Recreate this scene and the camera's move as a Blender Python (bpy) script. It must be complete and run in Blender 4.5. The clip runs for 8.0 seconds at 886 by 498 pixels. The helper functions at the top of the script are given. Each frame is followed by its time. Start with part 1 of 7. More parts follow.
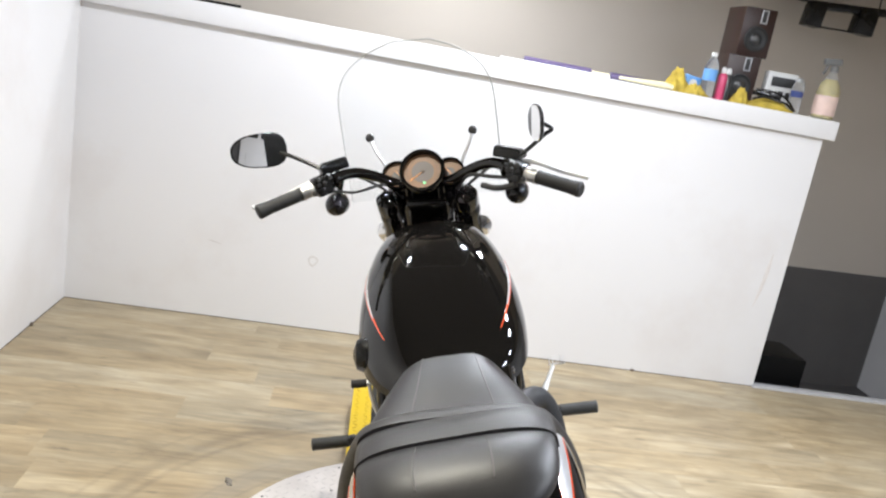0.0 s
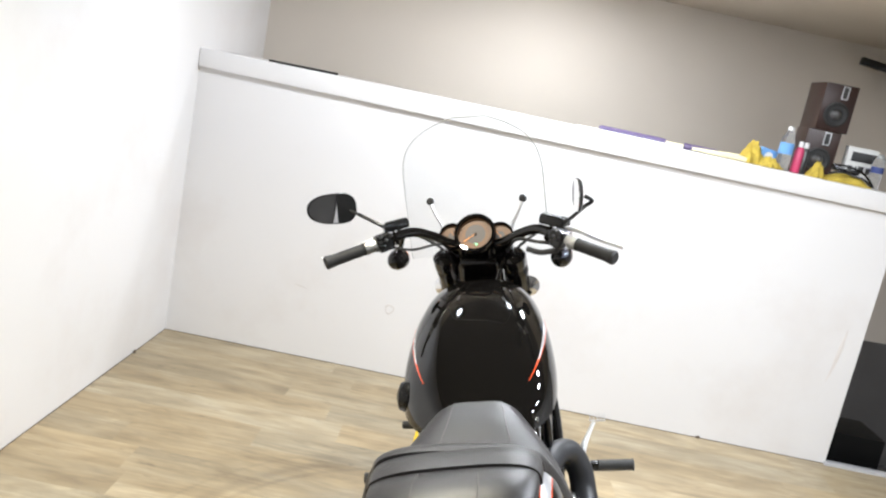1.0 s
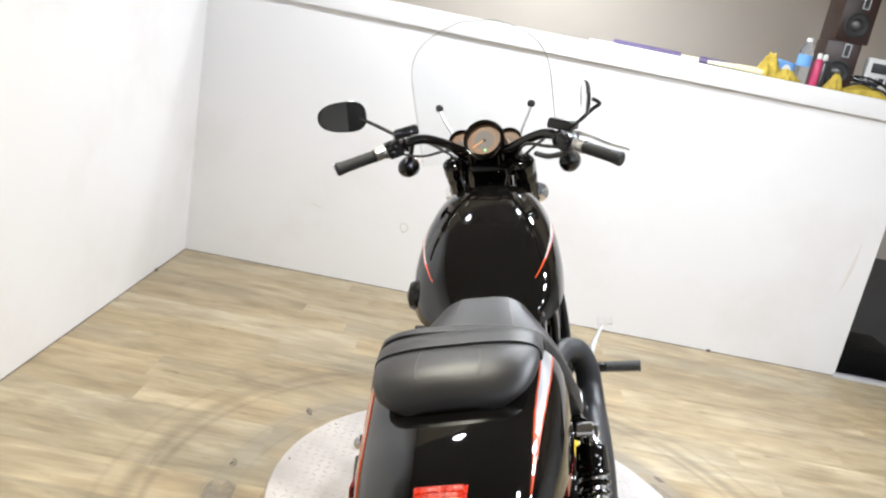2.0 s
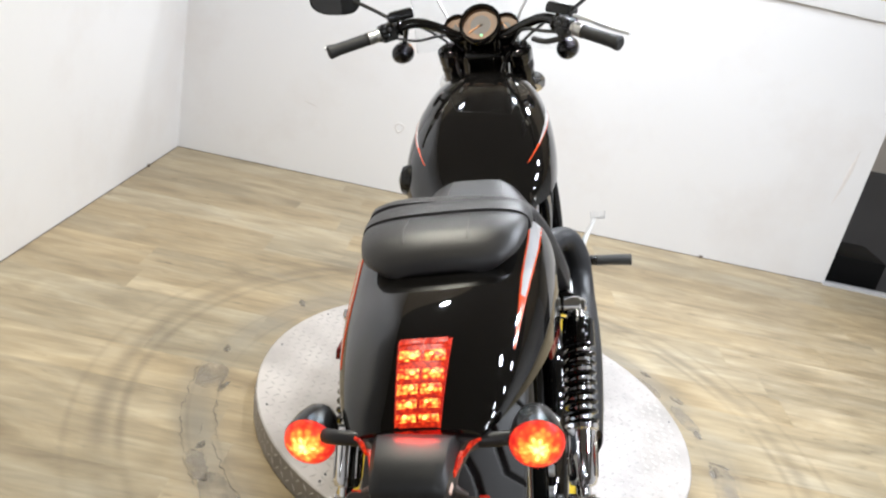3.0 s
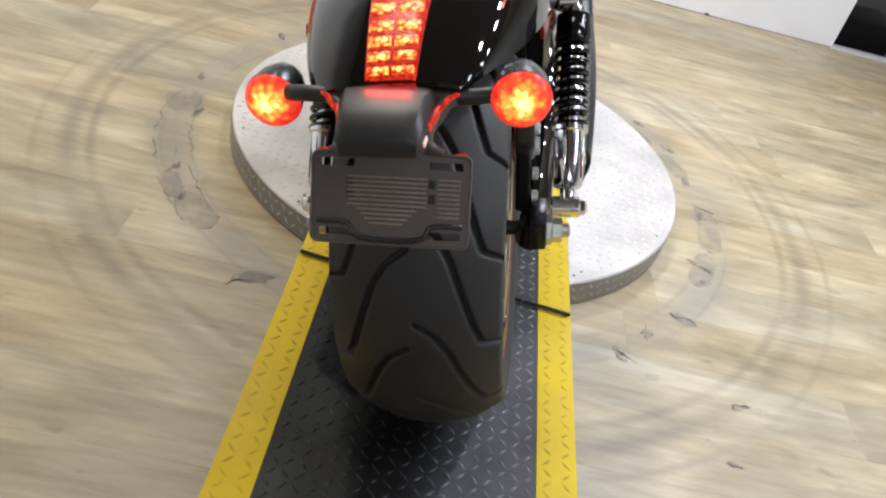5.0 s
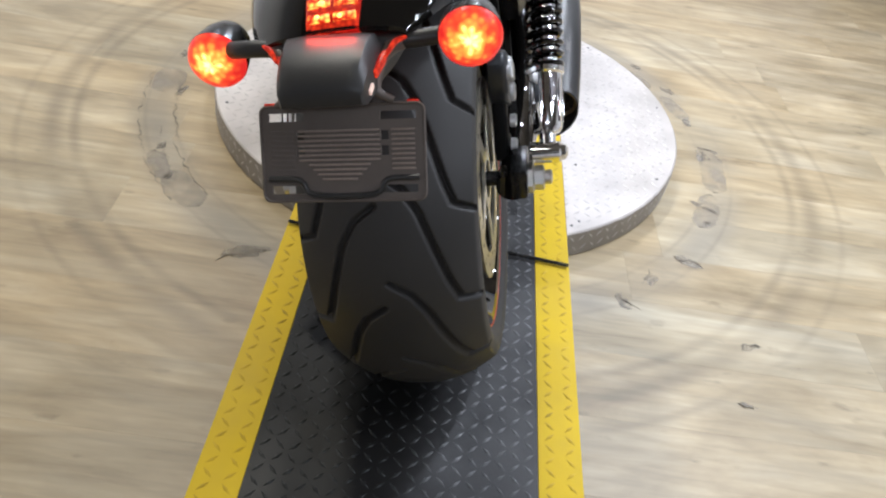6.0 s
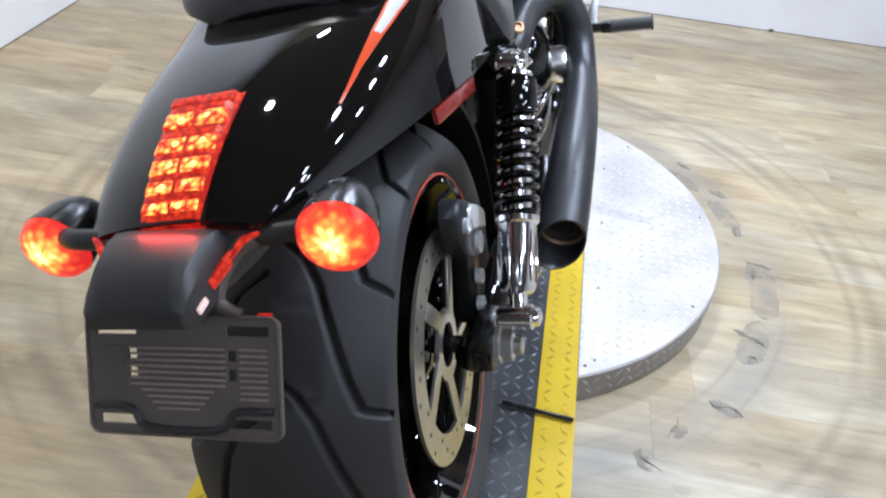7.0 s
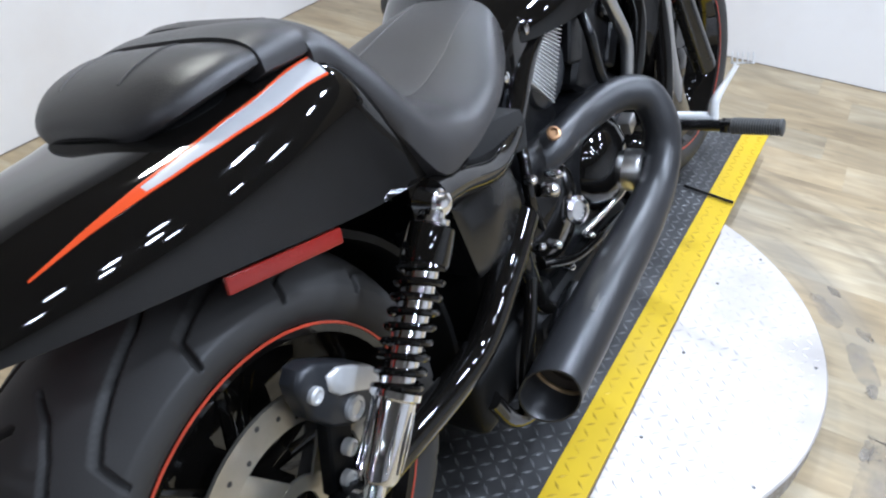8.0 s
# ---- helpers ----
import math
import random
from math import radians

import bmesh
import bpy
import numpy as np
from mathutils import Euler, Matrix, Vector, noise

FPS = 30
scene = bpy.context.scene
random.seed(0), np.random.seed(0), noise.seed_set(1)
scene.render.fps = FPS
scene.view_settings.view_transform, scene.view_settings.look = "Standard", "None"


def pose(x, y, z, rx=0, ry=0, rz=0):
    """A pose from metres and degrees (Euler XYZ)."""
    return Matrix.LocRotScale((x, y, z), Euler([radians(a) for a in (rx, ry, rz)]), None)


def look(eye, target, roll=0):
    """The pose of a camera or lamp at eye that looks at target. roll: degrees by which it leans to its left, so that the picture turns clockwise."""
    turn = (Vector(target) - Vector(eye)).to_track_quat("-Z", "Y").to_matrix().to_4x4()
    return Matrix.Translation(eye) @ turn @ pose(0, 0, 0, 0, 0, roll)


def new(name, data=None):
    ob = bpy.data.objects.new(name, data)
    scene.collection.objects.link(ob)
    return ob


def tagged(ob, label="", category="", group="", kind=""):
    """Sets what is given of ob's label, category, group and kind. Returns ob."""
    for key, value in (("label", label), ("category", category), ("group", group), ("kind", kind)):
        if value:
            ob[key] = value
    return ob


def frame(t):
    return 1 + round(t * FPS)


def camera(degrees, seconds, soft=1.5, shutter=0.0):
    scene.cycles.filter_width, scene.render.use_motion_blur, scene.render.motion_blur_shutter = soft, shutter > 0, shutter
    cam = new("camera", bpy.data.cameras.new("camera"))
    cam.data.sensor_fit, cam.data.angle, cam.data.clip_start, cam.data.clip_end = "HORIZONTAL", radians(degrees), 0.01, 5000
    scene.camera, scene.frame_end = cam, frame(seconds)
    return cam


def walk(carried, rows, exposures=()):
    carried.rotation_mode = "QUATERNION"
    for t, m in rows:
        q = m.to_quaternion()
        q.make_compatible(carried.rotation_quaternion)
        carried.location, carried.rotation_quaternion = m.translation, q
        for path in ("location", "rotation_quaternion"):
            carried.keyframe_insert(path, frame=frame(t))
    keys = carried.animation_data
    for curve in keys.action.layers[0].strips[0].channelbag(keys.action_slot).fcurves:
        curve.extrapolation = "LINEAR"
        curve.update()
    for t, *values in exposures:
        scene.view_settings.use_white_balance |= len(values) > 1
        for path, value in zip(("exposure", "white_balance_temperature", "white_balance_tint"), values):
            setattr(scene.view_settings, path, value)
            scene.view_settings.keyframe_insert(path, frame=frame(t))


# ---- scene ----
cam = camera(58.5, 8.0, soft=2.2, shutter=0.12)
PATH = [
    (0, (-0.307, -0.872, 1.464), (-0.143, 1.062, 0.985), 10.0),
    (0.5, (-0.257, -1.009, 1.532), (-0.213, 0.952, 1.144), 13.0),
    (1, (-0.179, -1.068, 1.546), (-0.285, 0.890, 1.150), 11.3),
    (1.2, (-0.162, -1.079, 1.535), (-0.297, 0.874, 1.106), 10.5),
    (2.3, (-0.124, -1.130, 1.464), (-0.234, 0.775, 0.865), 11.0),
    (2.5, (-0.115, -1.131, 1.450), (-0.217, 0.767, 0.827), 11.4),
    (3, (-0.103, -1.137, 1.400), (-0.170, 0.714, 0.646), 12.1),
    (3.5, (-0.096, -1.154, 1.357), (-0.129, 0.645, 0.484), 13.2),
    (4, (-0.087, -1.152, 1.316), (-0.065, 0.594, 0.341), 14.8),
    (4.5, (-0.067, -1.134, 1.269), (-0.020, 0.541, 0.178), 15.7),
    (5, (-0.049, -1.125, 1.222), (0.033, 0.472, 0.021), 16.2),
    (5.2, (-0.044, -1.123, 1.209), (0.045, 0.451, -0.022), 16.6),
    (6.3, (0.066, -1.066, 1.195), (0.060, 0.480, -0.092), 8.2),
    (6.5, (0.096, -1.014, 1.192), (0.056, 0.532, -0.076), 6.9),
    (6.8, (0.136, -0.896, 1.206), (0.016, 0.694, -0.002), 8.0),
    (7, (0.179, -0.815, 1.219), (-0.011, 0.788, 0.038), 6.9),
    (7.3, (0.260, -0.722, 1.256), (-0.069, 0.815, 0.020), 0.6),
    (7.5, (0.341, -0.654, 1.261), (-0.108, 0.894, 0.077), -0.9),
    (7.7, (0.438, -0.589, 1.303), (-0.189, 0.918, 0.148), 2.6),
    (8, (0.509, -0.426, 1.301), (-0.251, 0.984, 0.102), 3.6),
]
walk(cam, [(t, look(eye, target, roll)) for t, eye, target, roll in PATH],
     [(0, 0.14, 5900, 10), (0.5, 0.20, 5950, 9), (1.2, 0.27, 5950, 9), (2.3, 0.18, 5950, 9), (3.5, 0.10, 5850, 9), (4.5, 0.06, 5800, 10), (5.2, 0.06, 5800, 10), (6.3, 0.08, 5600, 11), (7.0, 0.07, 5250, 11), (8.0, 0.06, 5300, 10)])

# ---- light ----
LEAN, BIKE_X, BIKE_Y, DECK = 15.3, 0.076, 0.006, 0.088
ROOM = pose(-1.78, 2.89, 0, 0, 0, 2.4)          # u along the half wall, v beyond it, origin in the corner
CEIL = 2.36
LEDGE_FALL = 0.0125                            # the ledge sinks a little along the half wall
scene.view_settings.exposure = 0.0
world = bpy.data.worlds.new("world")
world.use_nodes = True
world.node_tree.nodes["Background"].inputs[0].default_value = (0.9, 0.95, 1, 1)
world.node_tree.nodes["Background"].inputs[1].default_value = 0.02
scene.world = world


def ceiling_lamp(x, y, watts, size=0.13, colour=(1.0, 0.99, 0.98), spread=180):
    data = bpy.data.lights.new("ceiling_lamp", "AREA")
    data.shape, data.size, data.energy, data.color, data.spread = "DISK", size, watts, colour, radians(spread)
    ob = new("ceiling_lamp", data)
    ob.matrix_world = pose(x, y, CEIL - 0.02)
    return ob


# lamps at y -2.7, -3.0 and 3.35 are unseen, added as fill
for lx, ly, watts in ((-1.0, 2.1, 11), (0.0, 2.15, 25), (0.45, 2.3, 10), (1.2, 1.65, 13), (1.5, 1.5, 11), (2.1, 1.45, 7), (2.2, 1.1, 6), (1.75, 0.30, 7), (1.55, 0.0, 7), (1.95, -0.05, 7),
                      (0.95, -0.85, 3.5), (1.6, -1.2, 4), (1.9, -1.0, 4), (1.25, -0.35, 2.5), (2.3, 0.5, 4), (2.05, -0.6, 4), (1.3, 0.3, 3), (0.1, -2.7, 16), (1.3, -3.0, 8), (0.1, 3.35, 19)):
    ceiling_lamp(lx, ly, watts)
# downlights over the turntable, warmer on one side
ceiling_lamp(-0.80, 0.60, 18, 0.13, (1.0, 0.90, 0.70), 125)
ceiling_lamp(-0.45, -0.7, 1.5, 0.13, (1.0, 0.90, 0.70))
ceiling_lamp(0.90, 0.75, 16, 0.13, (0.98, 0.99, 1.0), 125)


# ---- materials ----
def material(name, base, rough=0.5, metal=0.0, spread=0.0, scale=8.0, bump=0.0, bump_scale=60.0, coat=0.0, emit=None, power=0.0, rough_spread=0.0, piece=0.0):
    m = bpy.data.materials.new(name)
    m.use_nodes = True
    nt = m.node_tree
    p = nt.nodes["Principled BSDF"]
    p.inputs["Roughness"].default_value, p.inputs["Metallic"].default_value = rough, metal
    p.inputs["Coat Weight"].default_value = coat
    p.inputs["Coat Roughness"].default_value = 0.015
    co = nt.nodes.new("ShaderNodeTexCoord")
    n1 = nt.nodes.new("ShaderNodeTexNoise")
    n1.inputs["Scale"].default_value, n1.inputs["Detail"].default_value = scale, 6
    nt.links.new(co.outputs["Object"], n1.inputs["Vector"])
    mix = nt.nodes.new("ShaderNodeMix")
    mix.data_type = "RGBA"
    lo, hi = [max(0, c * (1 - spread)) for c in base], [min(1, c * (1 + spread)) for c in base]
    mix.inputs[6].default_value, mix.inputs[7].default_value = (*lo, 1), (*hi, 1)
    nt.links.new(n1.outputs["Fac"], mix.inputs[0])
    last = mix.outputs[2]
    if piece:
        info = nt.nodes.new("ShaderNodeObjectInfo")
        ramp = nt.nodes.new("ShaderNodeMapRange")
        ramp.inputs[3].default_value, ramp.inputs[4].default_value = 1 - piece, 1 + piece
        nt.links.new(info.outputs["Random"], ramp.inputs[0])
        mul = nt.nodes.new("ShaderNodeMix")
        mul.data_type, mul.blend_type = "RGBA", "MULTIPLY"
        mul.inputs[0].default_value = 1
        nt.links.new(last, mul.inputs[6])
        nt.links.new(ramp.outputs[0], mul.inputs[7])
        last = mul.outputs[2]
    nt.links.new(last, p.inputs["Base Color"])
    n2 = nt.nodes.new("ShaderNodeTexNoise")
    n2.inputs["Scale"].default_value, n2.inputs["Detail"].default_value = bump_scale, 4
    nt.links.new(co.outputs["Object"], n2.inputs["Vector"])
    if bump:
        b = nt.nodes.new("ShaderNodeBump")
        b.inputs["Strength"].default_value, b.inputs["Distance"].default_value = bump, 0.002
        nt.links.new(n2.outputs["Fac"], b.inputs["Height"])
        nt.links.new(b.outputs["Normal"], p.inputs["Normal"])
    if rough_spread:
        r = nt.nodes.new("ShaderNodeMapRange")
        r.inputs[1].default_value, r.inputs[2].default_value = 0.3, 0.7
        r.inputs[3].default_value, r.inputs[4].default_value = max(0, rough - rough_spread), rough + rough_spread
        nt.links.new(n1.outputs["Fac"], r.inputs[0])
        nt.links.new(r.outputs[0], p.inputs["Roughness"])
    if emit:
        p.inputs["Emission Color"].default_value = (*emit, 1)
        p.inputs["Emission Strength"].default_value = power
    return m


GLOSS_BLACK = material("gloss_black_paint", (0.004, 0.0036, 0.0032), 0.03, 0, 0.15, 30)
GLOSS_BLACK.node_tree.nodes["Principled BSDF"].inputs["Specular IOR Level"].default_value = 0.55
SATIN_BLACK = material("satin_black_metal", (0.005, 0.005, 0.005), 0.24, 0, 0.3, 12, 0.05, 200, rough_spread=0.08)
PLASTIC = material("black_plastic", (0.022, 0.0212, 0.021), 0.42, 0, 0.25, 20, 0.15, 600)
GRIP = material("grip_rubber", (0.014, 0.0135, 0.013), 0.6, 0, 0.3, 14, 0.25, 300, rough_spread=0.1)
RUBBER = material("black_rubber", (0.028, 0.027, 0.026), 0.75, 0, 0.35, 14, 0.2, 400, rough_spread=0.1)
PEG_RUBBER = material("peg_rubber", (0.05, 0.05, 0.049), 0.6, 0, 0.2, 20, 0.2, 400)
MATTE_BLACK = material("matte_black_plastic", (0.003, 0.003, 0.003), 0.5, 0, 0.3, 20, 0.1, 300)
MATTE_BLACK.node_tree.nodes["Principled BSDF"].inputs["Specular IOR Level"].default_value = 0.16
TYRE = material("tyre_rubber", (0.031, 0.0295, 0.028), 0.62, 0, 0.45, 7, 0.12, 520, rough_spread=0.14)
TYRE.node_tree.nodes["Principled BSDF"].inputs["Specular IOR Level"].default_value = 0.35
LEATHER = material("black_leather", (0.024, 0.0222, 0.022), 0.40, 0, 0.25, 6, 0.25, 520, rough_spread=0.05)
LEATHER.node_tree.nodes["Principled BSDF"].inputs["Specular IOR Level"].default_value = 0.62
THREAD = material("seam_thread", (0.085, 0.08, 0.077), 0.6)
CHROME = material("chrome", (0.84, 0.84, 0.85), 0.10, 1.0, 0.05, 20)
STEEL = material("brushed_steel", (0.55, 0.54, 0.52), 0.3, 1.0, 0.15, 40, 0.1, 200)
DARK_STEEL = material("dark_steel", (0.12, 0.12, 0.12), 0.35, 0.8, 0.3, 20, 0.1, 150)
CERAMIC = material("exhaust_ceramic_coat", (0.024, 0.024, 0.0255), 0.38, 0.1, 0.2, 9, 0.12, 300, rough_spread=0.08)
STICKER = material("yellow_sticker", (0.62, 0.50, 0.16), 0.5, 0, 0.2, 60)
RING_TAN = material("heat_tanned_steel", (0.30, 0.21, 0.11), 0.45, 0.5, 0.3, 40)
BADGE = material("worn_emblem", (0.06, 0.058, 0.055), 0.4, 0.3, 0.4, 80)
SOOT = material("exhaust_soot", (0.035, 0.026, 0.018), 0.8, 0, 0.4, 30)
ORANGE = material("orange_stripe_paint", (0.60, 0.07, 0.016), 0.15, 0, 0.06, 20, coat=1.0)
SILVER = material("silver_stripe_paint", (0.55, 0.55, 0.56), 0.2, 0.25, 0.06, 60, coat=1.0)
RIM_ORANGE = material("orange_rim_line", (0.42, 0.05, 0.022), 0.35, 0, 0.3, 25)


def glowing(name, dark, lit, weak, strong, scale):
    """A lit lens: prisms glow unevenly from a dark to a lit colour."""
    m = material(name, (0.26, 0.010, 0.005), 0.32, 0, 0.1, 60, 0.25, 260)
    nt = m.node_tree
    p = nt.nodes["Principled BSDF"]
    co = nt.nodes.new("ShaderNodeTexCoord")
    cell = nt.nodes.new("ShaderNodeTexVoronoi")
    cell.inputs["Scale"].default_value = scale
    nt.links.new(co.outputs["Object"], cell.inputs["Vector"])
    ramp = nt.nodes.new("ShaderNodeValToRGB")
    ramp.color_ramp.elements[0].position, ramp.color_ramp.elements[0].color = 0.16, (*[c * strong for c in lit], 1)
    ramp.color_ramp.elements[1].position, ramp.color_ramp.elements[1].color = 0.72, (*[c * weak for c in dark], 1)
    nt.links.new(cell.outputs["Distance"], ramp.inputs[0])
    nt.links.new(ramp.outputs[0], p.inputs["Emission Color"])
    p.inputs["Emission Strength"].default_value = 1.0
    p.inputs["Specular IOR Level"].default_value = 0.2
    return m




def bulb_lens(name, centre):
    """A lit lens: yellow before its bulb, red towards the rim, broken up by the prisms."""
    m = glowing(name, (1.0, 0.03, 0.02), (1.0, 0.11, 0.03), 0.8, 1.3, 115)
    nt = m.node_tree
    p = nt.nodes["Principled BSDF"]
    cell = [n for n in nt.nodes if n.type == "TEX_VORONOI"][0]
    co = nt.nodes.new("ShaderNodeTexCoord")
    d = nt.nodes.new("ShaderNodeVectorMath")
    d.operation = "DISTANCE"
    d.inputs[1].default_value = centre
    nt.links.new(co.outputs["Object"], d.inputs[0])
    off = nt.nodes.new("ShaderNodeVectorMath")
    off.operation = "SUBTRACT"
    off.inputs[1].default_value = centre
    nt.links.new(co.outputs["Object"], off.inputs[0])
    sep = nt.nodes.new("ShaderNodeSeparateXYZ")
    nt.links.new(off.outputs[0], sep.inputs[0])
    around, waves, ripple = (nt.nodes.new("ShaderNodeMath") for _ in range(3))
    around.operation, waves.operation, ripple.operation = "ARCTAN2", "MULTIPLY", "SINE"
    waves.inputs[1].default_value = 9.0
    nt.links.new(sep.outputs["Z"], around.inputs[0])
    nt.links.new(sep.outputs["X"], around.inputs[1])
    nt.links.new(around.outputs[0], waves.inputs[0])
    nt.links.new(waves.outputs[0], ripple.inputs[0])
    mad, ray = nt.nodes.new("ShaderNodeMath"), nt.nodes.new("ShaderNodeMath")
    mad.operation = ray.operation = "MULTIPLY_ADD"
    mad.inputs[1].default_value, ray.inputs[1].default_value = 0.016, 0.0021
    nt.links.new(cell.outputs["Distance"], mad.inputs[0])
    nt.links.new(d.outputs["Value"], mad.inputs[2])
    nt.links.new(ripple.outputs[0], ray.inputs[0])
    nt.links.new(mad.outputs[0], ray.inputs[2])
    span = nt.nodes.new("ShaderNodeMapRange")
    span.inputs[1].default_value, span.inputs[2].default_value = 0.011, 0.043
    nt.links.new(ray.outputs[0], span.inputs[0])
    ramp = nt.nodes.new("ShaderNodeValToRGB")
    e = ramp.color_ramp.elements
    e[0].position, e[0].color = 0.0, (2.6, 1.75, 0.62, 1)
    e[1].position, e[1].color = 1.0, (0.72, 0.02, 0.014, 1)
    for at, colour in ((0.18, (2.3, 1.25, 0.25, 1)), (0.40, (1.7, 0.52, 0.06, 1)), (0.68, (1.1, 0.10, 0.025, 1))):
        ramp.color_ramp.elements.new(at).color = colour
    nt.links.new(span.outputs[0], ramp.inputs[0])
    nt.links.new(ramp.outputs[0], p.inputs["Emission Color"])
    return m


RED_GLOW = glowing("red_tail_glow", (1.0, 0.015, 0.006), (1.0, 0.06, 0.01), 0.22, 0.7, 150)
LENS_CELL = glowing("orange_lit_prism", (1.0, 0.035, 0.006), (1.0, 0.38, 0.05), 0.6, 2.7, 165)
LED = material("led_lit", (1.0, 0.45, 0.1), 0.3, emit=(1.0, 0.48, 0.09), power=2.4)
CLEAR_GLOW = material("lit_clear_window", (0.8, 0.7, 0.6), 0.3, emit=(1.0, 0.5, 0.36), power=0.3)
REFLECTOR = material("red_reflector", (0.20, 0.010, 0.006), 0.15, 0, 0.15, 40, 0.3, 300, coat=0.5)
AMBER = material("amber_lens", (0.7, 0.2, 0.02), 0.15, coat=0.5)
SMOKED = material("smoked_plastic", (0.100, 0.081, 0.069), 0.45, 0, 0.25, 30, 0.1, 300)
SLAT = material("smoked_slat", (0.25, 0.195, 0.16), 0.4, 0, 0.25, 60)
DIAL = material("gauge_dial", (0.20, 0.095, 0.038), 0.45, 0, 0.1, 30)
DIAL_MARK = material("dial_marks", (0.09, 0.06, 0.04), 0.6)
DIAL_GREY = material("dial_grey", (0.115, 0.094, 0.084), 0.5, 0, 0.1, 30)
TELL = material("green_tell_tale", (0.2, 0.6, 0.25), 0.4, emit=(0.3, 1.0, 0.4), power=0.8)
NEEDLE = material("gauge_needle", (0.9, 0.35, 0.08), 0.4)
BRASS = material("bolt_brass", (0.42, 0.25, 0.13), 0.45, 0.8, 0.3, 60)
ENGINE = material("engine_black_coat", (0.0035, 0.0035, 0.004), 0.36, 0, 0.3, 30, 0.2, 350, rough_spread=0.1)
ENGINE.node_tree.nodes["Principled BSDF"].inputs["Specular IOR Level"].default_value = 0.14
ENGINE.node_tree.nodes["Principled BSDF"].inputs["Specular IOR Level"].default_value = 0.35
FIN_SILVER = material("machined_fins", (0.72, 0.72, 0.72), 0.36, 0.55, 0.1, 60)
PEDAL = material("pedal_aluminium", (0.78, 0.78, 0.77), 0.4, 0.2, 0.06, 30)
COVER_GREY = material("dark_grey_cover", (0.024, 0.0255, 0.029), 0.35, 0.2, 0.2, 12, 0.05, 200)
ROTOR = material("brake_rotor_steel", (0.46, 0.43, 0.36), 0.3, 0.85, 0.3, 30, 0.1, 260)
HOLE = material("drilled_hole", (0.02, 0.018, 0.015), 0.8)
MIRROR = material("mirror_glass", (0.9, 0.9, 0.9), 0.01, 1.0)
GLASS = bpy.data.materials.new("clear_polycarbonate")
GLASS.use_nodes = True
_g = GLASS.node_tree.nodes["Principled BSDF"]
_g.inputs["Base Color"].default_value, _g.inputs["Roughness"].default_value = (0.95, 0.96, 0.96, 1), 0.0
_g.inputs["Transmission Weight"].default_value, _g.inputs["IOR"].default_value = 1.0, 1.35
EDGE = material("screen_edge", (0.46, 0.46, 0.45), 0.2)
YELLOW_BAR = material("worn_yellow_bar", (0.40, 0.275, 0.008), 0.5, 0, 0.7, 16, 0.15, 250)
YELLOW = material("yellow_paint", (0.54, 0.375, 0.008), 0.6, 0, 0.18, 9, 0.15, 250, rough_spread=0.1)
WORN_BAR = material("worn_tread_bar", (0.055, 0.056, 0.058), 0.38, 0.3, 0.5, 9, 0.2, 250)
BLACK_PLATE = material("black_tread_paint", (0.015, 0.0155, 0.0165), 0.5, 0, 0.45, 7, 0.2, 250, rough_spread=0.12)


def dark_on_left(m, dusty, black):
    """Black over the left and middle of the track, ragged at its edge; dust to the right."""
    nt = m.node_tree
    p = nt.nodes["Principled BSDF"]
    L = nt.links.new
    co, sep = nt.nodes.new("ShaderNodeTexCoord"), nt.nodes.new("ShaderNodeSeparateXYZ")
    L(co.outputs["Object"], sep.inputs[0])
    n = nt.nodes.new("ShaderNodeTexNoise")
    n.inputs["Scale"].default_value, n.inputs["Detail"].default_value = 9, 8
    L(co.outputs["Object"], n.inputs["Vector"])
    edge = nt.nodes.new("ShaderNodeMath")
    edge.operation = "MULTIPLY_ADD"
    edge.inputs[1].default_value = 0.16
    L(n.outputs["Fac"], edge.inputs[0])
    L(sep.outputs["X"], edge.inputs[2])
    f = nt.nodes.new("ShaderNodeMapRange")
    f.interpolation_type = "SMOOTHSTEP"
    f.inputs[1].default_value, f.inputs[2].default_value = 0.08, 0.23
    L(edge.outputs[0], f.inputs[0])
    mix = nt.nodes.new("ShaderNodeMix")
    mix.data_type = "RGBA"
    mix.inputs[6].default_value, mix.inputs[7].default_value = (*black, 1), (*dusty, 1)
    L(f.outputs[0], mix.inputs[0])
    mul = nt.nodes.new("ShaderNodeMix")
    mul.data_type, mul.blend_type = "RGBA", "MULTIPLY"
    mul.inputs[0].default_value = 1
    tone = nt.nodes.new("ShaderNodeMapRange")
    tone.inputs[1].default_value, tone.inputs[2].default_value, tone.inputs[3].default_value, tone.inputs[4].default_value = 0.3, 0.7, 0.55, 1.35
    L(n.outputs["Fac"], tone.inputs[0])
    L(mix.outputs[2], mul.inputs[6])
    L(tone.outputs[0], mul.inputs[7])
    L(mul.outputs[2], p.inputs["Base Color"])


for m in (BLACK_PLATE, WORN_BAR, YELLOW, YELLOW_BAR):
    m.node_tree.nodes["Principled BSDF"].inputs["Specular IOR Level"].default_value = 0.25
dark_on_left(BLACK_PLATE, (0.038, 0.038, 0.039), (0.0065, 0.0062, 0.006))
dark_on_left(WORN_BAR, (0.115, 0.116, 0.118), (0.018, 0.0195, 0.019))
ALU_BAR = material("worn_aluminium_bar", (0.42, 0.395, 0.37), 0.48, 0.4, 0.4, 12, 0.15, 250)
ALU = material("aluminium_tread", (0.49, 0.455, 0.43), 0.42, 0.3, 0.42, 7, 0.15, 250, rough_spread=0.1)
SKIRT = material("darker_aluminium", (0.27, 0.25, 0.225), 0.5, 0.35, 0.4, 9, 0.2, 200, rough_spread=0.1)
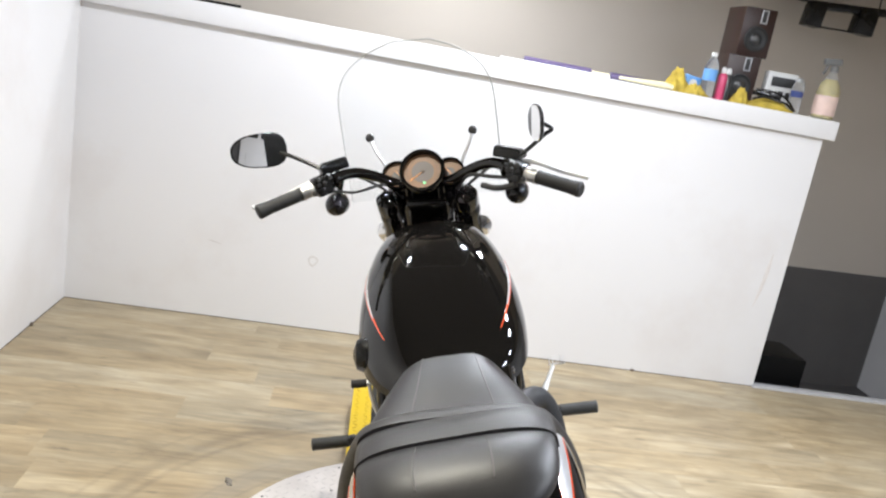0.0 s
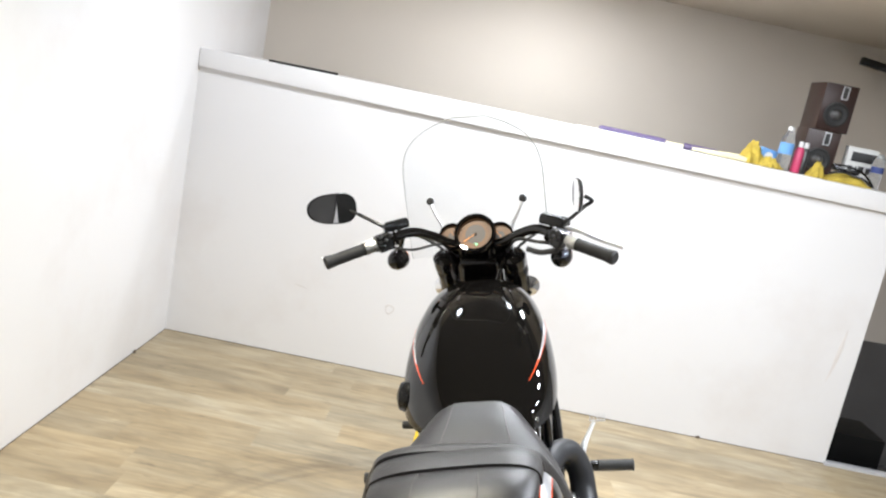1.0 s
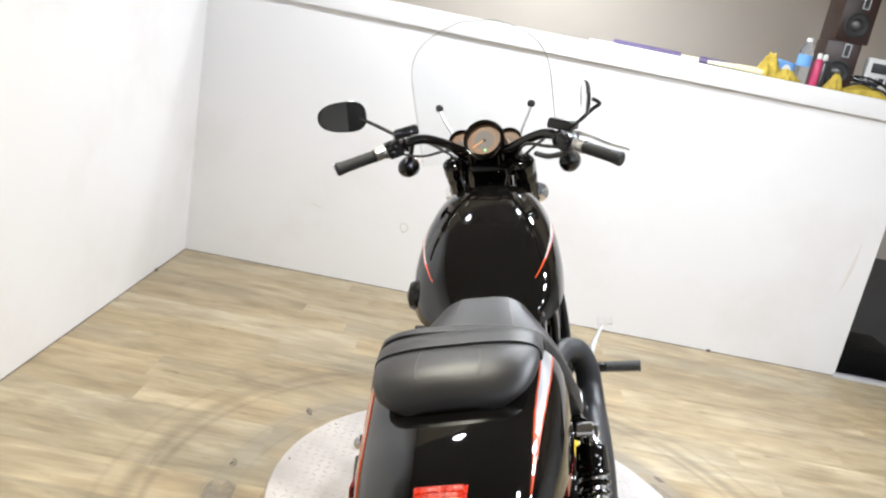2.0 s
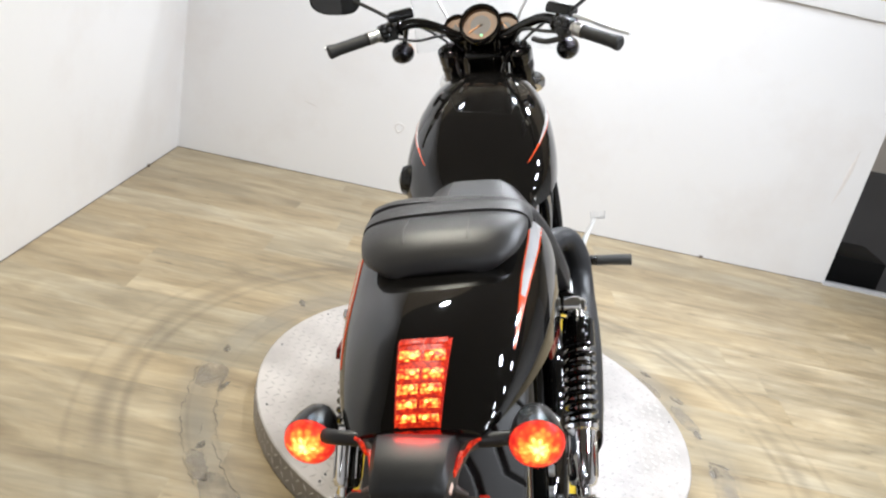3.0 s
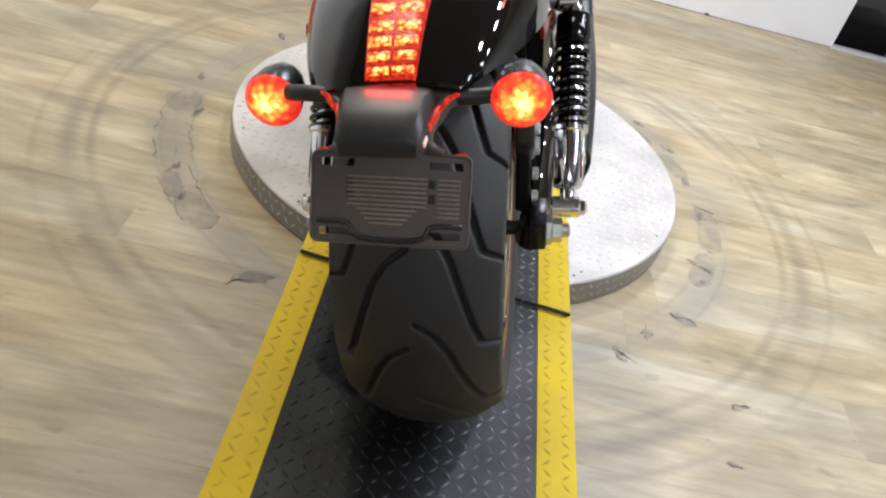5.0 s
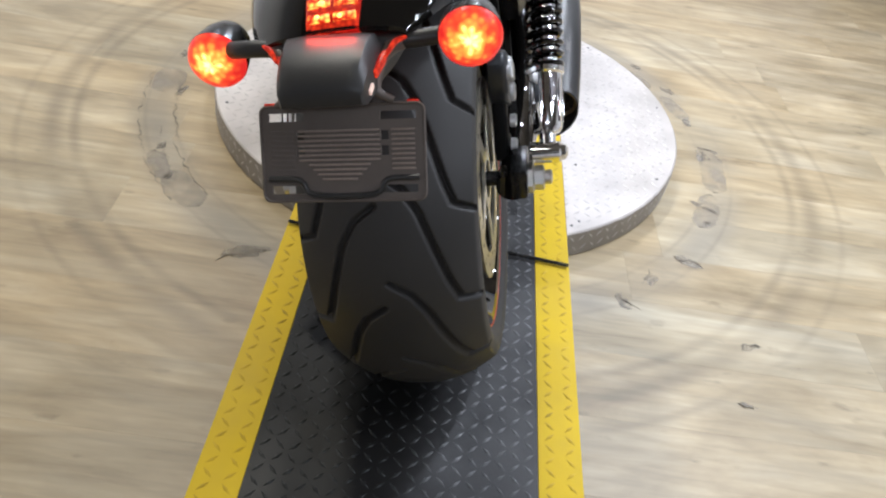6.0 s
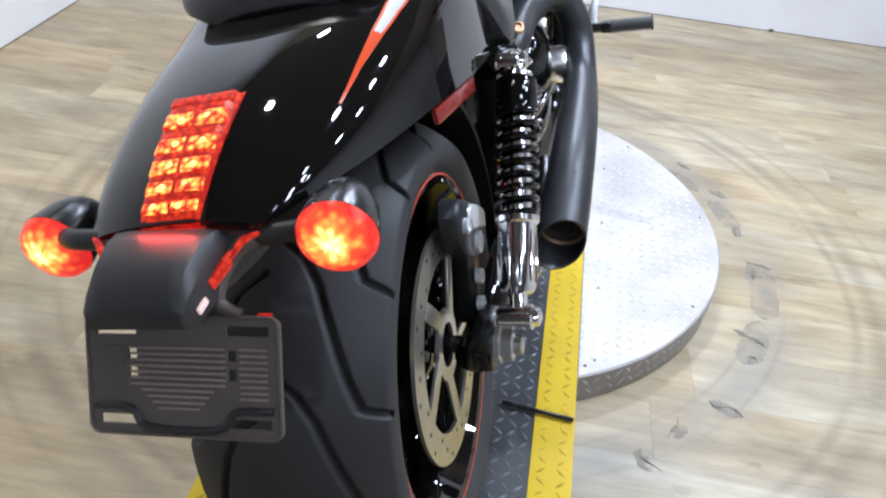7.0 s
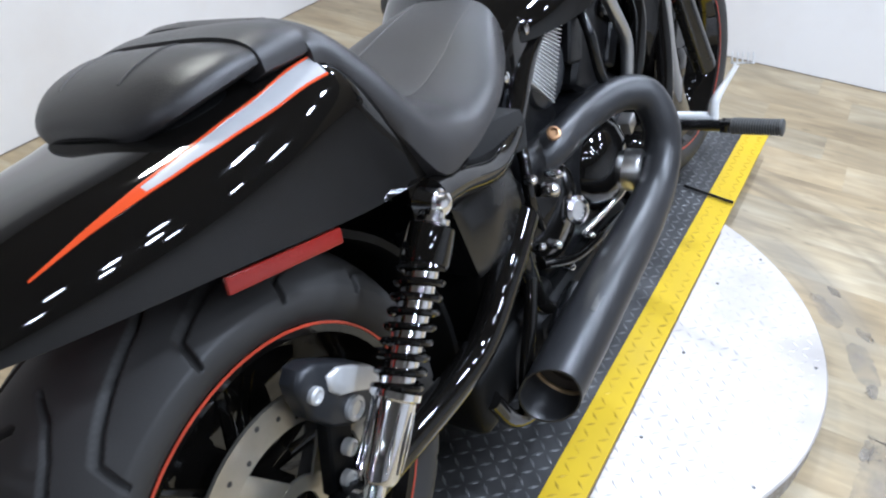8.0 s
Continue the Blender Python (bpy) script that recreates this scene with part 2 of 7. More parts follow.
TAN_CEILING = material("tan_ceiling_paint", (0.50, 0.435, 0.345), 0.8, 0, 0.08, 2, 0.2, 120)
DARK_CEILING = material("dark_ceiling_paint", (0.14, 0.132, 0.125), 0.8, 0, 0.1, 2, 0.2, 120)
BEIGE = material("beige_wall_paint", (0.63, 0.575, 0.50), 0.7, 0, 0.06, 1.5, 0.2, 140)
DARK_PANE = material("dark_door_pane", (0.02, 0.02, 0.022), 0.08)
BROWN_SCUFF = material("wall_scuff_brown", (0.70, 0.66, 0.625), 0.7, 0, 0.15, 40)
PATCH = material("wall_scuff_grey", (0.66, 0.635, 0.61), 0.7, 0, 0.05, 40)
JOINT = material("joint_dark", (0.13, 0.10, 0.075), 0.8, 0, 0.3, 12)
SUBFLOOR = material("subfloor", (0.06, 0.045, 0.03), 0.8, 0, 0.2, 5)
PALE_WALL = material("pale_wall_paint", (0.76, 0.76, 0.77), 0.7, 0, 0.08, 2, 0.2, 140)
# dark colour that stands for shade on the lower north wall
WALL_SHADE = material("wall_shade_dark", (0.125, 0.118, 0.113), 0.75, 0, 0.25, 2, 0.2, 140)
DARK_WALL = material("dark_wall_paint", (0.085, 0.082, 0.08), 0.7, 0, 0.1, 2, 0.2, 140)


def wall_white():
    """White wall paint with faint scuffs and scattered warm patches."""
    m = material("white_wall_paint", (0.755, 0.742, 0.735), 0.4, 0, 0.03, 1.2, 0.12, 110)
    nt = m.node_tree
    p = nt.nodes["Principled BSDF"]
    base = p.inputs["Base Color"].links[0].from_socket
    geo = nt.nodes.new("ShaderNodeNewGeometry")
    n = nt.nodes.new("ShaderNodeTexNoise")
    n.inputs["Scale"].default_value, n.inputs["Detail"].default_value, n.inputs["Roughness"].default_value = 1.6, 7, 0.62
    nt.links.new(geo.outputs["Position"], n.inputs["Vector"])
    r = nt.nodes.new("ShaderNodeMapRange")
    r.inputs[1].default_value, r.inputs[2].default_value, r.inputs[4].default_value = 0.50, 0.72, 0.22
    nt.links.new(n.outputs["Fac"], r.inputs[0])
    mix = nt.nodes.new("ShaderNodeMix")
    mix.data_type = "RGBA"
    mix.inputs[7].default_value = (0.55, 0.47, 0.41, 1)
    nt.links.new(base, mix.inputs[6])
    nt.links.new(r.outputs[0], mix.inputs[0])
    nt.links.new(mix.outputs[2], p.inputs["Base Color"])
    return m


def vinyl():
    """Wood-look vinyl: long grain, a tone of its own for each plank, rubbed rings round the turntable."""
    m = bpy.data.materials.new("oak_vinyl")
    m.use_nodes = True
    nt = m.node_tree
    L = nt.links.new
    p = nt.nodes["Principled BSDF"]
    geo, info = nt.nodes.new("ShaderNodeNewGeometry"), nt.nodes.new("ShaderNodeObjectInfo")
    rot = nt.nodes.new("ShaderNodeVectorRotate")
    rot.rotation_type = "Z_AXIS"
    rot.inputs["Angle"].default_value = radians(-2.4)
    L(geo.outputs["Position"], rot.inputs["Vector"])
    off = nt.nodes.new("ShaderNodeCombineXYZ")
    sc = nt.nodes.new("ShaderNodeMath")
    sc.operation = "MULTIPLY"
    sc.inputs[1].default_value = 37.0
    L(info.outputs["Random"], sc.inputs[0])
    L(sc.outputs[0], off.inputs[2])
    add = nt.nodes.new("ShaderNodeVectorMath")
    L(rot.outputs[0], add.inputs[0])
    L(off.outputs[0], add.inputs[1])
    st = nt.nodes.new("ShaderNodeMapping")
    st.inputs["Scale"].default_value = (1.9, 7.0, 1.0)
    L(add.outputs[0], st.inputs["Vector"])
    grain = nt.nodes.new("ShaderNodeTexNoise")
    grain.inputs["Scale"].default_value, grain.inputs["Detail"].default_value, grain.inputs["Roughness"].default_value = 1.3, 8, 0.58
    grain.inputs["Distortion"].default_value = 0.7
    L(st.outputs[0], grain.inputs["Vector"])
    ramp = nt.nodes.new("ShaderNodeValToRGB")
    e = ramp.color_ramp.elements
    e[0].position, e[0].color = 0.19, (0.175, 0.132, 0.076, 1)
    e[1].position, e[1].color = 0.83, (0.405, 0.352, 0.25, 1)
    mid = ramp.color_ramp.elements.new(0.47)
    mid.color = (0.308, 0.250, 0.156, 1)
    L(grain.outputs["Fac"], ramp.inputs[0])
    tone = nt.nodes.new("ShaderNodeMapRange")
    tone.inputs[3].default_value, tone.inputs[4].default_value = 0.91, 1.08
    L(info.outputs["Random"], tone.inputs[0])
    mul = nt.nodes.new("ShaderNodeMix")
    mul.data_type, mul.blend_type = "RGBA", "MULTIPLY"
    mul.inputs[0].default_value = 1
    L(ramp.outputs[0], mul.inputs[6])
    cloud_map = nt.nodes.new("ShaderNodeMapping")
    cloud_map.inputs["Scale"].default_value = (1.6, 4.2, 1.0)
    L(add.outputs[0], cloud_map.inputs["Vector"])
    cloud = nt.nodes.new("ShaderNodeTexNoise")
    cloud.inputs["Scale"].default_value, cloud.inputs["Detail"].default_value, cloud.inputs["Distortion"].default_value = 1.5, 4, 1.2
    L(cloud_map.outputs[0], cloud.inputs["Vector"])
    cr = nt.nodes.new("ShaderNodeMapRange")
    cr.inputs[1].default_value, cr.inputs[2].default_value, cr.inputs[3].default_value, cr.inputs[4].default_value = 0.3, 0.7, 0.80, 1.17
    L(cloud.outputs["Fac"], cr.inputs[0])
    both_tones = nt.nodes.new("ShaderNodeMath")
    both_tones.operation = "MULTIPLY"
    L(tone.outputs[0], both_tones.inputs[0])
    L(cr.outputs[0], both_tones.inputs[1])
    L(both_tones.outputs[0], mul.inputs[7])
    hue = nt.nodes.new("ShaderNodeMath")
    hue.operation = "FRACT"
    hue_in = nt.nodes.new("ShaderNodeMath")
    hue_in.operation = "MULTIPLY"
    hue_in.inputs[1].default_value = 7.31
    L(info.outputs["Random"], hue_in.inputs[0])
    L(hue_in.outputs[0], hue.inputs[0])
    warm = nt.nodes.new("ShaderNodeMix")
    warm.data_type = "RGBA"
    warm.inputs[6].default_value, warm.inputs[7].default_value = (1.05, 0.99, 0.90, 1), (0.98, 1.0, 1.04, 1)
    L(hue.outputs[0], warm.inputs[0])
    fine_map = nt.nodes.new("ShaderNodeMapping")
    fine_map.inputs["Scale"].default_value = (5.0, 46.0, 1.0)
    L(add.outputs[0], fine_map.inputs["Vector"])
    fine = nt.nodes.new("ShaderNodeTexNoise")
    fine.inputs["Scale"].default_value, fine.inputs["Detail"].default_value, fine.inputs["Distortion"].default_value = 1.2, 6, 0.5
    L(fine_map.outputs[0], fine.inputs["Vector"])
    streak = nt.nodes.new("ShaderNodeMapRange")
    streak.inputs[1].default_value, streak.inputs[2].default_value, streak.inputs[3].default_value, streak.inputs[4].default_value = 0.3, 0.7, 0.86, 1.13
    L(fine.outputs["Fac"], streak.inputs[0])
    speck_map = nt.nodes.new("ShaderNodeMapping")
    speck_map.inputs["Scale"].default_value = (7.0, 16.0, 1.0)
    L(add.outputs[0], speck_map.inputs["Vector"])
    speck = nt.nodes.new("ShaderNodeTexNoise")
    speck.inputs["Scale"].default_value, speck.inputs["Detail"].default_value = 1.6, 3
    L(speck_map.outputs[0], speck.inputs["Vector"])
    dark = nt.nodes.new("ShaderNodeMapRange")
    dark.inputs[1].default_value, dark.inputs[2].default_value, dark.inputs[3].default_value, dark.inputs[4].default_value = 0.66, 0.76, 1.0, 0.72
    L(speck.outputs["Fac"], dark.inputs[0])
    grainy = nt.nodes.new("ShaderNodeMath")
    grainy.operation = "MULTIPLY"
    L(streak.outputs[0], grainy.inputs[0])
    L(dark.outputs[0], grainy.inputs[1])
    mul2, mul3 = nt.nodes.new("ShaderNodeMix"), nt.nodes.new("ShaderNodeMix")
    for node, a, b in ((mul2, mul.outputs[2], warm.outputs[2]), (mul3, mul2.outputs[2], grainy.outputs[0])):
        node.data_type, node.blend_type = "RGBA", "MULTIPLY"
        node.inputs[0].default_value = 1
        L(a, node.inputs[6])
        L(b, node.inputs[7])
    # distance from the turntable's centre
    dist = nt.nodes.new("ShaderNodeVectorMath")
    dist.operation = "DISTANCE"
    dist.inputs[1].default_value = (0.019, 0.97, 0)
    L(geo.outputs["Position"], dist.inputs[0])
    rubn = nt.nodes.new("ShaderNodeTexNoise")
    rubn.inputs["Scale"].default_value, rubn.inputs["Detail"].default_value = 2.8, 9
    L(geo.outputs["Position"], rubn.inputs["Vector"])
    last = mul3.outputs[2]
    for radius, width, strength, colour in ((1.02, 0.022, 0.45, (0.10, 0.08, 0.055, 1)), (1.075, 0.04, 0.55, (0.11, 0.088, 0.06, 1)), (1.155, 0.016, 0.28, (0.11, 0.088, 0.06, 1)), (0.82, 0.10, 0.72, (0.21, 0.19, 0.155, 1)), (0.772, 0.010, 0.22, (0.09, 0.075, 0.06, 1)), (0.848, 0.010, 0.22, (0.09, 0.075, 0.06, 1))):
        d = nt.nodes.new("ShaderNodeMath")
        d.operation = "SUBTRACT"
        d.inputs[1].default_value = radius
        L(dist.outputs["Value"], d.inputs[0])
        a = nt.nodes.new("ShaderNodeMath")
        a.operation = "ABSOLUTE"
        L(d.outputs[0], a.inputs[0])
        band = nt.nodes.new("ShaderNodeMapRange")
        band.interpolation_type = "SMOOTHSTEP"
        band.inputs[1].default_value, band.inputs[2].default_value = 0, width
        band.inputs[3].default_value, band.inputs[4].default_value = strength, 0
        L(a.outputs[0], band.inputs[0])
        nz = nt.nodes.new("ShaderNodeMapRange")
        nz.inputs[1].default_value, nz.inputs[2].default_value = 0.30, 0.62
        L(rubn.outputs["Fac"], nz.inputs[0])
        f = nt.nodes.new("ShaderNodeMath")
        f.operation = "MULTIPLY"
        L(band.outputs[0], f.inputs[0])
        L(nz.outputs[0], f.inputs[1])
        mx = nt.nodes.new("ShaderNodeMix")
        mx.data_type = "RGBA"
        mx.inputs[7].default_value = colour
        L(last, mx.inputs[6])
        L(f.outputs[0], mx.inputs[0])
        last = mx.outputs[2]
    L(last, p.inputs["Base Color"])
    rr = nt.nodes.new("ShaderNodeMapRange")
    rr.inputs[3].default_value, rr.inputs[4].default_value = 0.34, 0.52
    L(grain.outputs["Fac"], rr.inputs[0])
    L(rr.outputs[0], p.inputs["Roughness"])
    b = nt.nodes.new("ShaderNodeBump")
    b.inputs["Strength"].default_value, b.inputs["Distance"].default_value = 0.2, 0.002
    L(grain.outputs["Fac"], b.inputs["Height"])
    L(b.outputs["Normal"], p.inputs["Normal"])
    return m


WHITE_WALL, VINYL = wall_white(), vinyl()


# ---- building helpers ----
def part(name, bm, mat, parent=None, label="", sharp=35, category="", group="", kind=""):
    bmesh.ops.recalc_face_normals(bm, faces=bm.faces[:])
    me = bpy.data.meshes.new(name)
    bm.to_mesh(me)
    bm.free()
    me.shade_smooth()
    me.set_sharp_from_angle(angle=radians(sharp))
    me.materials.append(mat)
    ob = new(name, me)
    ob.parent = parent
    return tagged(ob, label, category, group, kind)


def thing(name, m, label, category, group=""):
    ob = new(name)
    ob.matrix_basis = m
    ob.empty_display_size = 0.05
    return tagged(ob, label, category, group)


def V(*a):
    return Vector(a)


def frame_of(axis):
    return axis.to_track_quat("Z", "Y").to_matrix()


def lathe(bm, origin, axis, profile, seg=24, cap=True):
    """A turned form: profile of (radius, height) along axis from origin."""
    q = frame_of(Vector(axis))
    rings = []
    for r, h in profile:
        rings.append([bm.verts.new(Vector(origin) + q @ V(r * math.cos(2 * math.pi * k / seg), r * math.sin(2 * math.pi * k / seg), h)) for k in range(seg)])
    for a, b in zip(rings, rings[1:]):
        for k in range(seg):
            bm.faces.new((a[k], a[(k + 1) % seg], b[(k + 1) % seg], b[k]))
    if cap:
        for ring in (rings[0], rings[-1]):
            if (ring[0].co - ring[seg // 2].co).length > 1e-5:
                bm.faces.new(ring)
    return bm


def rod(bm, a, b, r, r2=None, seg=16, bevel=0.0):
    a, b = Vector(a), Vector(b)
    n = (b - a).length
    r2 = r if r2 is None else r2
    prof = [(r, 0), (r2, n)] if not bevel else [(r - bevel, 0), (r, bevel), (r2, n - bevel), (r2 - bevel, n)]
    return lathe(bm, a, (b - a), prof, seg)


def spline(points, steps=8):
    pts = [Vector(p) for p in points]
    pts = [2 * pts[0] - pts[1]] + pts + [2 * pts[-1] - pts[-2]]
    out = []
    for i in range(1, len(pts) - 2):
        p0, p1, p2, p3 = pts[i - 1 : i + 3]
        for k in range(steps):
            t = k / steps
            out.append(0.5 * (2 * p1 + (p2 - p0) * t + (2 * p0 - 5 * p1 + 4 * p2 - p3) * t * t + (3 * p1 - p0 - 3 * p2 + p3) * t ** 3))
    return out + [pts[-2]]


def tube(bm, points, radius, seg=14, smooth=8, cap=True):
    """A bent tube through the points; radius: one number, or one for each point."""
    path = spline(points, smooth) if smooth else [Vector(p) for p in points]
    n = len(path)
    if isinstance(radius, (int, float)):
        radii = [radius] * n
    else:
        radii = [float(r) for r in np.interp(np.linspace(0, len(points) - 1, n), range(len(points)), radius)]
    t0 = (path[1] - path[0]).normalized()
    up = t0.orthogonal().normalized()
    rings = []
    for i, c in enumerate(path):
        t = (path[min(i + 1, n - 1)] - path[max(i - 1, 0)]).normalized()
        up = (up - t * up.dot(t)).normalized()
        side = t.cross(up)
        rings.append([bm.verts.new(c + radii[i] * (up * math.cos(2 * math.pi * k / seg) + side * math.sin(2 * math.pi * k / seg))) for k in range(seg)])
    for a, b in zip(rings, rings[1:]):
        for k in range(seg):
            bm.faces.new((a[k], a[(k + 1) % seg], b[(k + 1) % seg], b[k]))
    if cap:
        bm.faces.new(rings[0])
        bm.faces.new(rings[-1])
    return bm


def box(bm, centre, size, turn=None, bevel=0.0, seg=2):
    made = bmesh.ops.create_cube(bm, size=1)["verts"]
    bmesh.ops.scale(bm, vec=size, verts=made)
    if bevel:
        edges = list({e for v in made for e in v.link_edges})
        made = list({v for f in bmesh.ops.bevel(bm, geom=edges, offset=bevel, segments=seg, affect="EDGES", profile=0.6)["faces"] for v in f.verts} | {v for v in made if v.is_valid})
    m = Matrix.Translation(centre) @ (turn.to_4x4() if turn else Matrix())
    bmesh.ops.transform(bm, matrix=m, verts=made)
    return bm


def loft(bm, rings, closed=True, cap=True):
    vs = [[bm.verts.new(p) for p in ring] for ring in rings]
    n = len(vs[0])
    for a, b in zip(vs, vs[1:]):
        for k in range(n if closed else n - 1):
            bm.faces.new((a[k], a[(k + 1) % n], b[(k + 1) % n], b[k]))
    if cap:
        bm.faces.new(vs[0])
        bm.faces.new(vs[-1])
    return bm


def turn(rx=0, ry=0, rz=0):
    return Euler((radians(rx), radians(ry), radians(rz))).to_matrix()


def smooth_at(table, y):
    """Values of a table of (y, ...) rows at y, joined smoothly."""
    rows = sorted(table)
    ys = [r[0] for r in rows]
    y = min(max(y, ys[0]), ys[-1])
    i = max(0, min(len(rows) - 2, int(np.searchsorted(ys, y)) - 1))
    r0, r1, r2, r3 = rows[max(i - 1, 0)], rows[i], rows[i + 1], rows[min(i + 2, len(rows) - 1)]
    h = r2[0] - r1[0]
    t = (y - r1[0]) / h
    out = []
    for c in range(1, len(r1)):
        m1 = (r2[c] - r0[c]) / (r2[0] - r0[0]) * h
        m2 = (r3[c] - r1[c]) / (r3[0] - r1[0]) * h
        out.append((2 * t ** 3 - 3 * t * t + 1) * r1[c] + (t ** 3 - 2 * t * t + t) * m1 + (3 * t * t - 2 * t ** 3) * r2[c] + (t ** 3 - t * t) * m2)
    return out


def shell_at(table, y, a, lift=0.0):
    """A point of a domed form: half width, top, lower edge and squareness from the table; a: degrees from the crown."""
    w, top, low, n = smooth_at(table, y)
    s, c = math.sin(radians(abs(a))), math.cos(radians(a))
    x, z = (w + lift) * s ** (2 / n), low + (top + lift - low) * max(c, 0) ** (2 / n)
    return V(math.copysign(x, a), y, z)


def dome(bm, table, y0, y1, ny=28, na=24, thick=0.0, tuck=0.0):
    """A solid (or, with thick, hollow) domed form along y."""
    rings = []
    for i in range(ny + 1):
        y = y0 + (y1 - y0) * i / ny
        ring = [shell_at(table, y, -90 + 180 * k / na) for k in range(na + 1)]
        if thick:
            w, top, low, n = smooth_at(table, y)
            inner = [(y, w - thick, top - thick, low, n)]
            for k in range(na, -1, -1):
                a = -90 + 180 * k / na
                s, c = math.sin(radians(abs(a))), math.cos(radians(a))
                ring.append(V(math.copysign((w - thick) * s ** (2 / n), a), y, low + (top - thick - low) * max(c, 0) ** (2 / n)))
        elif tuck:
            w, top, low, n = smooth_at(table, y)
            ring += [V(w * 0.86, y, low - tuck), V(-w * 0.86, y, low - tuck)]
        rings.append(ring)
    return loft(bm, rings)


def ribbon(table, y0, y1, a0, a1, b0, b1, lift, n=26, m=5):
    """A thin painted band on a domed form, from angles a0..a1 at y0 to b0..b1 at y1."""
    bm = bmesh.new()
    rings = []
    for i in range(n + 1):
        f = i / n
        y = y0 + (y1 - y0) * f
        lo, hi = a0 + (b0 - a0) * f, a1 + (b1 - a1) * f
        rings.append([shell_at(table, y, lo + (hi - lo) * k / m, lift) for k in range(m + 1)] + [shell_at(table, y, hi - (hi - lo) * k / m, -0.0005) for k in range(m + 1)])
    return loft(bm, rings)


def band(table, rows, lift, steps=8, m=5):
    """A thin painted band on a domed form through rows of (y, first angle, last angle)."""
    bm = bmesh.new()
    rings = []
    for (y0, a0, b0), (y1, a1, b1) in zip(rows, rows[1:]):
        for k in range(steps + (y1 == rows[-1][0])):
            f = k / steps
            y, lo, hi = y0 + (y1 - y0) * f, a0 + (a1 - a0) * f, b0 + (b1 - b0) * f
            rings.append([shell_at(table, y, lo + (hi - lo) * i / m, lift) for i in range(m + 1)] + [shell_at(table, y, hi - (hi - lo) * i / m, -0.0005) for i in range(m + 1)])
    return loft(bm, rings)


# ---- the room ----
def block(name, u0, u1, v0, v1, z0, z1, mat, label, bevel=0.0):
    bm = bmesh.new()
    box(bm, ((u0 + u1) / 2, (v0 + v1) / 2, (z0 + z1) / 2), (u1 - u0, v1 - v0, z1 - z0), None, bevel)
    bm.transform(ROOM)
    return part(name, bm, mat, None, label, kind="structure", category=name.split("_")[0])


FAR = 7.0
floor = block("floor", -0.12, 5.6, -FAR, 0.0, -0.12, -0.006, SUBFLOOR, "wood-look vinyl plank floor with rubbed rings")
block("wall_west", -0.14, 0.0, -FAR, 2.6, -0.6, CEIL, WHITE_WALL, "plain white painted wall with faint scuffs")
half_wall = block("wall_half", 0.0, 3.605, 0.0, 0.70, -0.6, 1.405, WHITE_WALL, "white half-height wall with a deep ledge on top")
for v in half_wall.data.vertices:
    if v.co.z > 1:
        v.co.z -= LEDGE_FALL * (ROOM.inverted() @ v.co).x
bm = bmesh.new()
tube(bm, [(1.148, -0.001, 0.368), (1.160, -0.001, 0.379), (1.178, -0.001, 0.378), (1.192, -0.001, 0.366), (1.186, -0.001, 0.348), (1.168, -0.001, 0.334), (1.152, -0.001, 0.350), (1.148, -0.001, 0.368)], [0.005, 0.006, 0.004, 0.005, 0.004, 0.007, 0.004, 0.005], 8, 4)
bm.transform(ROOM @ Matrix.Diagonal((1, 0.3, 1, 1)))
part("wall_scuff", bm, PATCH, half_wall, "faint grey curved scuff")
bm = bmesh.new()
tube(bm, [(0.655, -0.001, 0.392), (0.68, -0.001, 0.388), (0.70, -0.001, 0.384), (0.725, -0.001, 0.376)], [0.0015, 0.004, 0.003, 0.001], 8, 4)
bm.transform(ROOM @ Matrix.Diagonal((1, 0.3, 1, 1)))
part("wall_scuff", bm, PATCH, half_wall, "faint grey scratch")
bm = bmesh.new()
tube(bm, [(3.515, -0.001, 0.74), (3.507, -0.001, 0.64), (3.497, -0.001, 0.54), (3.480, -0.001, 0.44)], [0.002, 0.012, 0.009, 0.001], 8, 5)
bm.transform(ROOM @ Matrix.Diagonal((1, 0.15, 1, 1)))
part("wall_scuff", bm, BROWN_SCUFF, half_wall, "faint brown rubbed streak")
for u, v, du, dv in ((2.915, -0.006, 0.020, 0.012), (0.006, -0.395, 0.012, 0.024)):
    bm = bmesh.new()
    box(bm, (u, v, 0.006), (du, dv, 0.012), turn(0, 0, 20), 0.003)
    bm.transform(ROOM)
    part("chip", bm, JOINT, half_wall if u > 1 else bpy.data.objects["wall_west"], "small dark chip at the wall's foot")
bm = bmesh.new()
box(bm, (1.828, 0.359, 0), (3.653, 0.762, 0.094), None, 0.004)
bm.transform(ROOM @ Matrix.Translation((0, 0, 1.4535)) @ Matrix(((1, 0, 0, 0), (0, 1, 0, 0), (-LEDGE_FALL, 0, 1, 0), (0, 0, 0, 1))))
part("trim_ledge", bm, WHITE_WALL, None, "thick white painted ledge board capping the half wall", kind="structure", category="trim")
block("wall_east", 5.6, 5.74, -FAR, 3.2, -0.6, CEIL, PALE_WALL, "plain pale grey painted wall")
block("wall_south", -0.14, 5.74, -FAR - 0.14, -FAR, -0.12, CEIL, DARK_WALL, "plain dark wall")
door = block("door_1", 1.325, 1.80, -FAR, -FAR + 0.04, -0.004, 2.06, WHITE_WALL, "white painted panel door, closed", 0.004)
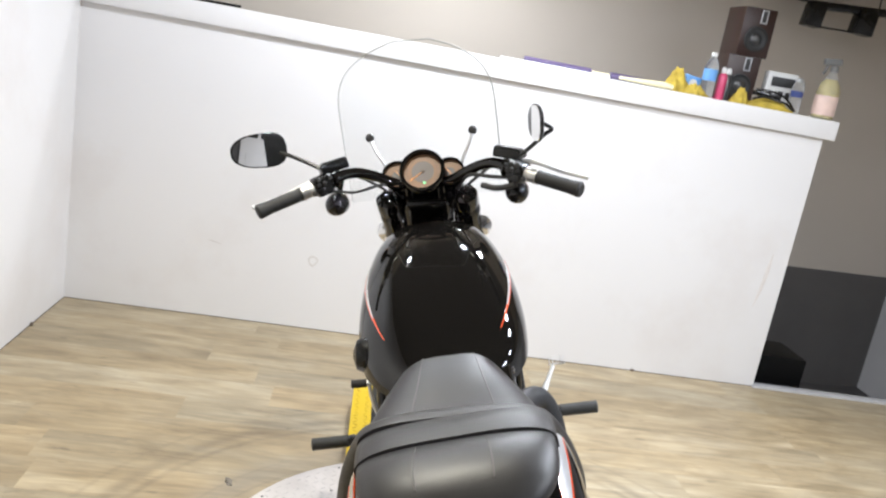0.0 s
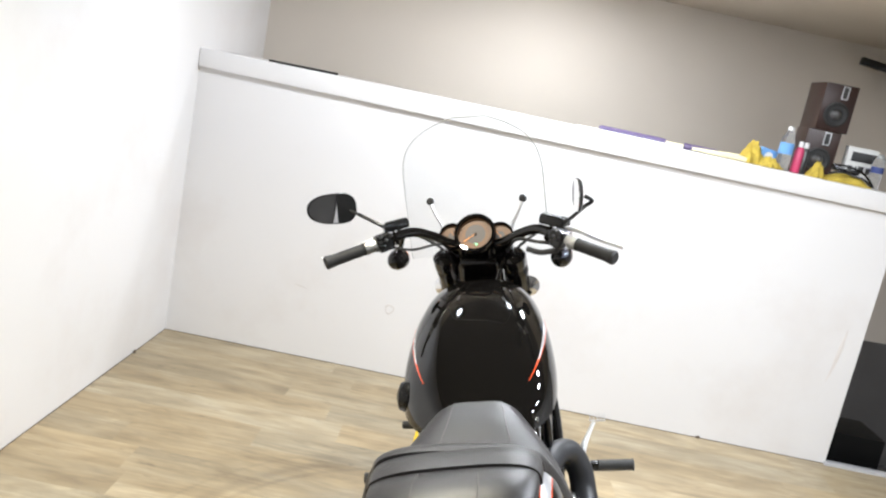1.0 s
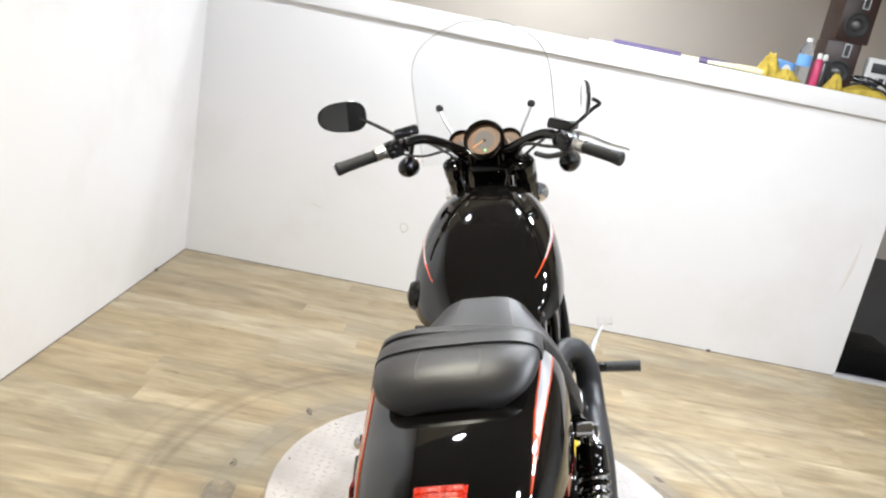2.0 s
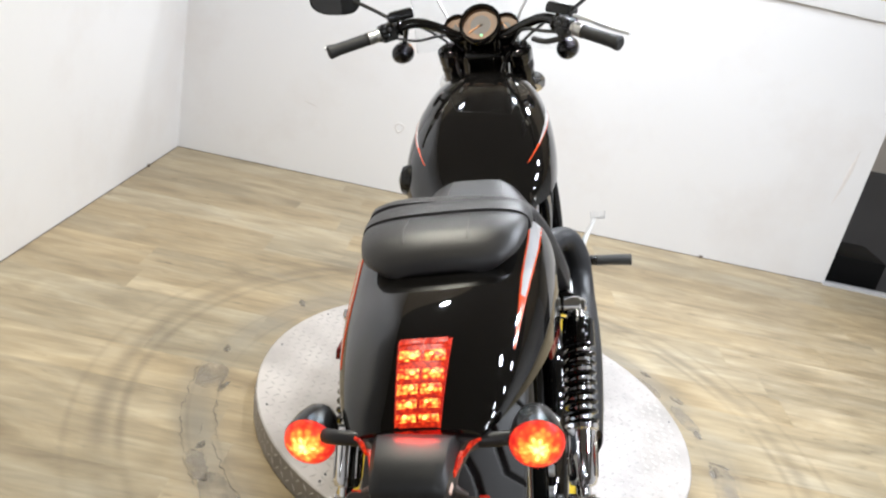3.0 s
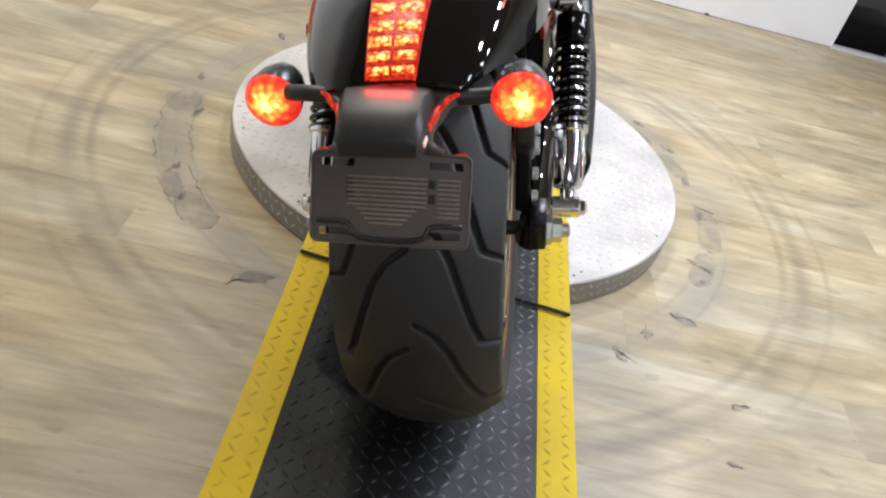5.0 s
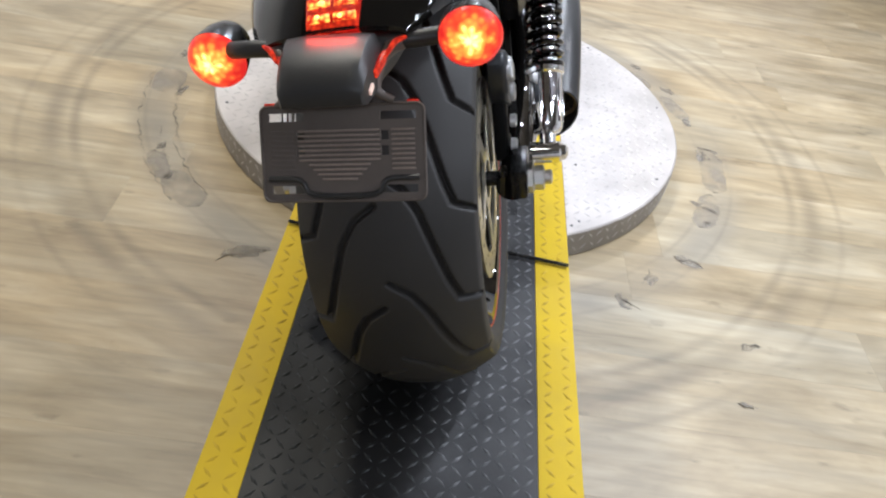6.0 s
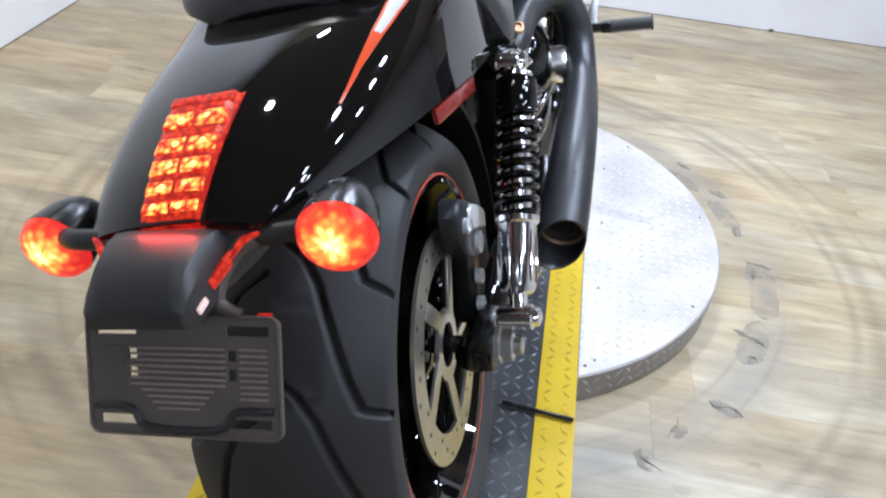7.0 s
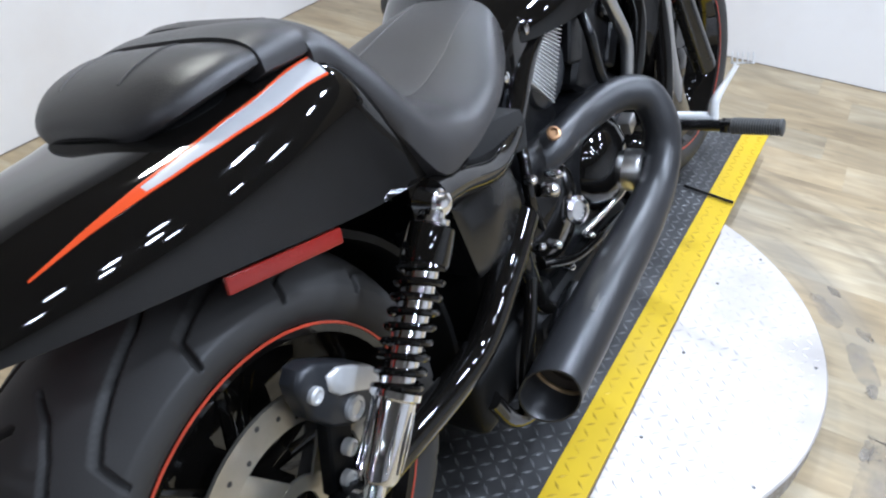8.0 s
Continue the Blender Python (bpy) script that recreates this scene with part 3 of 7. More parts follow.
for u0, u1, z0, z1, mat, name in ((1.38, 1.74, 0.15, 0.95, WHITE_WALL, "door_panel"), (1.38, 1.47, 1.93, 2.02, DARK_PANE, "door_pane"), (1.50, 1.74, 1.93, 2.02, DARK_PANE, "door_pane"), (1.38, 1.74, 1.08, 1.78, WHITE_WALL, "door_panel")):
    bm = bmesh.new()
    box(bm, ((u0 + u1) / 2, -FAR + 0.043, (z0 + z1) / 2), (u1 - u0, 0.012, z1 - z0), None, 0.005)
    bm.transform(ROOM)
    part(name, bm, mat, door)
block("ceiling", -0.14, 5.74, -0.6, 3.2, CEIL, CEIL + 0.1, TAN_CEILING, "low tan painted ceiling")
block("ceiling_hall", -0.14, 5.74, -FAR, -0.602, CEIL, CEIL + 0.1, DARK_CEILING, "dark ceiling over the hall")
block("floor_lower", 0.0, 5.6, 0.02, 3.2, -0.7, -0.6, DARK_WALL, "dark lower landing beyond the threshold")
block("trim_wall_foot", 0.0, 3.605, -0.003, -0.0005, 0.0005, 0.003, JOINT, "thin dark joint at the foot of the half wall")
block("trim_wall_foot_west", 0.0005, 0.003, -FAR + 0.05, -0.005, 0.0005, 0.003, JOINT, "thin dark joint at the foot of the wall")
block("trim_threshold", 3.595, 5.58, -0.022, 0.03, -0.05, 0.014, SILVER, "pale metal threshold strip on the floor edge", 0.003)
bm = bmesh.new()
box(bm, (0, 0.07, 0.88), (9.0, 0.14, 2.96))
bm.transform(pose(0.42, 4.4, 0, 0, 0, 10))
part("wall_north", bm, BEIGE, None, "plain beige wall behind the ledge", kind="structure", category="wall")
# the lower wall's shade, put in as a thin dark sheet before it
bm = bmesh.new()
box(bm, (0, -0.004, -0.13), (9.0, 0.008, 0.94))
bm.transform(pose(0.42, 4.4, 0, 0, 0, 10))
part("wall_north_shade", bm, WALL_SHADE, None, "dark sheet for the shade on the lower wall, down to the landing", kind="structure", category="wall")
bm = bmesh.new()
box(bm, (3.50, 1.32, 0.1), (0.25, 0.05, 1.4), None, 0.004)
bm.transform(ROOM)
part("trim_post", bm, BEIGE, None, "pale post against the shaded wall", kind="structure", category="trim")


# ---- the turntable and its track ----
def tread(name, places, length, width, height, mat, parent):
    """Raised bars of tread plate: places of (x, y, z, degrees)."""
    vs, fs = [], []
    for x, y, z, a in places:
        c, s = math.cos(radians(a)), math.sin(radians(a))
        n = len(vs)
        for px, py, pz in ((-length / 2, 0, 0), (0, width / 2, 0), (length / 2, 0, 0), (0, -width / 2, 0), (-length * 0.3, 0, height), (length * 0.3, 0, height)):
            vs.append((x + c * px - s * py, y + s * px + c * py, z + pz))
        fs += [(n, n + 3, n + 4), (n, n + 4, n + 1), (n + 2, n + 1, n + 5), (n + 2, n + 5, n + 3), (n + 1, n + 4, n + 5), (n + 3, n + 5, n + 4)]
    me = bpy.data.meshes.new(name)
    me.from_pydata(vs, [], fs)
    me.shade_smooth()
    me.materials.append(mat)
    ob = new(name, me)
    ob.parent = parent
    return tagged(ob, kind="stuff")


def grid_bars(x0, x1, y0, y1, pitch, z, keep=lambda x, y: True):
    out = []
    ny, nx = int((y1 - y0) / pitch), int((x1 - x0) / pitch)
    px, py = (x1 - x0) / max(nx, 1), (y1 - y0) / ny
    for j in range(ny):
        for i in range(nx):
            x, y = x0 + (i + 0.5) * px, y0 + (j + 0.5) * py
            if keep(x, y):
                out.append((x, y, z, 45 if (i + j) % 2 else -45))
    return out


TABLE_R, TABLE_Z = 0.665, 0.076
turntable = thing("turntable", pose(0.019, 0.97, 0), "round aluminium tread-plate turntable on the floor", "turntable")
bm = bmesh.new()
lathe(bm, (0, 0, 0), (0, 0, 1), [(TABLE_R - 0.004, 0.002), (TABLE_R, 0.004), (TABLE_R, TABLE_Z - 0.003), (TABLE_R - 0.003, TABLE_Z)], 96)
part("disc", bm, ALU, turntable)
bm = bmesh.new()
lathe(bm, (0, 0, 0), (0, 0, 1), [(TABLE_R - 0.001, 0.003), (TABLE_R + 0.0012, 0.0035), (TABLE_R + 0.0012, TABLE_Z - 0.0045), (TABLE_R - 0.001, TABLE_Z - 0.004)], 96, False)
part("skirt", bm, SKIRT, turntable, "scuffed metal skirt round the edge, darker than the plate")
tread("tread_pattern", grid_bars(-TABLE_R, TABLE_R, -TABLE_R, TABLE_R, 0.027, TABLE_Z, lambda x, y: math.hypot(x, y) < TABLE_R - 0.015), 0.026, 0.007, 0.0020, ALU_BAR, turntable)
skirt = []
for k in range(150):
    for row in range(2):
        skirt.append((k, row))
vs, fs = [], []
for k, row in skirt:
    a, z, t = 2 * math.pi * (k + 0.5 * row) / 150, 0.024 + 0.03 * row, (1 if (k + row) % 2 else -1)
    n = len(vs)
    for pu, pz, pr in ((-0.009, -0.009 * t, 0), (0.0025, -0.0025 * t, 0), (0.009, 0.009 * t, 0), (-0.0025, 0.0025 * t, 0), (-0.004, -0.004 * t, 0.0015), (0.004, 0.004 * t, 0.0015)):
        aa, rr = a + pu / TABLE_R, TABLE_R + 0.001 + pr
        vs.append((rr * math.cos(aa), rr * math.sin(aa), z + pz))
    fs += [(n, n + 3, n + 4), (n, n + 4, n + 1), (n + 2, n + 1, n + 5), (n + 2, n + 5, n + 3), (n + 1, n + 4, n + 5), (n + 3, n + 5, n + 4)]
me = bpy.data.meshes.new("skirt_pattern")
me.from_pydata(vs, [], fs)
me.materials.append(ALU_BAR)
ob = new("skirt_pattern", me)
ob.parent = turntable
tagged(ob, kind="stuff")
for r, degrees in [(0.640, d) for d in (-25, -58, 12, 48, 122, 150, 175, 205, 236)] + [(math.hypot(x, y), math.degrees(math.atan2(y, x))) for x, y in ((0.358, -0.52), (0.358, -0.27), (0.359, 0.016), (0.358, 0.31), (-0.352, -0.50), (-0.354, -0.2), (-0.353, 0.1), (-0.352, 0.4))]:
    x, y = r * math.cos(radians(degrees)), r * math.sin(radians(degrees))
    bm = bmesh.new()
    lathe(bm, (x, y, TABLE_Z), (0, 0, 1), [(0.0042, 0), (0.0034, 0.0016), (0.001, 0.0022)], 10)
    part("screw", bm, DARK_STEEL, turntable)

track = thing("wheel_track", pose(0.034, 0, 0, 0, 0, 0.9), "black tread-plate wheel track with yellow painted edges", "wheel track")
T0, T1, HALF, BAND = -0.85, 2.17, 0.314, 0.077
bm = bmesh.new()
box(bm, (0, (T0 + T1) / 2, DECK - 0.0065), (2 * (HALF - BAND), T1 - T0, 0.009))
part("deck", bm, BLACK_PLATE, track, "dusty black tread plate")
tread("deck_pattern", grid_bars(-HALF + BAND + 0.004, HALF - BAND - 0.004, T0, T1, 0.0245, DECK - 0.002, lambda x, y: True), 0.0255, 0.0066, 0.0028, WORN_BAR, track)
for s in (-1, 1):
    bm = bmesh.new()
    box(bm, (s * (HALF - BAND / 2), (T0 + T1) / 2, DECK - 0.006), (BAND, T1 - T0, 0.012), None, 0.002)
    part("edge_strip", bm, YELLOW, track, "scuffed yellow painted edge")
    tread("edge_pattern", grid_bars(min(s * HALF, s * (HALF - BAND)) + 0.002, max(s * HALF, s * (HALF - BAND)) - 0.002, T0, T1, 0.0245, DECK, lambda x, y: True), 0.0255, 0.0064, 0.0024, YELLOW_BAR, track)
for s in (-1, 1):
    bm = bmesh.new()
    box(bm, (s * (HALF + 0.0018), 0.93, TABLE_Z + 0.002), (0.003, 1.14, 0.004), None, 0.0008)
    part("edge_line", bm, JOINT, track, "thin dark line along the strip's edge")
for x0, x1, y in ((0.17, 0.310, 0.246), (-0.312, -0.200, 0.230), (0.165, 0.312, 1.645)):
    bm = bmesh.new()
    rod(bm, (x0, y + 0.010, DECK + 0.008), (x1, y, DECK + 0.008), 0.0045, None, 10, 0.0015)
    part("pin", bm, SATIN_BLACK, track, "thin black steel pin")


# ---- the motorcycle ----
bike_place = pose(BIKE_X, BIKE_Y, DECK, 0, 0, -0.5) @ pose(0, 0, 0, 0, -LEAN, 0)
bike = thing("motorcycle", bike_place, "black cruiser motorcycle with orange stripes leaning on its stand", "motorcycle")
AXLE_Z = 0.343
PIVOT = V(0, 1.27, 1.0)
STEER = Matrix.Translation(PIVOT + V(-0.011, 0, 0.012)) @ Matrix.Rotation(radians(-7), 4, V(0, -0.08, 1.0)) @ Matrix.Translation(-PIVOT)


def steered(bm):
    bm.transform(STEER)
    return bm


def both(make):
    """Calls make once for each side: s = 1 is the bike's right."""
    return [make(s) for s in (1, -1)]


REAR_TURN = Matrix.Translation((0, 0, 0.83)) @ Matrix.Rotation(radians(-4), 4, "Y") @ Matrix.Translation((0, 0, -0.83))


def rear(bm):
    """The tail of the bike leans a little further than its wheels."""
    bm.transform(REAR_TURN)
    return bm


FENDER = [  # y, half width, crown, lower edge, squareness
    (0.34, 0.176, 0.70, 0.655, 3.6), (0.28, 0.181, 0.775, 0.657, 3.8), (0.23, 0.182, 0.852, 0.662, 4.0), (0.18, 0.182, 0.862, 0.668, 3.9), (0.10, 0.179, 0.847, 0.682, 3.6),
    (0.0, 0.171, 0.832, 0.700, 3.1), (-0.10, 0.155, 0.824, 0.714, 2.65), (-0.18, 0.136, 0.811, 0.724, 2.4), (-0.25, 0.114, 0.786, 0.734, 2.3),
    (-0.295, 0.095, 0.763, 0.737, 2.3), (-0.314, 0.083, 0.752, 0.738, 2.3)]
STRIPE = [  # y, upper and lower edge in degrees from the crown
    (0.20, 36.3, 51.6), (0.126, 37.4, 50.6), (0.065, 37.5, 48.8), (0.009, 39.0, 48.3),
    (-0.0435, 42.8, 49.6), (-0.109, 49.6, 52.9), (-0.166, 56.6, 57.8)]
bm = bmesh.new()
dome(bm, FENDER, 0.34, -0.314, 48, 40, 0.006)
fender = part("rear_fender", rear(bm), GLOSS_BLACK, bike, "glossy black rear fender")
for s in (1, -1):
    low = 0.0 if s > 0 else 11.0
    line = [(y, a + low, b + low) for y, a, b in STRIPE]
    part("stripe", rear(band(FENDER, [(y, s * (a + 1.2), s * (b - 1.2)) for y, a, b in line[:-2]], 0.0008)), SILVER, fender, "pale silver racing stripe")
    part("stripe_edge", rear(band(FENDER, [(y, s * a, s * (a + 1.4)) for y, a, b in line[:-2]], 0.0014)), ORANGE, fender, "orange stripe edge")
    part("stripe_edge", rear(band(FENDER, [(y, s * (b - 1.4), s * b) for y, a, b in line[:-2]], 0.0014)), ORANGE, fender, "orange stripe edge")
    part("stripe_tail", rear(band(FENDER, [(y, s * a, s * b) for y, a, b in line[-3:]], 0.0016)), ORANGE, fender, "orange stripe tip")
    # side marker on the flange
    bm = bmesh.new()
    box(bm, (0, 0, 0), (0.007, 0.156, 0.019), None, 0.003)
    bm.transform(Matrix.Translation((s * 0.180, 0.052, 0.689)) @ turn(-9.5, s * -8, s * -3.7).to_4x4())
    part("side_reflector", bm, REFLECTOR, fender, "red side reflector")

# inner fender, tail frame
bm = bmesh.new()
rings = []
for i in range(26):
    a = radians(-12 + 96 * i / 25)
    r = 0.345
    y, z = r * math.cos(a), AXLE_Z + r * math.sin(a)
    rings.append([V(x, y, z) for x in (-0.14, -0.13, 0.13, 0.14)] + [V(x, y * 1.03, AXLE_Z + (z - AXLE_Z) * 1.03) for x in (0.14, -0.14)])
loft(bm, rings)
part("inner_fender", bm, MATTE_BLACK, bike)
bm = bmesh.new()
box(bm, (0, 0.46, 0.60), (0.27, 0.24, 0.20), None, 0.03, 3)
part("tail_frame", bm, SATIN_BLACK, bike)

# tail lamp
bm = bmesh.new()
rings = []
for i in range(15):
    y = -0.178 - 0.136 * i / 14
    hw = 0.038 - 0.0085 * i / 14
    lift = 0.006 if 0 < i < 14 else -0.002
    crown = smooth_at(FENDER, y)[1]
    row = [V(hw * k / 5 + 0.003, y, shell_at(FENDER, y, math.copysign(math.degrees(math.asin(min(1, (abs(hw * k / 5) / smooth_at(FENDER, y)[0]) ** (smooth_at(FENDER, y)[3] / 2))), ), k), 0).z + (lift if abs(k) < 5 else lift * 0.4)) for k in range(-5, 6)]
    rings.append(row + [V(hw + 0.003, y, crown - 0.012), V(-hw + 0.003, y, crown - 0.012)])
loft(bm, rings)
tail = part("tail_light", rear(bm), RED_GLOW, bike, "lit red tail light flush in the fender")
for fy, deep in ((0.11, 0.012), (0.29, 0.019), (0.50, 0.017), (0.66, 0.015), (0.80, 0.013), (0.93, 0.010)):
    y = -0.178 - 0.136 * fy
    z = smooth_at(FENDER, y)[1] + 0.0045
    hw = (0.038 - 0.0085 * fy) * 0.93
    for k in (-1, 1):
        bm = bmesh.new()
        box(bm, (0.003 + k * hw * 0.52, y, z), (hw * 0.92, deep, 0.004), turn(math.degrees(math.atan2(smooth_at(FENDER, y + 0.01)[1] - smooth_at(FENDER, y - 0.01)[1], 0.02))), 0.0015)
        part("prism", rear(bm), LENS_CELL if fy > 0.2 else RED_GLOW, tail, "glowing orange prism")
        if fy < 0.2:
            continue
        bm = bmesh.new()
        lathe(bm, (0.003 + k * hw * (0.46 + 0.13 * math.sin(37 * fy + k)), y + 0.002 * math.sin(23 * fy + 2 * k), z + 0.001), (0, -0.35, 1), [(0.0036 + 0.0008 * math.sin(51 * fy + k), 0), (0.003, 0.002), (0.001, 0.0026)], 10)
        part("led", rear(bm), LED, tail, "bright yellow-white diode")

# added hidden light for the tail lamp's red spill on the plate box
data = bpy.data.lights.new("tail_spill_light", "AREA")
data.shape, data.size, data.size_y, data.energy, data.color = "RECTANGLE", 0.055, 0.008, 0.055, (1.0, 0.05, 0.03)
ob = new("tail_spill_light", data)
ob.matrix_world = bike_place @ REAR_TURN @ Matrix.Translation((0.003, -0.322, 0.762)) @ Matrix.Rotation(radians(-38), 4, "X")

# lamp arm, plate box, plate carrier
bm = bmesh.new()
for s in (1, -1):
    tube(bm, [(0.006, -0.304, 0.728), (s * 0.06, -0.306, 0.732), (s * 0.105, -0.302, 0.732), (0.004 + s * 0.152, -0.282 - s * 0.0135, 0.726 + s * 0.010)], [0.010, 0.010, 0.010, 0.010], 12, 6)
part("signal_arm", bm, PLASTIC, bike)
bm = bmesh.new()
loft(bm, [[V(0.006 + x * w, y, z0 + zz * h) for x, zz in ((-1, 0), (-1, 0.72), (-0.86, 0.96), (-0.6, 1), (0.6, 1), (0.86, 0.96), (1, 0.72), (1, 0))]
          for y, w, z0, h in ((-0.262, 0.066, 0.700, 0.026), (-0.295, 0.062, 0.700, 0.032), (-0.320, 0.056, 0.700, 0.050), (-0.340, 0.0525, 0.701, 0.051), (-0.365, 0.050, 0.700, 0.046), (-0.385, 0.0475, 0.701, 0.036), (-0.395, 0.046, 0.703, 0.024), (-0.399, 0.043, 0.706, 0.014))])
plate_box = part("plate_lamp_box", bm, PLASTIC, bike, "matte black plate lamp housing")
for s in (1, -1):
    bm = bmesh.new()
    # glowing piece put in for the tail lamp's red reflection on the housing
    box(bm, (0.006 + s * 0.0565, -0.334, 0.724), (0.006, 0.050, 0.010), turn(14, 0, -s * 16), 0.0015)
    part("side_glow", bm, RED_GLOW, plate_box, "glowing red strip for the reflection on the side")
    bm = bmesh.new()
    box(bm, (0.006 + s * 0.0486, -0.375, 0.711), (0.0045, 0.014, 0.007), turn(12, 0, -s * 7), 0.0015)
    part("clear_window", bm, CLEAR_GLOW, plate_box, "small lit clear window")
for s in (1, -1):
    bm = bmesh.new()
    tube(bm, [(0.006 + s * 0.076, -0.304, 0.731), (0.006 + s * 0.062, -0.316, 0.728), (0.006 + s * 0.0525, -0.332, 0.718), (0.006 + s * 0.0485, -0.347, 0.705), (0.006 + s * 0.050, -0.353, 0.695), (0.006 + s * 0.066, -0.354, 0.686)], [0.0095, 0.0085, 0.007, 0.006, 0.006, 0.004], 12, 5)
    part("wing", bm, SMOKED, plate_box, "smoked plastic wing of the housing")
    # red reflection along the wing, added as a thin glowing tube
    bm = bmesh.new()
    tube(bm, [(0.006 + s * 0.081, -0.311, 0.738), (0.006 + s * 0.070, -0.321, 0.737), (0.006 + s * 0.061, -0.334, 0.728)], [0.002, 0.0034, 0.002], 10, 5)
    part("wing_glow", bm, RED_GLOW, plate_box, "glowing red strip for the reflection along the wing")
PLATE = Matrix.Translation((0.0125, -0.352, 0.685)) @ turn(-30, 1.5, 0).to_4x4()   # hangs down from its top edge


def slotted_plate(bm, xs, zs, holes, depth):
    """A plate of cells between the x and z lines, with the cells that a hole covers left open."""
    open_cell = lambda i, j: any(x0 - 1e-6 <= xs[i] and xs[i + 1] <= x1 + 1e-6 and z0 - 1e-6 <= zs[j] and zs[j + 1] <= z1 + 1e-6 for x0, x1, z0, z1 in holes)
    vert = {}

    def v(i, j, d):
        if (i, j, d) not in vert:
            vert[i, j, d] = bm.verts.new((xs[i], d, zs[j]))
        return vert[i, j, d]

    n, m = len(xs) - 1, len(zs) - 1
    for i, cx, sx in ((0, xs[1], xs[0] - xs[1]), (n - 1, xs[-2], xs[-1] - xs[-2])):
        for j, cz, sz in ((0, zs[1], zs[0] - zs[1]), (m - 1, zs[-2], zs[-1] - zs[-2])):
            fan = [(cx, cz)] + [(cx + sx * math.cos(a * math.pi / 12), cz + sz * math.sin(a * math.pi / 12)) for a in range(7)]
            loft(bm, [[V(x, d, z) for x, z in fan] for d in (-depth / 2, depth / 2)])
            holes = holes + [(xs[i], xs[i + 1], zs[j], zs[j + 1])]
    for i in range(n):
        for j in range(m):
            if open_cell(i, j):
                continue
            for d in (-depth / 2, depth / 2):
                bm.faces.new((v(i, j, d), v(i + 1, j, d), v(i + 1, j + 1, d), v(i, j + 1, d)))
            for a, b, ni, nj in (((i, j), (i + 1, j), i, j - 1), ((i + 1, j), (i + 1, j + 1), i + 1, j), ((i + 1, j + 1), (i, j + 1), i, j + 1), ((i, j + 1), (i, j), i - 1, j)):
                if not (0 <= ni < n and 0 <= nj < m) or open_cell(ni, nj):
                    bm.faces.new((v(*a, -depth / 2), v(*b, -depth / 2), v(*b, depth / 2), v(*a, depth / 2)))
    return bm


slots = [(x0, x1, z0, z1) for s in (-1, 1) for x0, x1 in [sorted((s * 0.043, s * 0.083))] for z0, z1 in ((-0.019, -0.010), (-0.099, -0.090))]
slots += [(x0, x1, z0, z1) for s in (-1, 1) for x0, x1 in [sorted((s * 0.043, s * 0.052))] for z0, z1 in ((-0.041, -0.031), (-0.058, -0.047))]
plate = slotted_plate(bmesh.new(), sorted({-0.093, 0.093} | {x for h in slots for x in h[:2]}), sorted({-0.002, -0.108} | {z for h in slots for z in h[2:]}), slots, 0.0035)
plate.transform(PLATE)
carrier = part("plate_carrier", plate, SMOKED, bike, "smoked plastic plate carrier with open slots")
edge = [(s * 0.083 + 0.009 * math.cos(a), z + 0.008 * math.sin(a)) for s, z, a0 in ((1, -0.010, 0), (-1, -0.010, 90), (-1, -0.099, 180), (1, -0.099, 270)) for a in (radians(a0), radians(a0 + 30), radians(a0 + 60), radians(a0 + 90))]
bm = bmesh.new()
tube(bm, [(x, -0.002, z) for x, z in edge + edge[:1]], 0.0017, 8, 0)
bm.transform(PLATE)
part("raised_edge", bm, SMOKED, carrier)
bm = bmesh.new()
loft(bm, [[V(x, d, z) for x, z in ((-0.05, -0.004), (-0.044, 0.004), (-0.04, 0.022), (0.036, 0.022), (0.040, 0.006), (0.047, -0.001), (0.062, -0.004))] for d in (-0.0012, 0.0012)])
bm.transform(PLATE)
part("neck", bm, SMOKED, carrier, "smoked plastic neck up to the lamp housing")
for k in range(11):
    bm = bmesh.new()
    wide = 0.092 if k < 7 else 0.080 - (k - 6) * 0.010
    box(bm, (-0.004, -0.0022, -0.030 - 0.0053 * k), (wide, 0.0026, 0.0021), None, 0.0006)
    bm.transform(PLATE)
    part("slat", bm, SLAT, carrier)
for s in (1, -1):
    bm = bmesh.new()
    box(bm, (s * 0.080, -0.001, -0.0005), (0.013, 0.004, 0.004), None, 0.0012)
    bm.transform(PLATE)
    part("corner_glow", bm, RED_GLOW, carrier, "small glowing red block at the plate's corner")
for k, s in ((k, s) for k in range(9) for s in (1, -1)):
    bm = bmesh.new()
    box(bm, (s * 0.068, -0.0020, -0.030 - 0.0053 * k), (0.026, 0.0022, 0.0019), None, 0.0005)
    bm.transform(PLATE)
    part("slat", bm, SLAT if s > 0 else SMOKED, carrier)
bm = bmesh.new()
tube(bm, [(-0.085, -0.003, -0.082), (-0.05, -0.003, -0.084), (-0.034, -0.003, -0.1), (0.034, -0.003, -0.1), (0.05, -0.003, -0.084), (0.085, -0.003, -0.082)], 0.0035, 8, 4)
bm.transform(PLATE)
part("lower_rim", bm, PLASTIC, carrier)


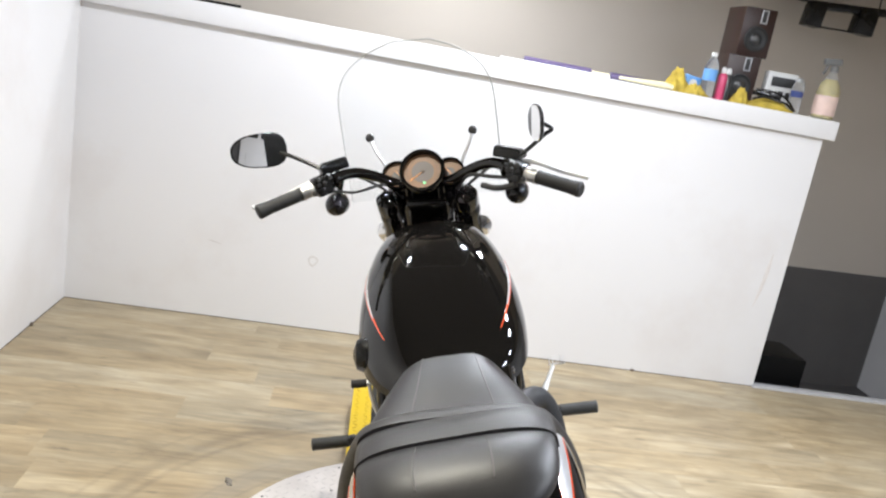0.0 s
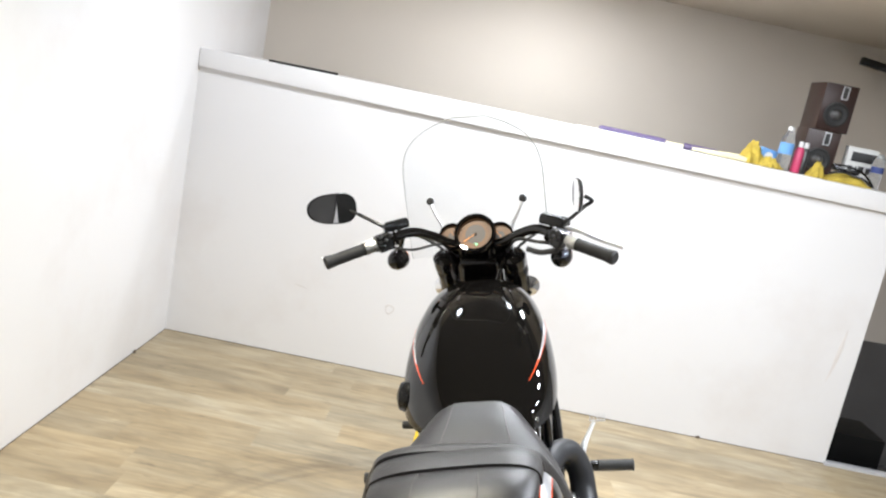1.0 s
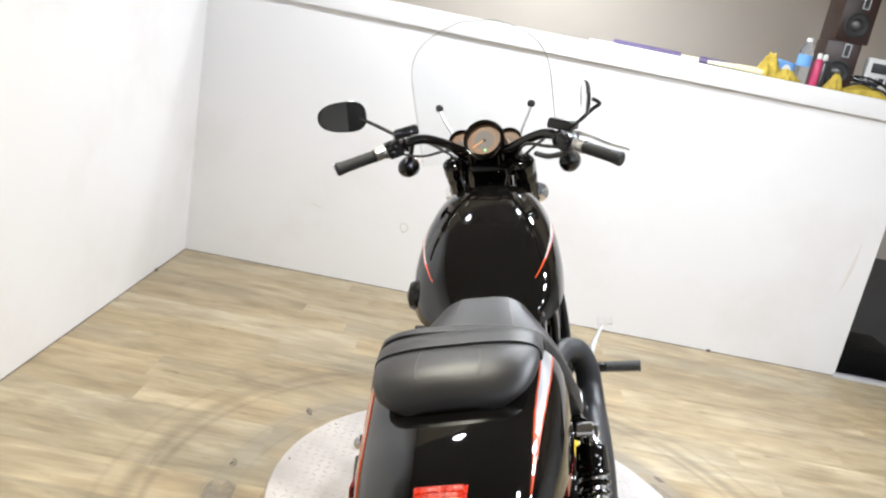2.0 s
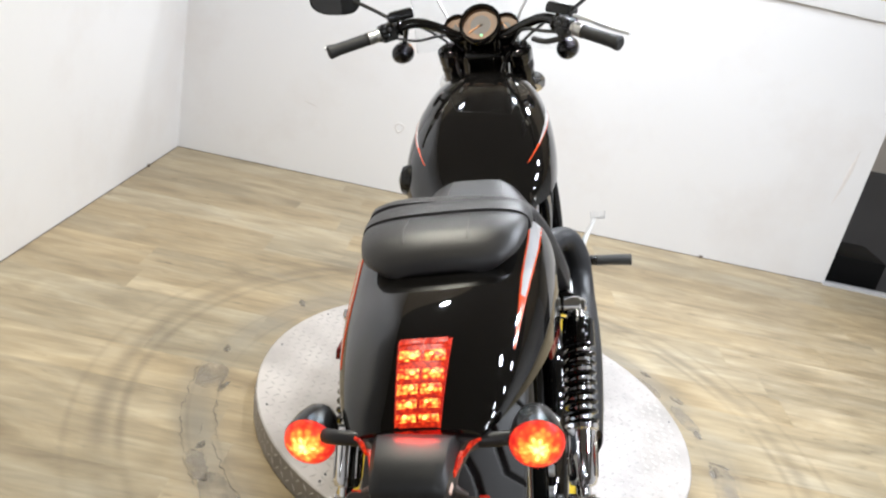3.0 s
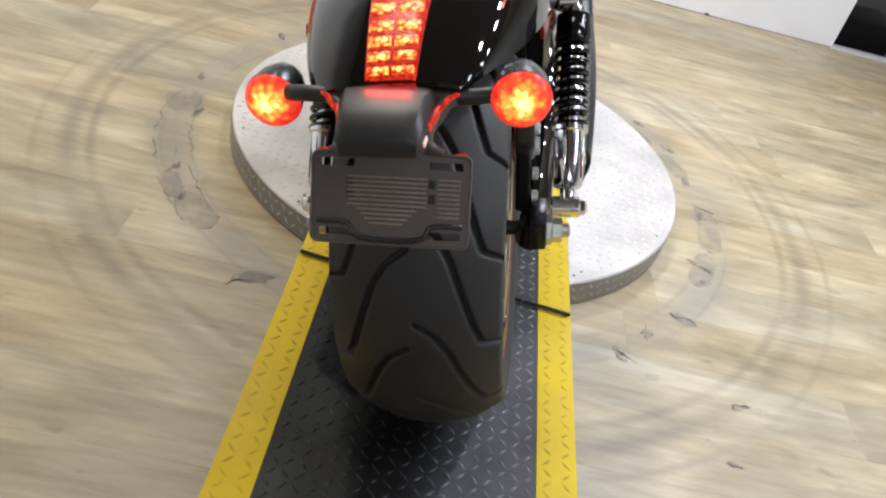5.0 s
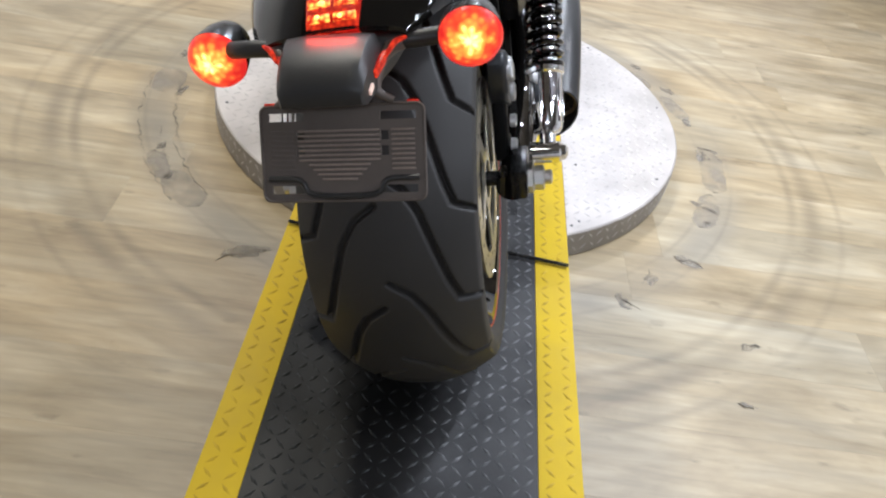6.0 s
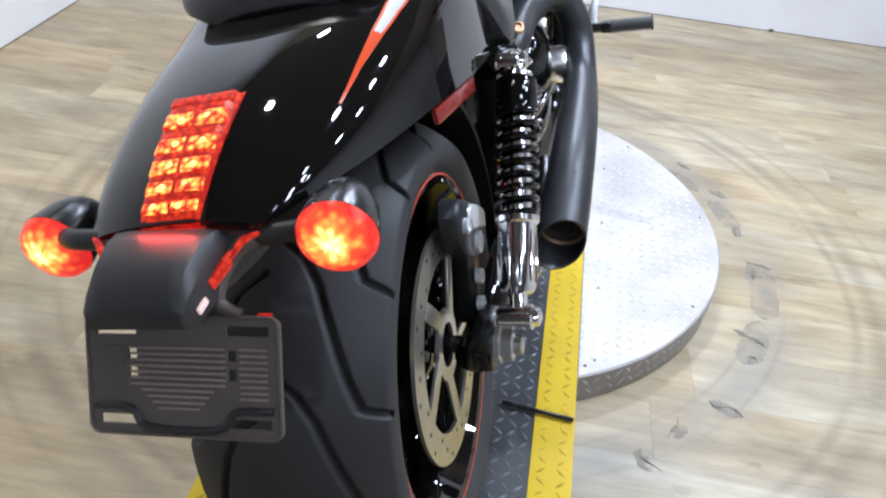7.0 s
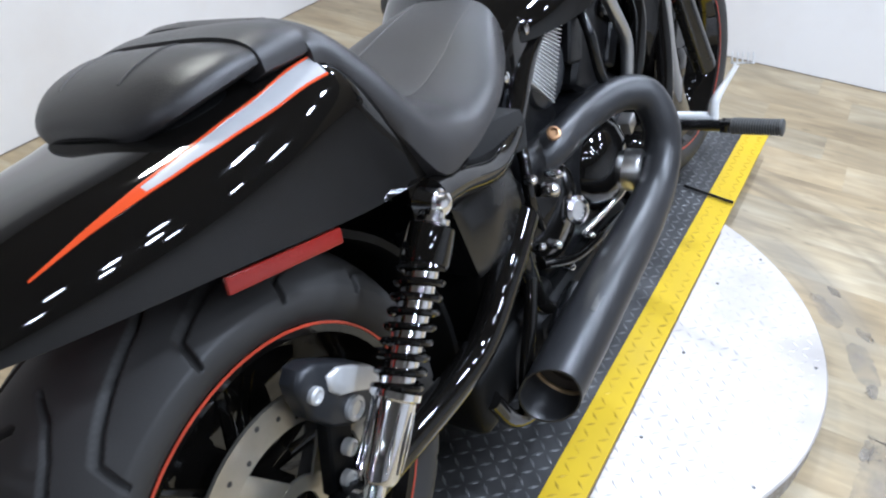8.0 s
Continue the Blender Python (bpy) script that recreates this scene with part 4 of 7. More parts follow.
def turn_signal(s):
    c, ax = V(0.0065 + s * 0.1505, -0.2995 - s * 0.0135, 0.724 + s * 0.010), V(s * 0.06, -0.93, -0.12).normalized()
    bm = bmesh.new()
    lathe(bm, c - ax * 0.062, ax, [(0.004, 0), (0.015, 0.003), (0.024, 0.014), (0.031, 0.032), (0.0345, 0.052), (0.0355, 0.060)], 28)
    body = part("turn_signal", bm, SATIN_BLACK, bike, "black bullet turn signal with lit red lens")
    bm = bmesh.new()
    lathe(bm, c - ax * 0.0035, ax, [(0.035, 0), (0.0348, 0.004), (0.032, 0.012), (0.026, 0.018), (0.016, 0.0225), (0.004, 0.024)], 32)
    part("lens", bm, bulb_lens("lit_signal_lens", c + ax * 0.016 + V(0, 0, 0.006)), body, "lit red lens, orange-yellow before its bulb")


both(turn_signal)

# rear wheel
GROOVES = []
for k in range(14):
    for s, o in ((1, -0.03), (-1, 0.19)):
        edge = math.radians(-2) + k * 2 * math.pi / 14 + (0 if s > 0 else math.radians(-7))
        GROOVES.append([(edge + math.radians(a + 3.0), s * x) for a, x in ((35, 0.006), (31.5, 0.034), (26, 0.053), (18, 0.068), (8, 0.085), (2, 0.097), (0, 0.124))])


def tyre_mesh(R, half, rim, nt, ns, grooved, depth=0.0115, gw=0.0034):
    """A tyre about the x axis at the origin, with tread grooves cut in."""
    prof = []
    for i in range(ns + 1):
        u = -1 + 2 * i / ns
        if abs(u) < 0.72:
            x = half * (u / 0.72)
            r = R - 0.044 * abs(u / 0.72) ** 2.3
        else:
            f = (abs(u) - 0.72) / 0.28
            x = math.copysign(half * (1 + 0.05 * math.sin(math.pi * f) - 0.11 * f * f), u)
            r = R - 0.044 - (R - 0.044 - rim) * f
        prof.append((x, r))
    cut = np.zeros((nt, ns + 1))
    if grooved:
        th = np.arange(nt) * 2 * np.pi / nt
        xs = np.array([p[0] for p in prof])
        tread_zone = np.array([abs(-1 + 2 * i / ns) < 0.76 for i in range(ns + 1)])
        for g in GROOVES:
            best = np.full((nt, ns + 1), 1.0)
            for (ta, xa), (tb, xb) in zip(g, g[1:]):
                dth = (th[:, None] - ta + np.pi) % (2 * np.pi) - np.pi
                px, py = dth * R, xs[None, :] - xa
                vx, vy = (tb - ta) * R, xb - xa
                t = np.clip((px * vx + py * vy) / (vx * vx + vy * vy), 0, 1)
                best = np.minimum(best, np.hypot(px - t * vx, py - t * vy))
            cut = np.maximum(cut, np.clip((gw * 1.55 - best) / (gw * 0.9), 0, 1) * tread_zone)
    vs, fs = [], []
    for a in range(nt):
        c, s = math.cos(2 * math.pi * a / nt), math.sin(2 * math.pi * a / nt)
        for i, (x, r) in enumerate(prof):
            rr = r - depth * cut[a, i]
            vs.append((x, -rr * c, rr * s))
    w = ns + 1
    for a in range(nt):
        b = (a + 1) % nt
        for i in range(ns):
            fs.append((a * w + i, a * w + i + 1, b * w + i + 1, b * w + i))
    me = bpy.data.meshes.new("tyre")
    me.from_pydata(vs, [], fs)
    me.shade_smooth()
    me.materials.append(TYRE)
    return me


def wheel(name, at, R, half, rim, m, grooved, label):
    """A wheel about the x axis: rim with spokes, tyre, pinstripe."""
    bm = bmesh.new()
    w = half * 0.93
    lathe(bm, (-w, 0, 0), (1, 0, 0), [(rim - 0.002, 0), (rim + 0.006, 0.004), (rim + 0.004, 0.012), (rim - 0.014, 0.022), (rim - 0.03, 0.05), (rim - 0.03, 2 * w - 0.05), (rim - 0.014, 2 * w - 0.022), (rim + 0.004, 2 * w - 0.012), (rim + 0.006, 2 * w - 0.004), (rim - 0.002, 2 * w), (rim - 0.012, 2 * w - 0.003), (rim - 0.02, 2 * w - 0.02), (rim - 0.036, 2 * w - 0.05), (rim - 0.036, 0.05), (rim - 0.02, 0.02), (rim - 0.012, 0.003), (rim - 0.002, 0)], 72, False)
    lathe(bm, (-w * 0.8, 0, 0), (1, 0, 0), [(0.03, 0), (0.045, 0.008), (0.045, 1.6 * w - 0.008), (0.03, 1.6 * w)], 28)
    lathe(bm, (-0.006, 0, 0), (1, 0, 0), [(0.03, 0), (rim - 0.032, 0), (rim - 0.032, 0.012), (0.03, 0.012), (0.03, 0)], 48, False)
    bm.transform(m)
    ob = part(name, bm, GLOSS_BLACK, bike, label)
    for k in range(10):
        a, o = 2 * math.pi * (k // 2) / 5, (-0.16, 0.16)[k % 2]
        p0, p1 = V(0, 0.04 * math.cos(a), 0.04 * math.sin(a)), V(0, (rim - 0.03) * math.cos(a + o), (rim - 0.03) * math.sin(a + o))
        bm = bmesh.new()
        tube(bm, [p0, (p0 + p1) / 2, p1], [0.015, 0.012, 0.016], 8, 3)
        bm.transform(m)
        part("spoke", bm, GLOSS_BLACK, ob)
    me = tyre_mesh(R, half, rim, 1080 if grooved else 120, 128 if grooved else 36, grooved)
    me.transform(m)
    t = new("tyre", me)
    t.parent = ob
    tagged(t, "wide worn black tyre with swept grooves")
    for s in (1, -1):
        bm = bmesh.new()
        lathe(bm, (s * (w - 0.0005), 0, 0), (s, 0, 0), [(rim - 0.0017, 0.0), (rim - 0.0014, 0.0014), (rim + 0.0016, 0.0014), (rim + 0.0019, 0.0)], 96, False)
        bm.transform(m)
        part("rim_line", bm, RIM_ORANGE, ob, "orange rim pinstripe")
    return ob


rear_wheel = wheel("rear_wheel", None, 0.335, 0.122, 0.244, Matrix.Translation((0.010, 0, AXLE_Z - 0.004)), True, "black rear wheel with an orange rim line")


def rotor(at, r, x, parent, m=None):
    bm = bmesh.new()
    seg, ring_in = 90, 0.74 * r
    arms = []
    for z0 in (0,):
        lathe(bm, (x, at[1], at[2]), (1, 0, 0), [(ring_in, 0), (r, 0), (r, 0.005), (ring_in, 0.005), (ring_in, 0)], seg, False)
        lathe(bm, (x, at[1], at[2]), (1, 0, 0), [(0.032, 0.0), (0.052, 0.0), (0.052, 0.005), (0.032, 0.005), (0.032, 0)], 40, False)
    for k in range(5):
        a = 2 * math.pi * k / 5 + 0.5
        p0 = V(x + 0.0025, at[1] + 0.046 * math.cos(a), at[2] + 0.046 * math.sin(a))
        p1 = V(x + 0.0025, at[1] + (ring_in + 0.004) * math.cos(a + 0.32), at[2] + (ring_in + 0.004) * math.sin(a + 0.32))
        mid, d = (p0 + p1) / 2, (p1 - p0)
        ang = math.atan2(d.z, d.y)
        arms.append((mid, d.length, ang))
    if m:
        bm.transform(m)
    ob = part("brake_rotor", bm, ROTOR, parent, "drilled steel brake rotor")
    for mid, n, ang in arms:
        bm = bmesh.new()
        box(bm, mid, (0.0046, n, 0.026), Matrix.Rotation(ang, 3, "X"), 0.001)
        if m:
            bm.transform(m)
        part("rotor_arm", bm, ROTOR, ob)
    for k in range(30):
        a, rr = 2 * math.pi * k / 30, r * (0.80, 0.87, 0.94)[k % 3]
        bm = bmesh.new()
        lathe(bm, (x + 0.0048, at[1] + rr * math.cos(a), at[2] + rr * math.sin(a)), (1, 0, 0), [(0.0038, 0), (0.0036, 0.0005)], 8)
        if m:
            bm.transform(m)
        part("drilled_hole", bm, HOLE, ob)


bm = bmesh.new()
box(bm, V(0.100, -0.208 * math.cos(radians(38)), AXLE_Z + 0.208 * math.sin(radians(38))), (0.002, 0.012, 0.042), turn(38), 0.0005)
part("rim_sticker", bm, STICKER, rear_wheel, "small pale yellow sticker on the rim")
rotor((0, 0, AXLE_Z), 0.167, 0.1195, rear_wheel)
# axle, caliper, swingarm
bm = bmesh.new()
rod(bm, (-0.215, 0, AXLE_Z), (0.205, 0, AXLE_Z), 0.013, None, 16)
box(bm, (0.178, 0.01, AXLE_Z + 0.004), (0.03, 0.085, 0.056), None, 0.008)
box(bm, (-0.178, 0.01, AXLE_Z + 0.004), (0.03, 0.085, 0.056), None, 0.008)
part("axle", bm, SATIN_BLACK, bike)
for s in (1, -1):
    bm = bmesh.new()
    lathe(bm, (s * 0.190, -0.002, AXLE_Z), (s, 0, 0), [(0.026, 0), (0.026, 0.010), (0.021, 0.013), (0.021, 0.027), (0.018, 0.029)], 6)
    lathe(bm, (s * 0.218, -0.002, AXLE_Z), (s, 0, 0), [(0.012, 0), (0.012, 0.012), (0.008, 0.014)], 14)
    part("axle_nut", bm, STEEL, bike)
bm = bmesh.new()
for s in (1, -1):
    tube(bm, [(s * 0.165, -0.03, AXLE_Z), (s * 0.175, 0.10, AXLE_Z + 0.004), (s * 0.18, 0.33, 0.352), (s * 0.176, 0.46, 0.42), (s * 0.16, 0.56, 0.47)], [0.026, 0.026, 0.025, 0.028, 0.032], 16)
tube(bm, [(-0.16, 0.5, 0.45), (0, 0.52, 0.46), (0.16, 0.5, 0.45)], 0.032, 14)
part("swingarm", bm, GLOSS_BLACK, bike, "glossy black tubular swingarm")
bm = bmesh.new()
def slab(bm, outline, xs):
    """A block with a side profile of (y, z) points; xs: (x, scale about the middle) from face to face."""
    cy, cz = sum(p[0] for p in outline) / len(outline), sum(p[1] for p in outline) / len(outline)
    return loft(bm, [[V(x, cy + (y - cy) * k, cz + (z - cz) * k) for y, z in outline] for x, k in xs])


slab(bm, ((0.022, 0.518), (0.022, 0.538), (0.034, 0.552), (0.054, 0.549), (0.085, 0.528), (0.125, 0.497), (0.147, 0.474), (0.149, 0.456), (0.135, 0.436), (0.112, 0.421), (0.088, 0.428), (0.055, 0.452), (0.028, 0.486)), ((0.134, 0.9), (0.138, 1.0), (0.158, 1.0), (0.164, 0.95), (0.167, 0.85)))
caliper = part("brake_caliper", bm, COVER_GREY, bike, "dark grey brake caliper", 40)
bm = bmesh.new()
box(bm, (0.148, 0.062, 0.405), (0.024, 0.044, 0.11), turn(-14), 0.008, 3)
part("caliper_bracket", bm, MATTE_BLACK, caliper, "black caliper bracket")
bm = bmesh.new()
slab(bm, ((0.064, 0.524), (0.082, 0.524), (0.110, 0.506), (0.138, 0.484), (0.150, 0.468), (0.142, 0.448), (0.122, 0.458), (0.098, 0.474), (0.074, 0.487), (0.062, 0.502)), ((0.136, 1.0), (0.166, 1.0), (0.170, 0.95), (0.172, 0.85)))
part("caliper_bridge", bm, FIN_SILVER, caliper, "grey cast caliper bridge", 40)
for y, z, r in ((0.040, 0.515, 0.011), (0.091, 0.455, 0.016), (0.066, 0.414, 0.011), (0.050, 0.377, 0.011)):
    bm = bmesh.new()
    lathe(bm, (0.164, y, z), (1, 0, 0), [(r, 0), (r, 0.009), (r * 0.7, 0.011), (r * 0.6, 0.008)], 14)
    part("bolt", bm, FIN_SILVER, caliper)


def shock(s):
    top, low = (V(0.224, 0.263, 0.651), V(0.2255, 0.018, 0.378)) if s > 0 else (V(-0.208, 0.262, 0.636), V(-0.212, 0.022, 0.362))
    ax = (low - top).normalized()
    n = (low - top).length
    at = lambda d: top + ax * d
    bm = bmesh.new()
    rod(bm, at(0.02), at(n * 0.8), 0.0205, None, 18)
    body = part("shock_absorber", bm, CHROME, bike, "black and chrome coil-over rear shock")
    bm = bmesh.new()
    lathe(bm, at(0.026), ax, [(0.022, 0), (0.029, 0.004), (0.031, 0.046), (0.029, 0.052), (0.02, 0.054)], 24)
    part("upper_cap", bm, GLOSS_BLACK, body)
    bm = bmesh.new()
    q = frame_of(ax)
    turns, pts = 8.5, []
    for k in range(int(turns * 18) + 1):
        f = k / (turns * 18)
        a = 2 * math.pi * turns * f
        pts.append(at(0.078 + (n * 0.625 - 0.078) * f) + q @ V(0.0275 * math.cos(a), 0.0275 * math.sin(a), 0))
    tube(bm, pts, 0.0047, 8, 0)
    part("spring", bm, GLOSS_BLACK, body, "black coil spring")
    bm = bmesh.new()
    lathe(bm, at(n * 0.615), ax, [(0.024, 0), (0.031, 0.002), (0.031, 0.010), (0.027, 0.013), (0.0255, 0.05), (0.0255, 0.100), (0.022, 0.108), (0.012, 0.112)], 28)
    sleeve = part("lower_sleeve", bm, CHROME, body, "chrome lower sleeve")
    for k in range(10):
        bm = bmesh.new()
        a = 2 * math.pi * k / 10
        side = q @ V(0.0262 * math.cos(a), 0.0262 * math.sin(a), 0)
        tube(bm, [at(n * 0.615 + 0.022) + side, at(n * 0.615 + 0.06) + side, at(n * 0.615 + 0.094) + side], [0.0012, 0.0026, 0.0012], 8, 3)
        part("flute", bm, CHROME, sleeve)
    for p, a, b in ((top, top, at(0.03)), (low, at(n - 0.035), low)):
        bm = bmesh.new()
        out = 0.006 if p is top and s > 0 else 0.021
        rod(bm, p - V(s * 0.028, 0, 0), p + V(s * (out + 0.001), 0, 0), 0.018, None, 18, 0.003)
        lathe(bm, p + V(s * out, 0, 0), (s, 0, 0), [(0.014, 0), (0.013, 0.008), (0.006, 0.012)], 14)
        rod(bm, a, b, 0.0135, None, 14)
        part("mount_eye", bm, CHROME, body, "chrome mounting eye")


both(shock)

# ---- seat ----
SEAT = [(0.75, 0.058, 0.796, 0.752, 3.0), (0.70, 0.096, 0.790, 0.722, 3.1), (0.62, 0.140, 0.772, 0.706, 2.7), (0.52, 0.182, 0.738, 0.687, 2.9), (0.43, 0.202, 0.722, 0.670, 3.1),
        (0.36, 0.212, 0.752, 0.664, 3.0), (0.305, 0.211, 0.800, 0.668, 3.0), (0.268, 0.192, 0.852, 0.73, 3.1), (0.238, 0.169, 0.884, 0.792, 3.2), (0.215, 0.154, 0.893, 0.838, 3.3), (0.198, 0.149, 0.890, 0.846, 3.3)]
BANDT = [(0.20, 0.148, 0.891, 0.850, 3.3), (0.165, 0.149, 0.897, 0.850, 3.3), (0.125, 0.147, 0.893, 0.850, 3.3)]
PILLION = [(0.128, 0.143, 0.889, 0.860, 2.9), (0.10, 0.142, 0.894, 0.857, 2.8), (0.072, 0.138, 0.892, 0.853, 2.7), (0.046, 0.130, 0.886, 0.848, 2.6), (0.026, 0.117, 0.876, 0.842, 2.6), (0.010, 0.099, 0.863, 0.838, 2.6), (0.0, 0.073, 0.850, 0.834, 2.6)]
bm = bmesh.new()
dome(bm, SEAT, 0.75, 0.198, 44, 34, 0, 0.012)
seat = part("rider_seat", bm, LEATHER, bike, "black leather rider seat with a raised back", 50)
for a, b in ((-22, -14), (24, 10)):
    part("seam", ribbon(SEAT, 0.735, 0.21, a, a + 1.2, b, b + 0.7, 0.0012), THREAD, seat)
bm = bmesh.new()
dome(bm, BANDT, 0.195, 0.1285, 6, 34, 0, 0.01)
part("seat_strap", rear(bm), LEATHER, bike, "black leather strap across the seat", 60)
bm = bmesh.new()
dome(bm, PILLION, 0.1275, 0.0, 24, 34, 0, 0.01)
pillion = part("passenger_pad", rear(bm), LEATHER, bike, "black leather passenger pad", 60)
for a, b in ((-14, -22), (11, 17)):
    part("seam", rear(ribbon(PILLION, 0.118, 0.03, a, a + 0.8, b, b + 1.2, 0.0012)), THREAD, pillion)
BASE = [(0.21, 0.124, 0.852, 0.83, 3.2), (0.10, 0.122, 0.848, 0.82, 3.2), (0.050, 0.112, 0.844, 0.816, 3.0), (0.022, 0.098, 0.840, 0.815, 3), (0.0, 0.074, 0.836, 0.815, 3)]
bm = bmesh.new()
dome(bm, BASE, 0.21, 0.0, 16, 26, 0, 0.014)
part("seat_base", rear(bm), MATTE_BLACK, bike)

# ---- tank cover ----
TANK = [(0.66, 0.116, 0.772, 0.71, 2.4), (0.72, 0.158, 0.803, 0.712, 2.4), (0.80, 0.188, 0.850, 0.72, 2.5), (0.90, 0.201, 0.902, 0.735, 2.5), (1.0, 0.198, 0.942, 0.76, 2.5), (1.08, 0.186, 0.964, 0.79, 2.5), (1.15, 0.166, 0.972, 0.83, 2.5), (1.195, 0.138, 0.968, 0.87, 2.5), (1.215, 0.110, 0.956, 0.89, 2.5)]
TANK_SHIFT = Matrix.Translation((-0.006, 0, 0.002))
bm = bmesh.new()
dome(bm, TANK, 0.66, 1.215, 40, 36, 0, 0.01)
bm.transform(TANK_SHIFT)
tank = part("tank_cover", bm, GLOSS_BLACK, bike, "glossy black tank cover")
for s in (1, -1):
    bm = ribbon(TANK, 0.835, 1.08, s * 47.4, s * 48.3, s * 61.4, s * 67.6, 0.0008)
    bm.transform(TANK_SHIFT)
    part("stripe", bm, SILVER, tank, "pale silver racing stripe")
    bm = ribbon(TANK, 0.765, 0.84, s * 42.2, s * 42.9, s * 47.2, s * 49, 0.0014)
    bm.transform(TANK_SHIFT)
    part("stripe_tip", bm, ORANGE, tank, "orange stripe tip")
    bm = ribbon(TANK, 0.835, 1.08, s * 48.2, s * 49, s * 67.4, s * 68, 0.0014)
    bm.transform(TANK_SHIFT)
    part("stripe_edge", bm, ORANGE, tank, "orange stripe edge")
bm = bmesh.new()
box(bm, (0, 1.17, 0.955), (0.10, 0.06, 0.02), turn(-8), 0.008, 3)
part("ignition_panel", bm, PLASTIC, bike)

# ---- frame, engine, exhaust ----
bm = bmesh.new()
for s in (1, -1):
    tube(bm, [(s * 0.05, 1.24, 0.88), (s * 0.105, 1.12, 0.82), (s * 0.125, 0.96, 0.77), (s * 0.122, 0.82, 0.735), (s * 0.122, 0.71, 0.68), (s * 0.145, 0.60, 0.612), (s * 0.168, 0.49, 0.592), (s * 0.19, 0.36, 0.63), (s * 0.203, 0.28, 0.648)], 0.023, 16)
    tube(bm, [(s * 0.06, 1.27, 0.86), (s * 0.15, 1.24, 0.72), (s * 0.19, 1.20, 0.48), (s * 0.18, 1.10, 0.25), (s * 0.16, 0.80, 0.20), (s * 0.16, 0.60, 0.26), (s * 0.165, 0.52, 0.45)], 0.021, 16)
part("frame", bm, GLOSS_BLACK, bike, "glossy black tubular frame")
bm = bmesh.new()
box(bm, (0, 0.86, 0.40), (0.30, 0.46, 0.28), None, 0.05, 4)
box(bm, (0, 0.86, 0.25), (0.22, 0.34, 0.10), None, 0.03, 3)
engine = part("engine", bm, ENGINE, bike, "black v-twin engine")
for y, z, tilt in ((0.70, 0.60, 30), (1.03, 0.62, -30)):
    bm = bmesh.new()
    box(bm, (0, y, z), (0.24, 0.17, 0.24), turn(tilt), 0.025, 3)
    part("cylinder", bm, ENGINE, engine)
    q = turn(tilt)
    if y < 0.9:
        bm = bmesh.new()
        loft(bm, [[V(x0, 0.772 + 0.070 * k * math.cos(2 * math.pi * i / 24), 0.640 + 0.070 * k * math.sin(2 * math.pi * i / 24)) for i in range(24)] for x0, k in ((0.07, 1.0), (0.118, 1.0), (0.131, 0.94), (0.138, 0.8), (0.141, 0.5))])
        part("air_cover", bm, COVER_GREY, engine, "smooth dark grey cover beside the seat")
    for k in range(20) if y < 0.9 else ():
        bm = bmesh.new()
        f = k / 19
        back, fore = V(0.130, 0.771 - 0.100 * f, 0.713 - 0.072 * f), V(0.130, 0.824 - 0.054 * f, 0.709 - 0.110 * f)
        d = fore - back
        box(bm, (back + fore) / 2, (0.030, d.length, 0.0022), Matrix.Rotation(math.atan2(d.z, d.y) - 0.3, 3, "X"), 0.0006)
        part("cover_fin", bm, FIN_SILVER, engine, "bright machined fin")
    bm = bmesh.new()
    box(bm, V(0, y, z) + q @ V(0.118, 0.03, 0.085), (0.03, 0.10, 0.10), q, 0.012, 3)
    part("head_cover", bm, GLOSS_BLACK, engine)
    for dy in (-0.05, 0.05):
        bm = bmesh.new()
        lathe(bm, V(0, y, z) + q @ V(0.13, dy + 0.02, 0.11), (1, 0, 0), [(0.009, 0), (0.009, 0.01), (0.005, 0.012)], 12)
        part("bolt", bm, CHROME, engine)
bm = bmesh.new()
lathe(bm, (0.134, 0.695, 0.405), (1, -0.04, 0.05), [(0.098, 0), (0.097, 0.012), (0.088, 0.020), (0.086, 0.018), (0.060, 0.026), (0.02, 0.030)], 44)
part("gearcase_cover", bm, GLOSS_BLACK, engine, "rounded glossy black gearcase cover")
bm = bmesh.new()
lathe(bm, (0.120, 0.915, 0.402), (1, 0.05, 0.0), [(0.108, 0), (0.108, 0.018), (0.104, 0.024), (0.100, 0.024), (0.092, 0.042), (0.072, 0.062), (0.046, 0.074), (0.01, 0.078)], 48)
part("clutch_cover", bm, GLOSS_BLACK, engine, "domed glossy black clutch cover")
bm = bmesh.new()
lathe(bm, (0.186, 0.940, 0.377), (1, 0.05, 0), [(0.042, 0), (0.042, 0.034), (0.038, 0.042), (0.030, 0.045), (0.028, 0.040), (0.008, 0.040)], 32)
part("side_cover", bm, STEEL, engine, "polished metal round derby cover")
bm = bmesh.new()
box(bm, (0.163, 1.036, 0.435), (0.030, 0.036, 0.030), turn(20), 0.004)
part("bracket", bm, STEEL, engine, "small bare metal bracket")
bm = bmesh.new()
lathe(bm, (0.12, 1.10, 0.30), (1, 0, 0), [(0.085, 0), (0.084, 0.04), (0.07, 0.06), (0.05, 0.066), (0.01, 0.066)], 32)
part("side_cover", bm, GLOSS_BLACK, engine, "glossy black round engine cover")
bm = bmesh.new()
lathe(bm, (0.158, 0.745, 0.385), (0.9, -0.3, 0.2), [(0.012, 0), (0.012, 0.014), (0.027, 0.016), (0.027, 0.022), (0.020, 0.026), (0.019, 0.020), (0.004, 0.020)], 24)
part("filler_cap", bm, CHROME, engine, "small chrome filler cap")
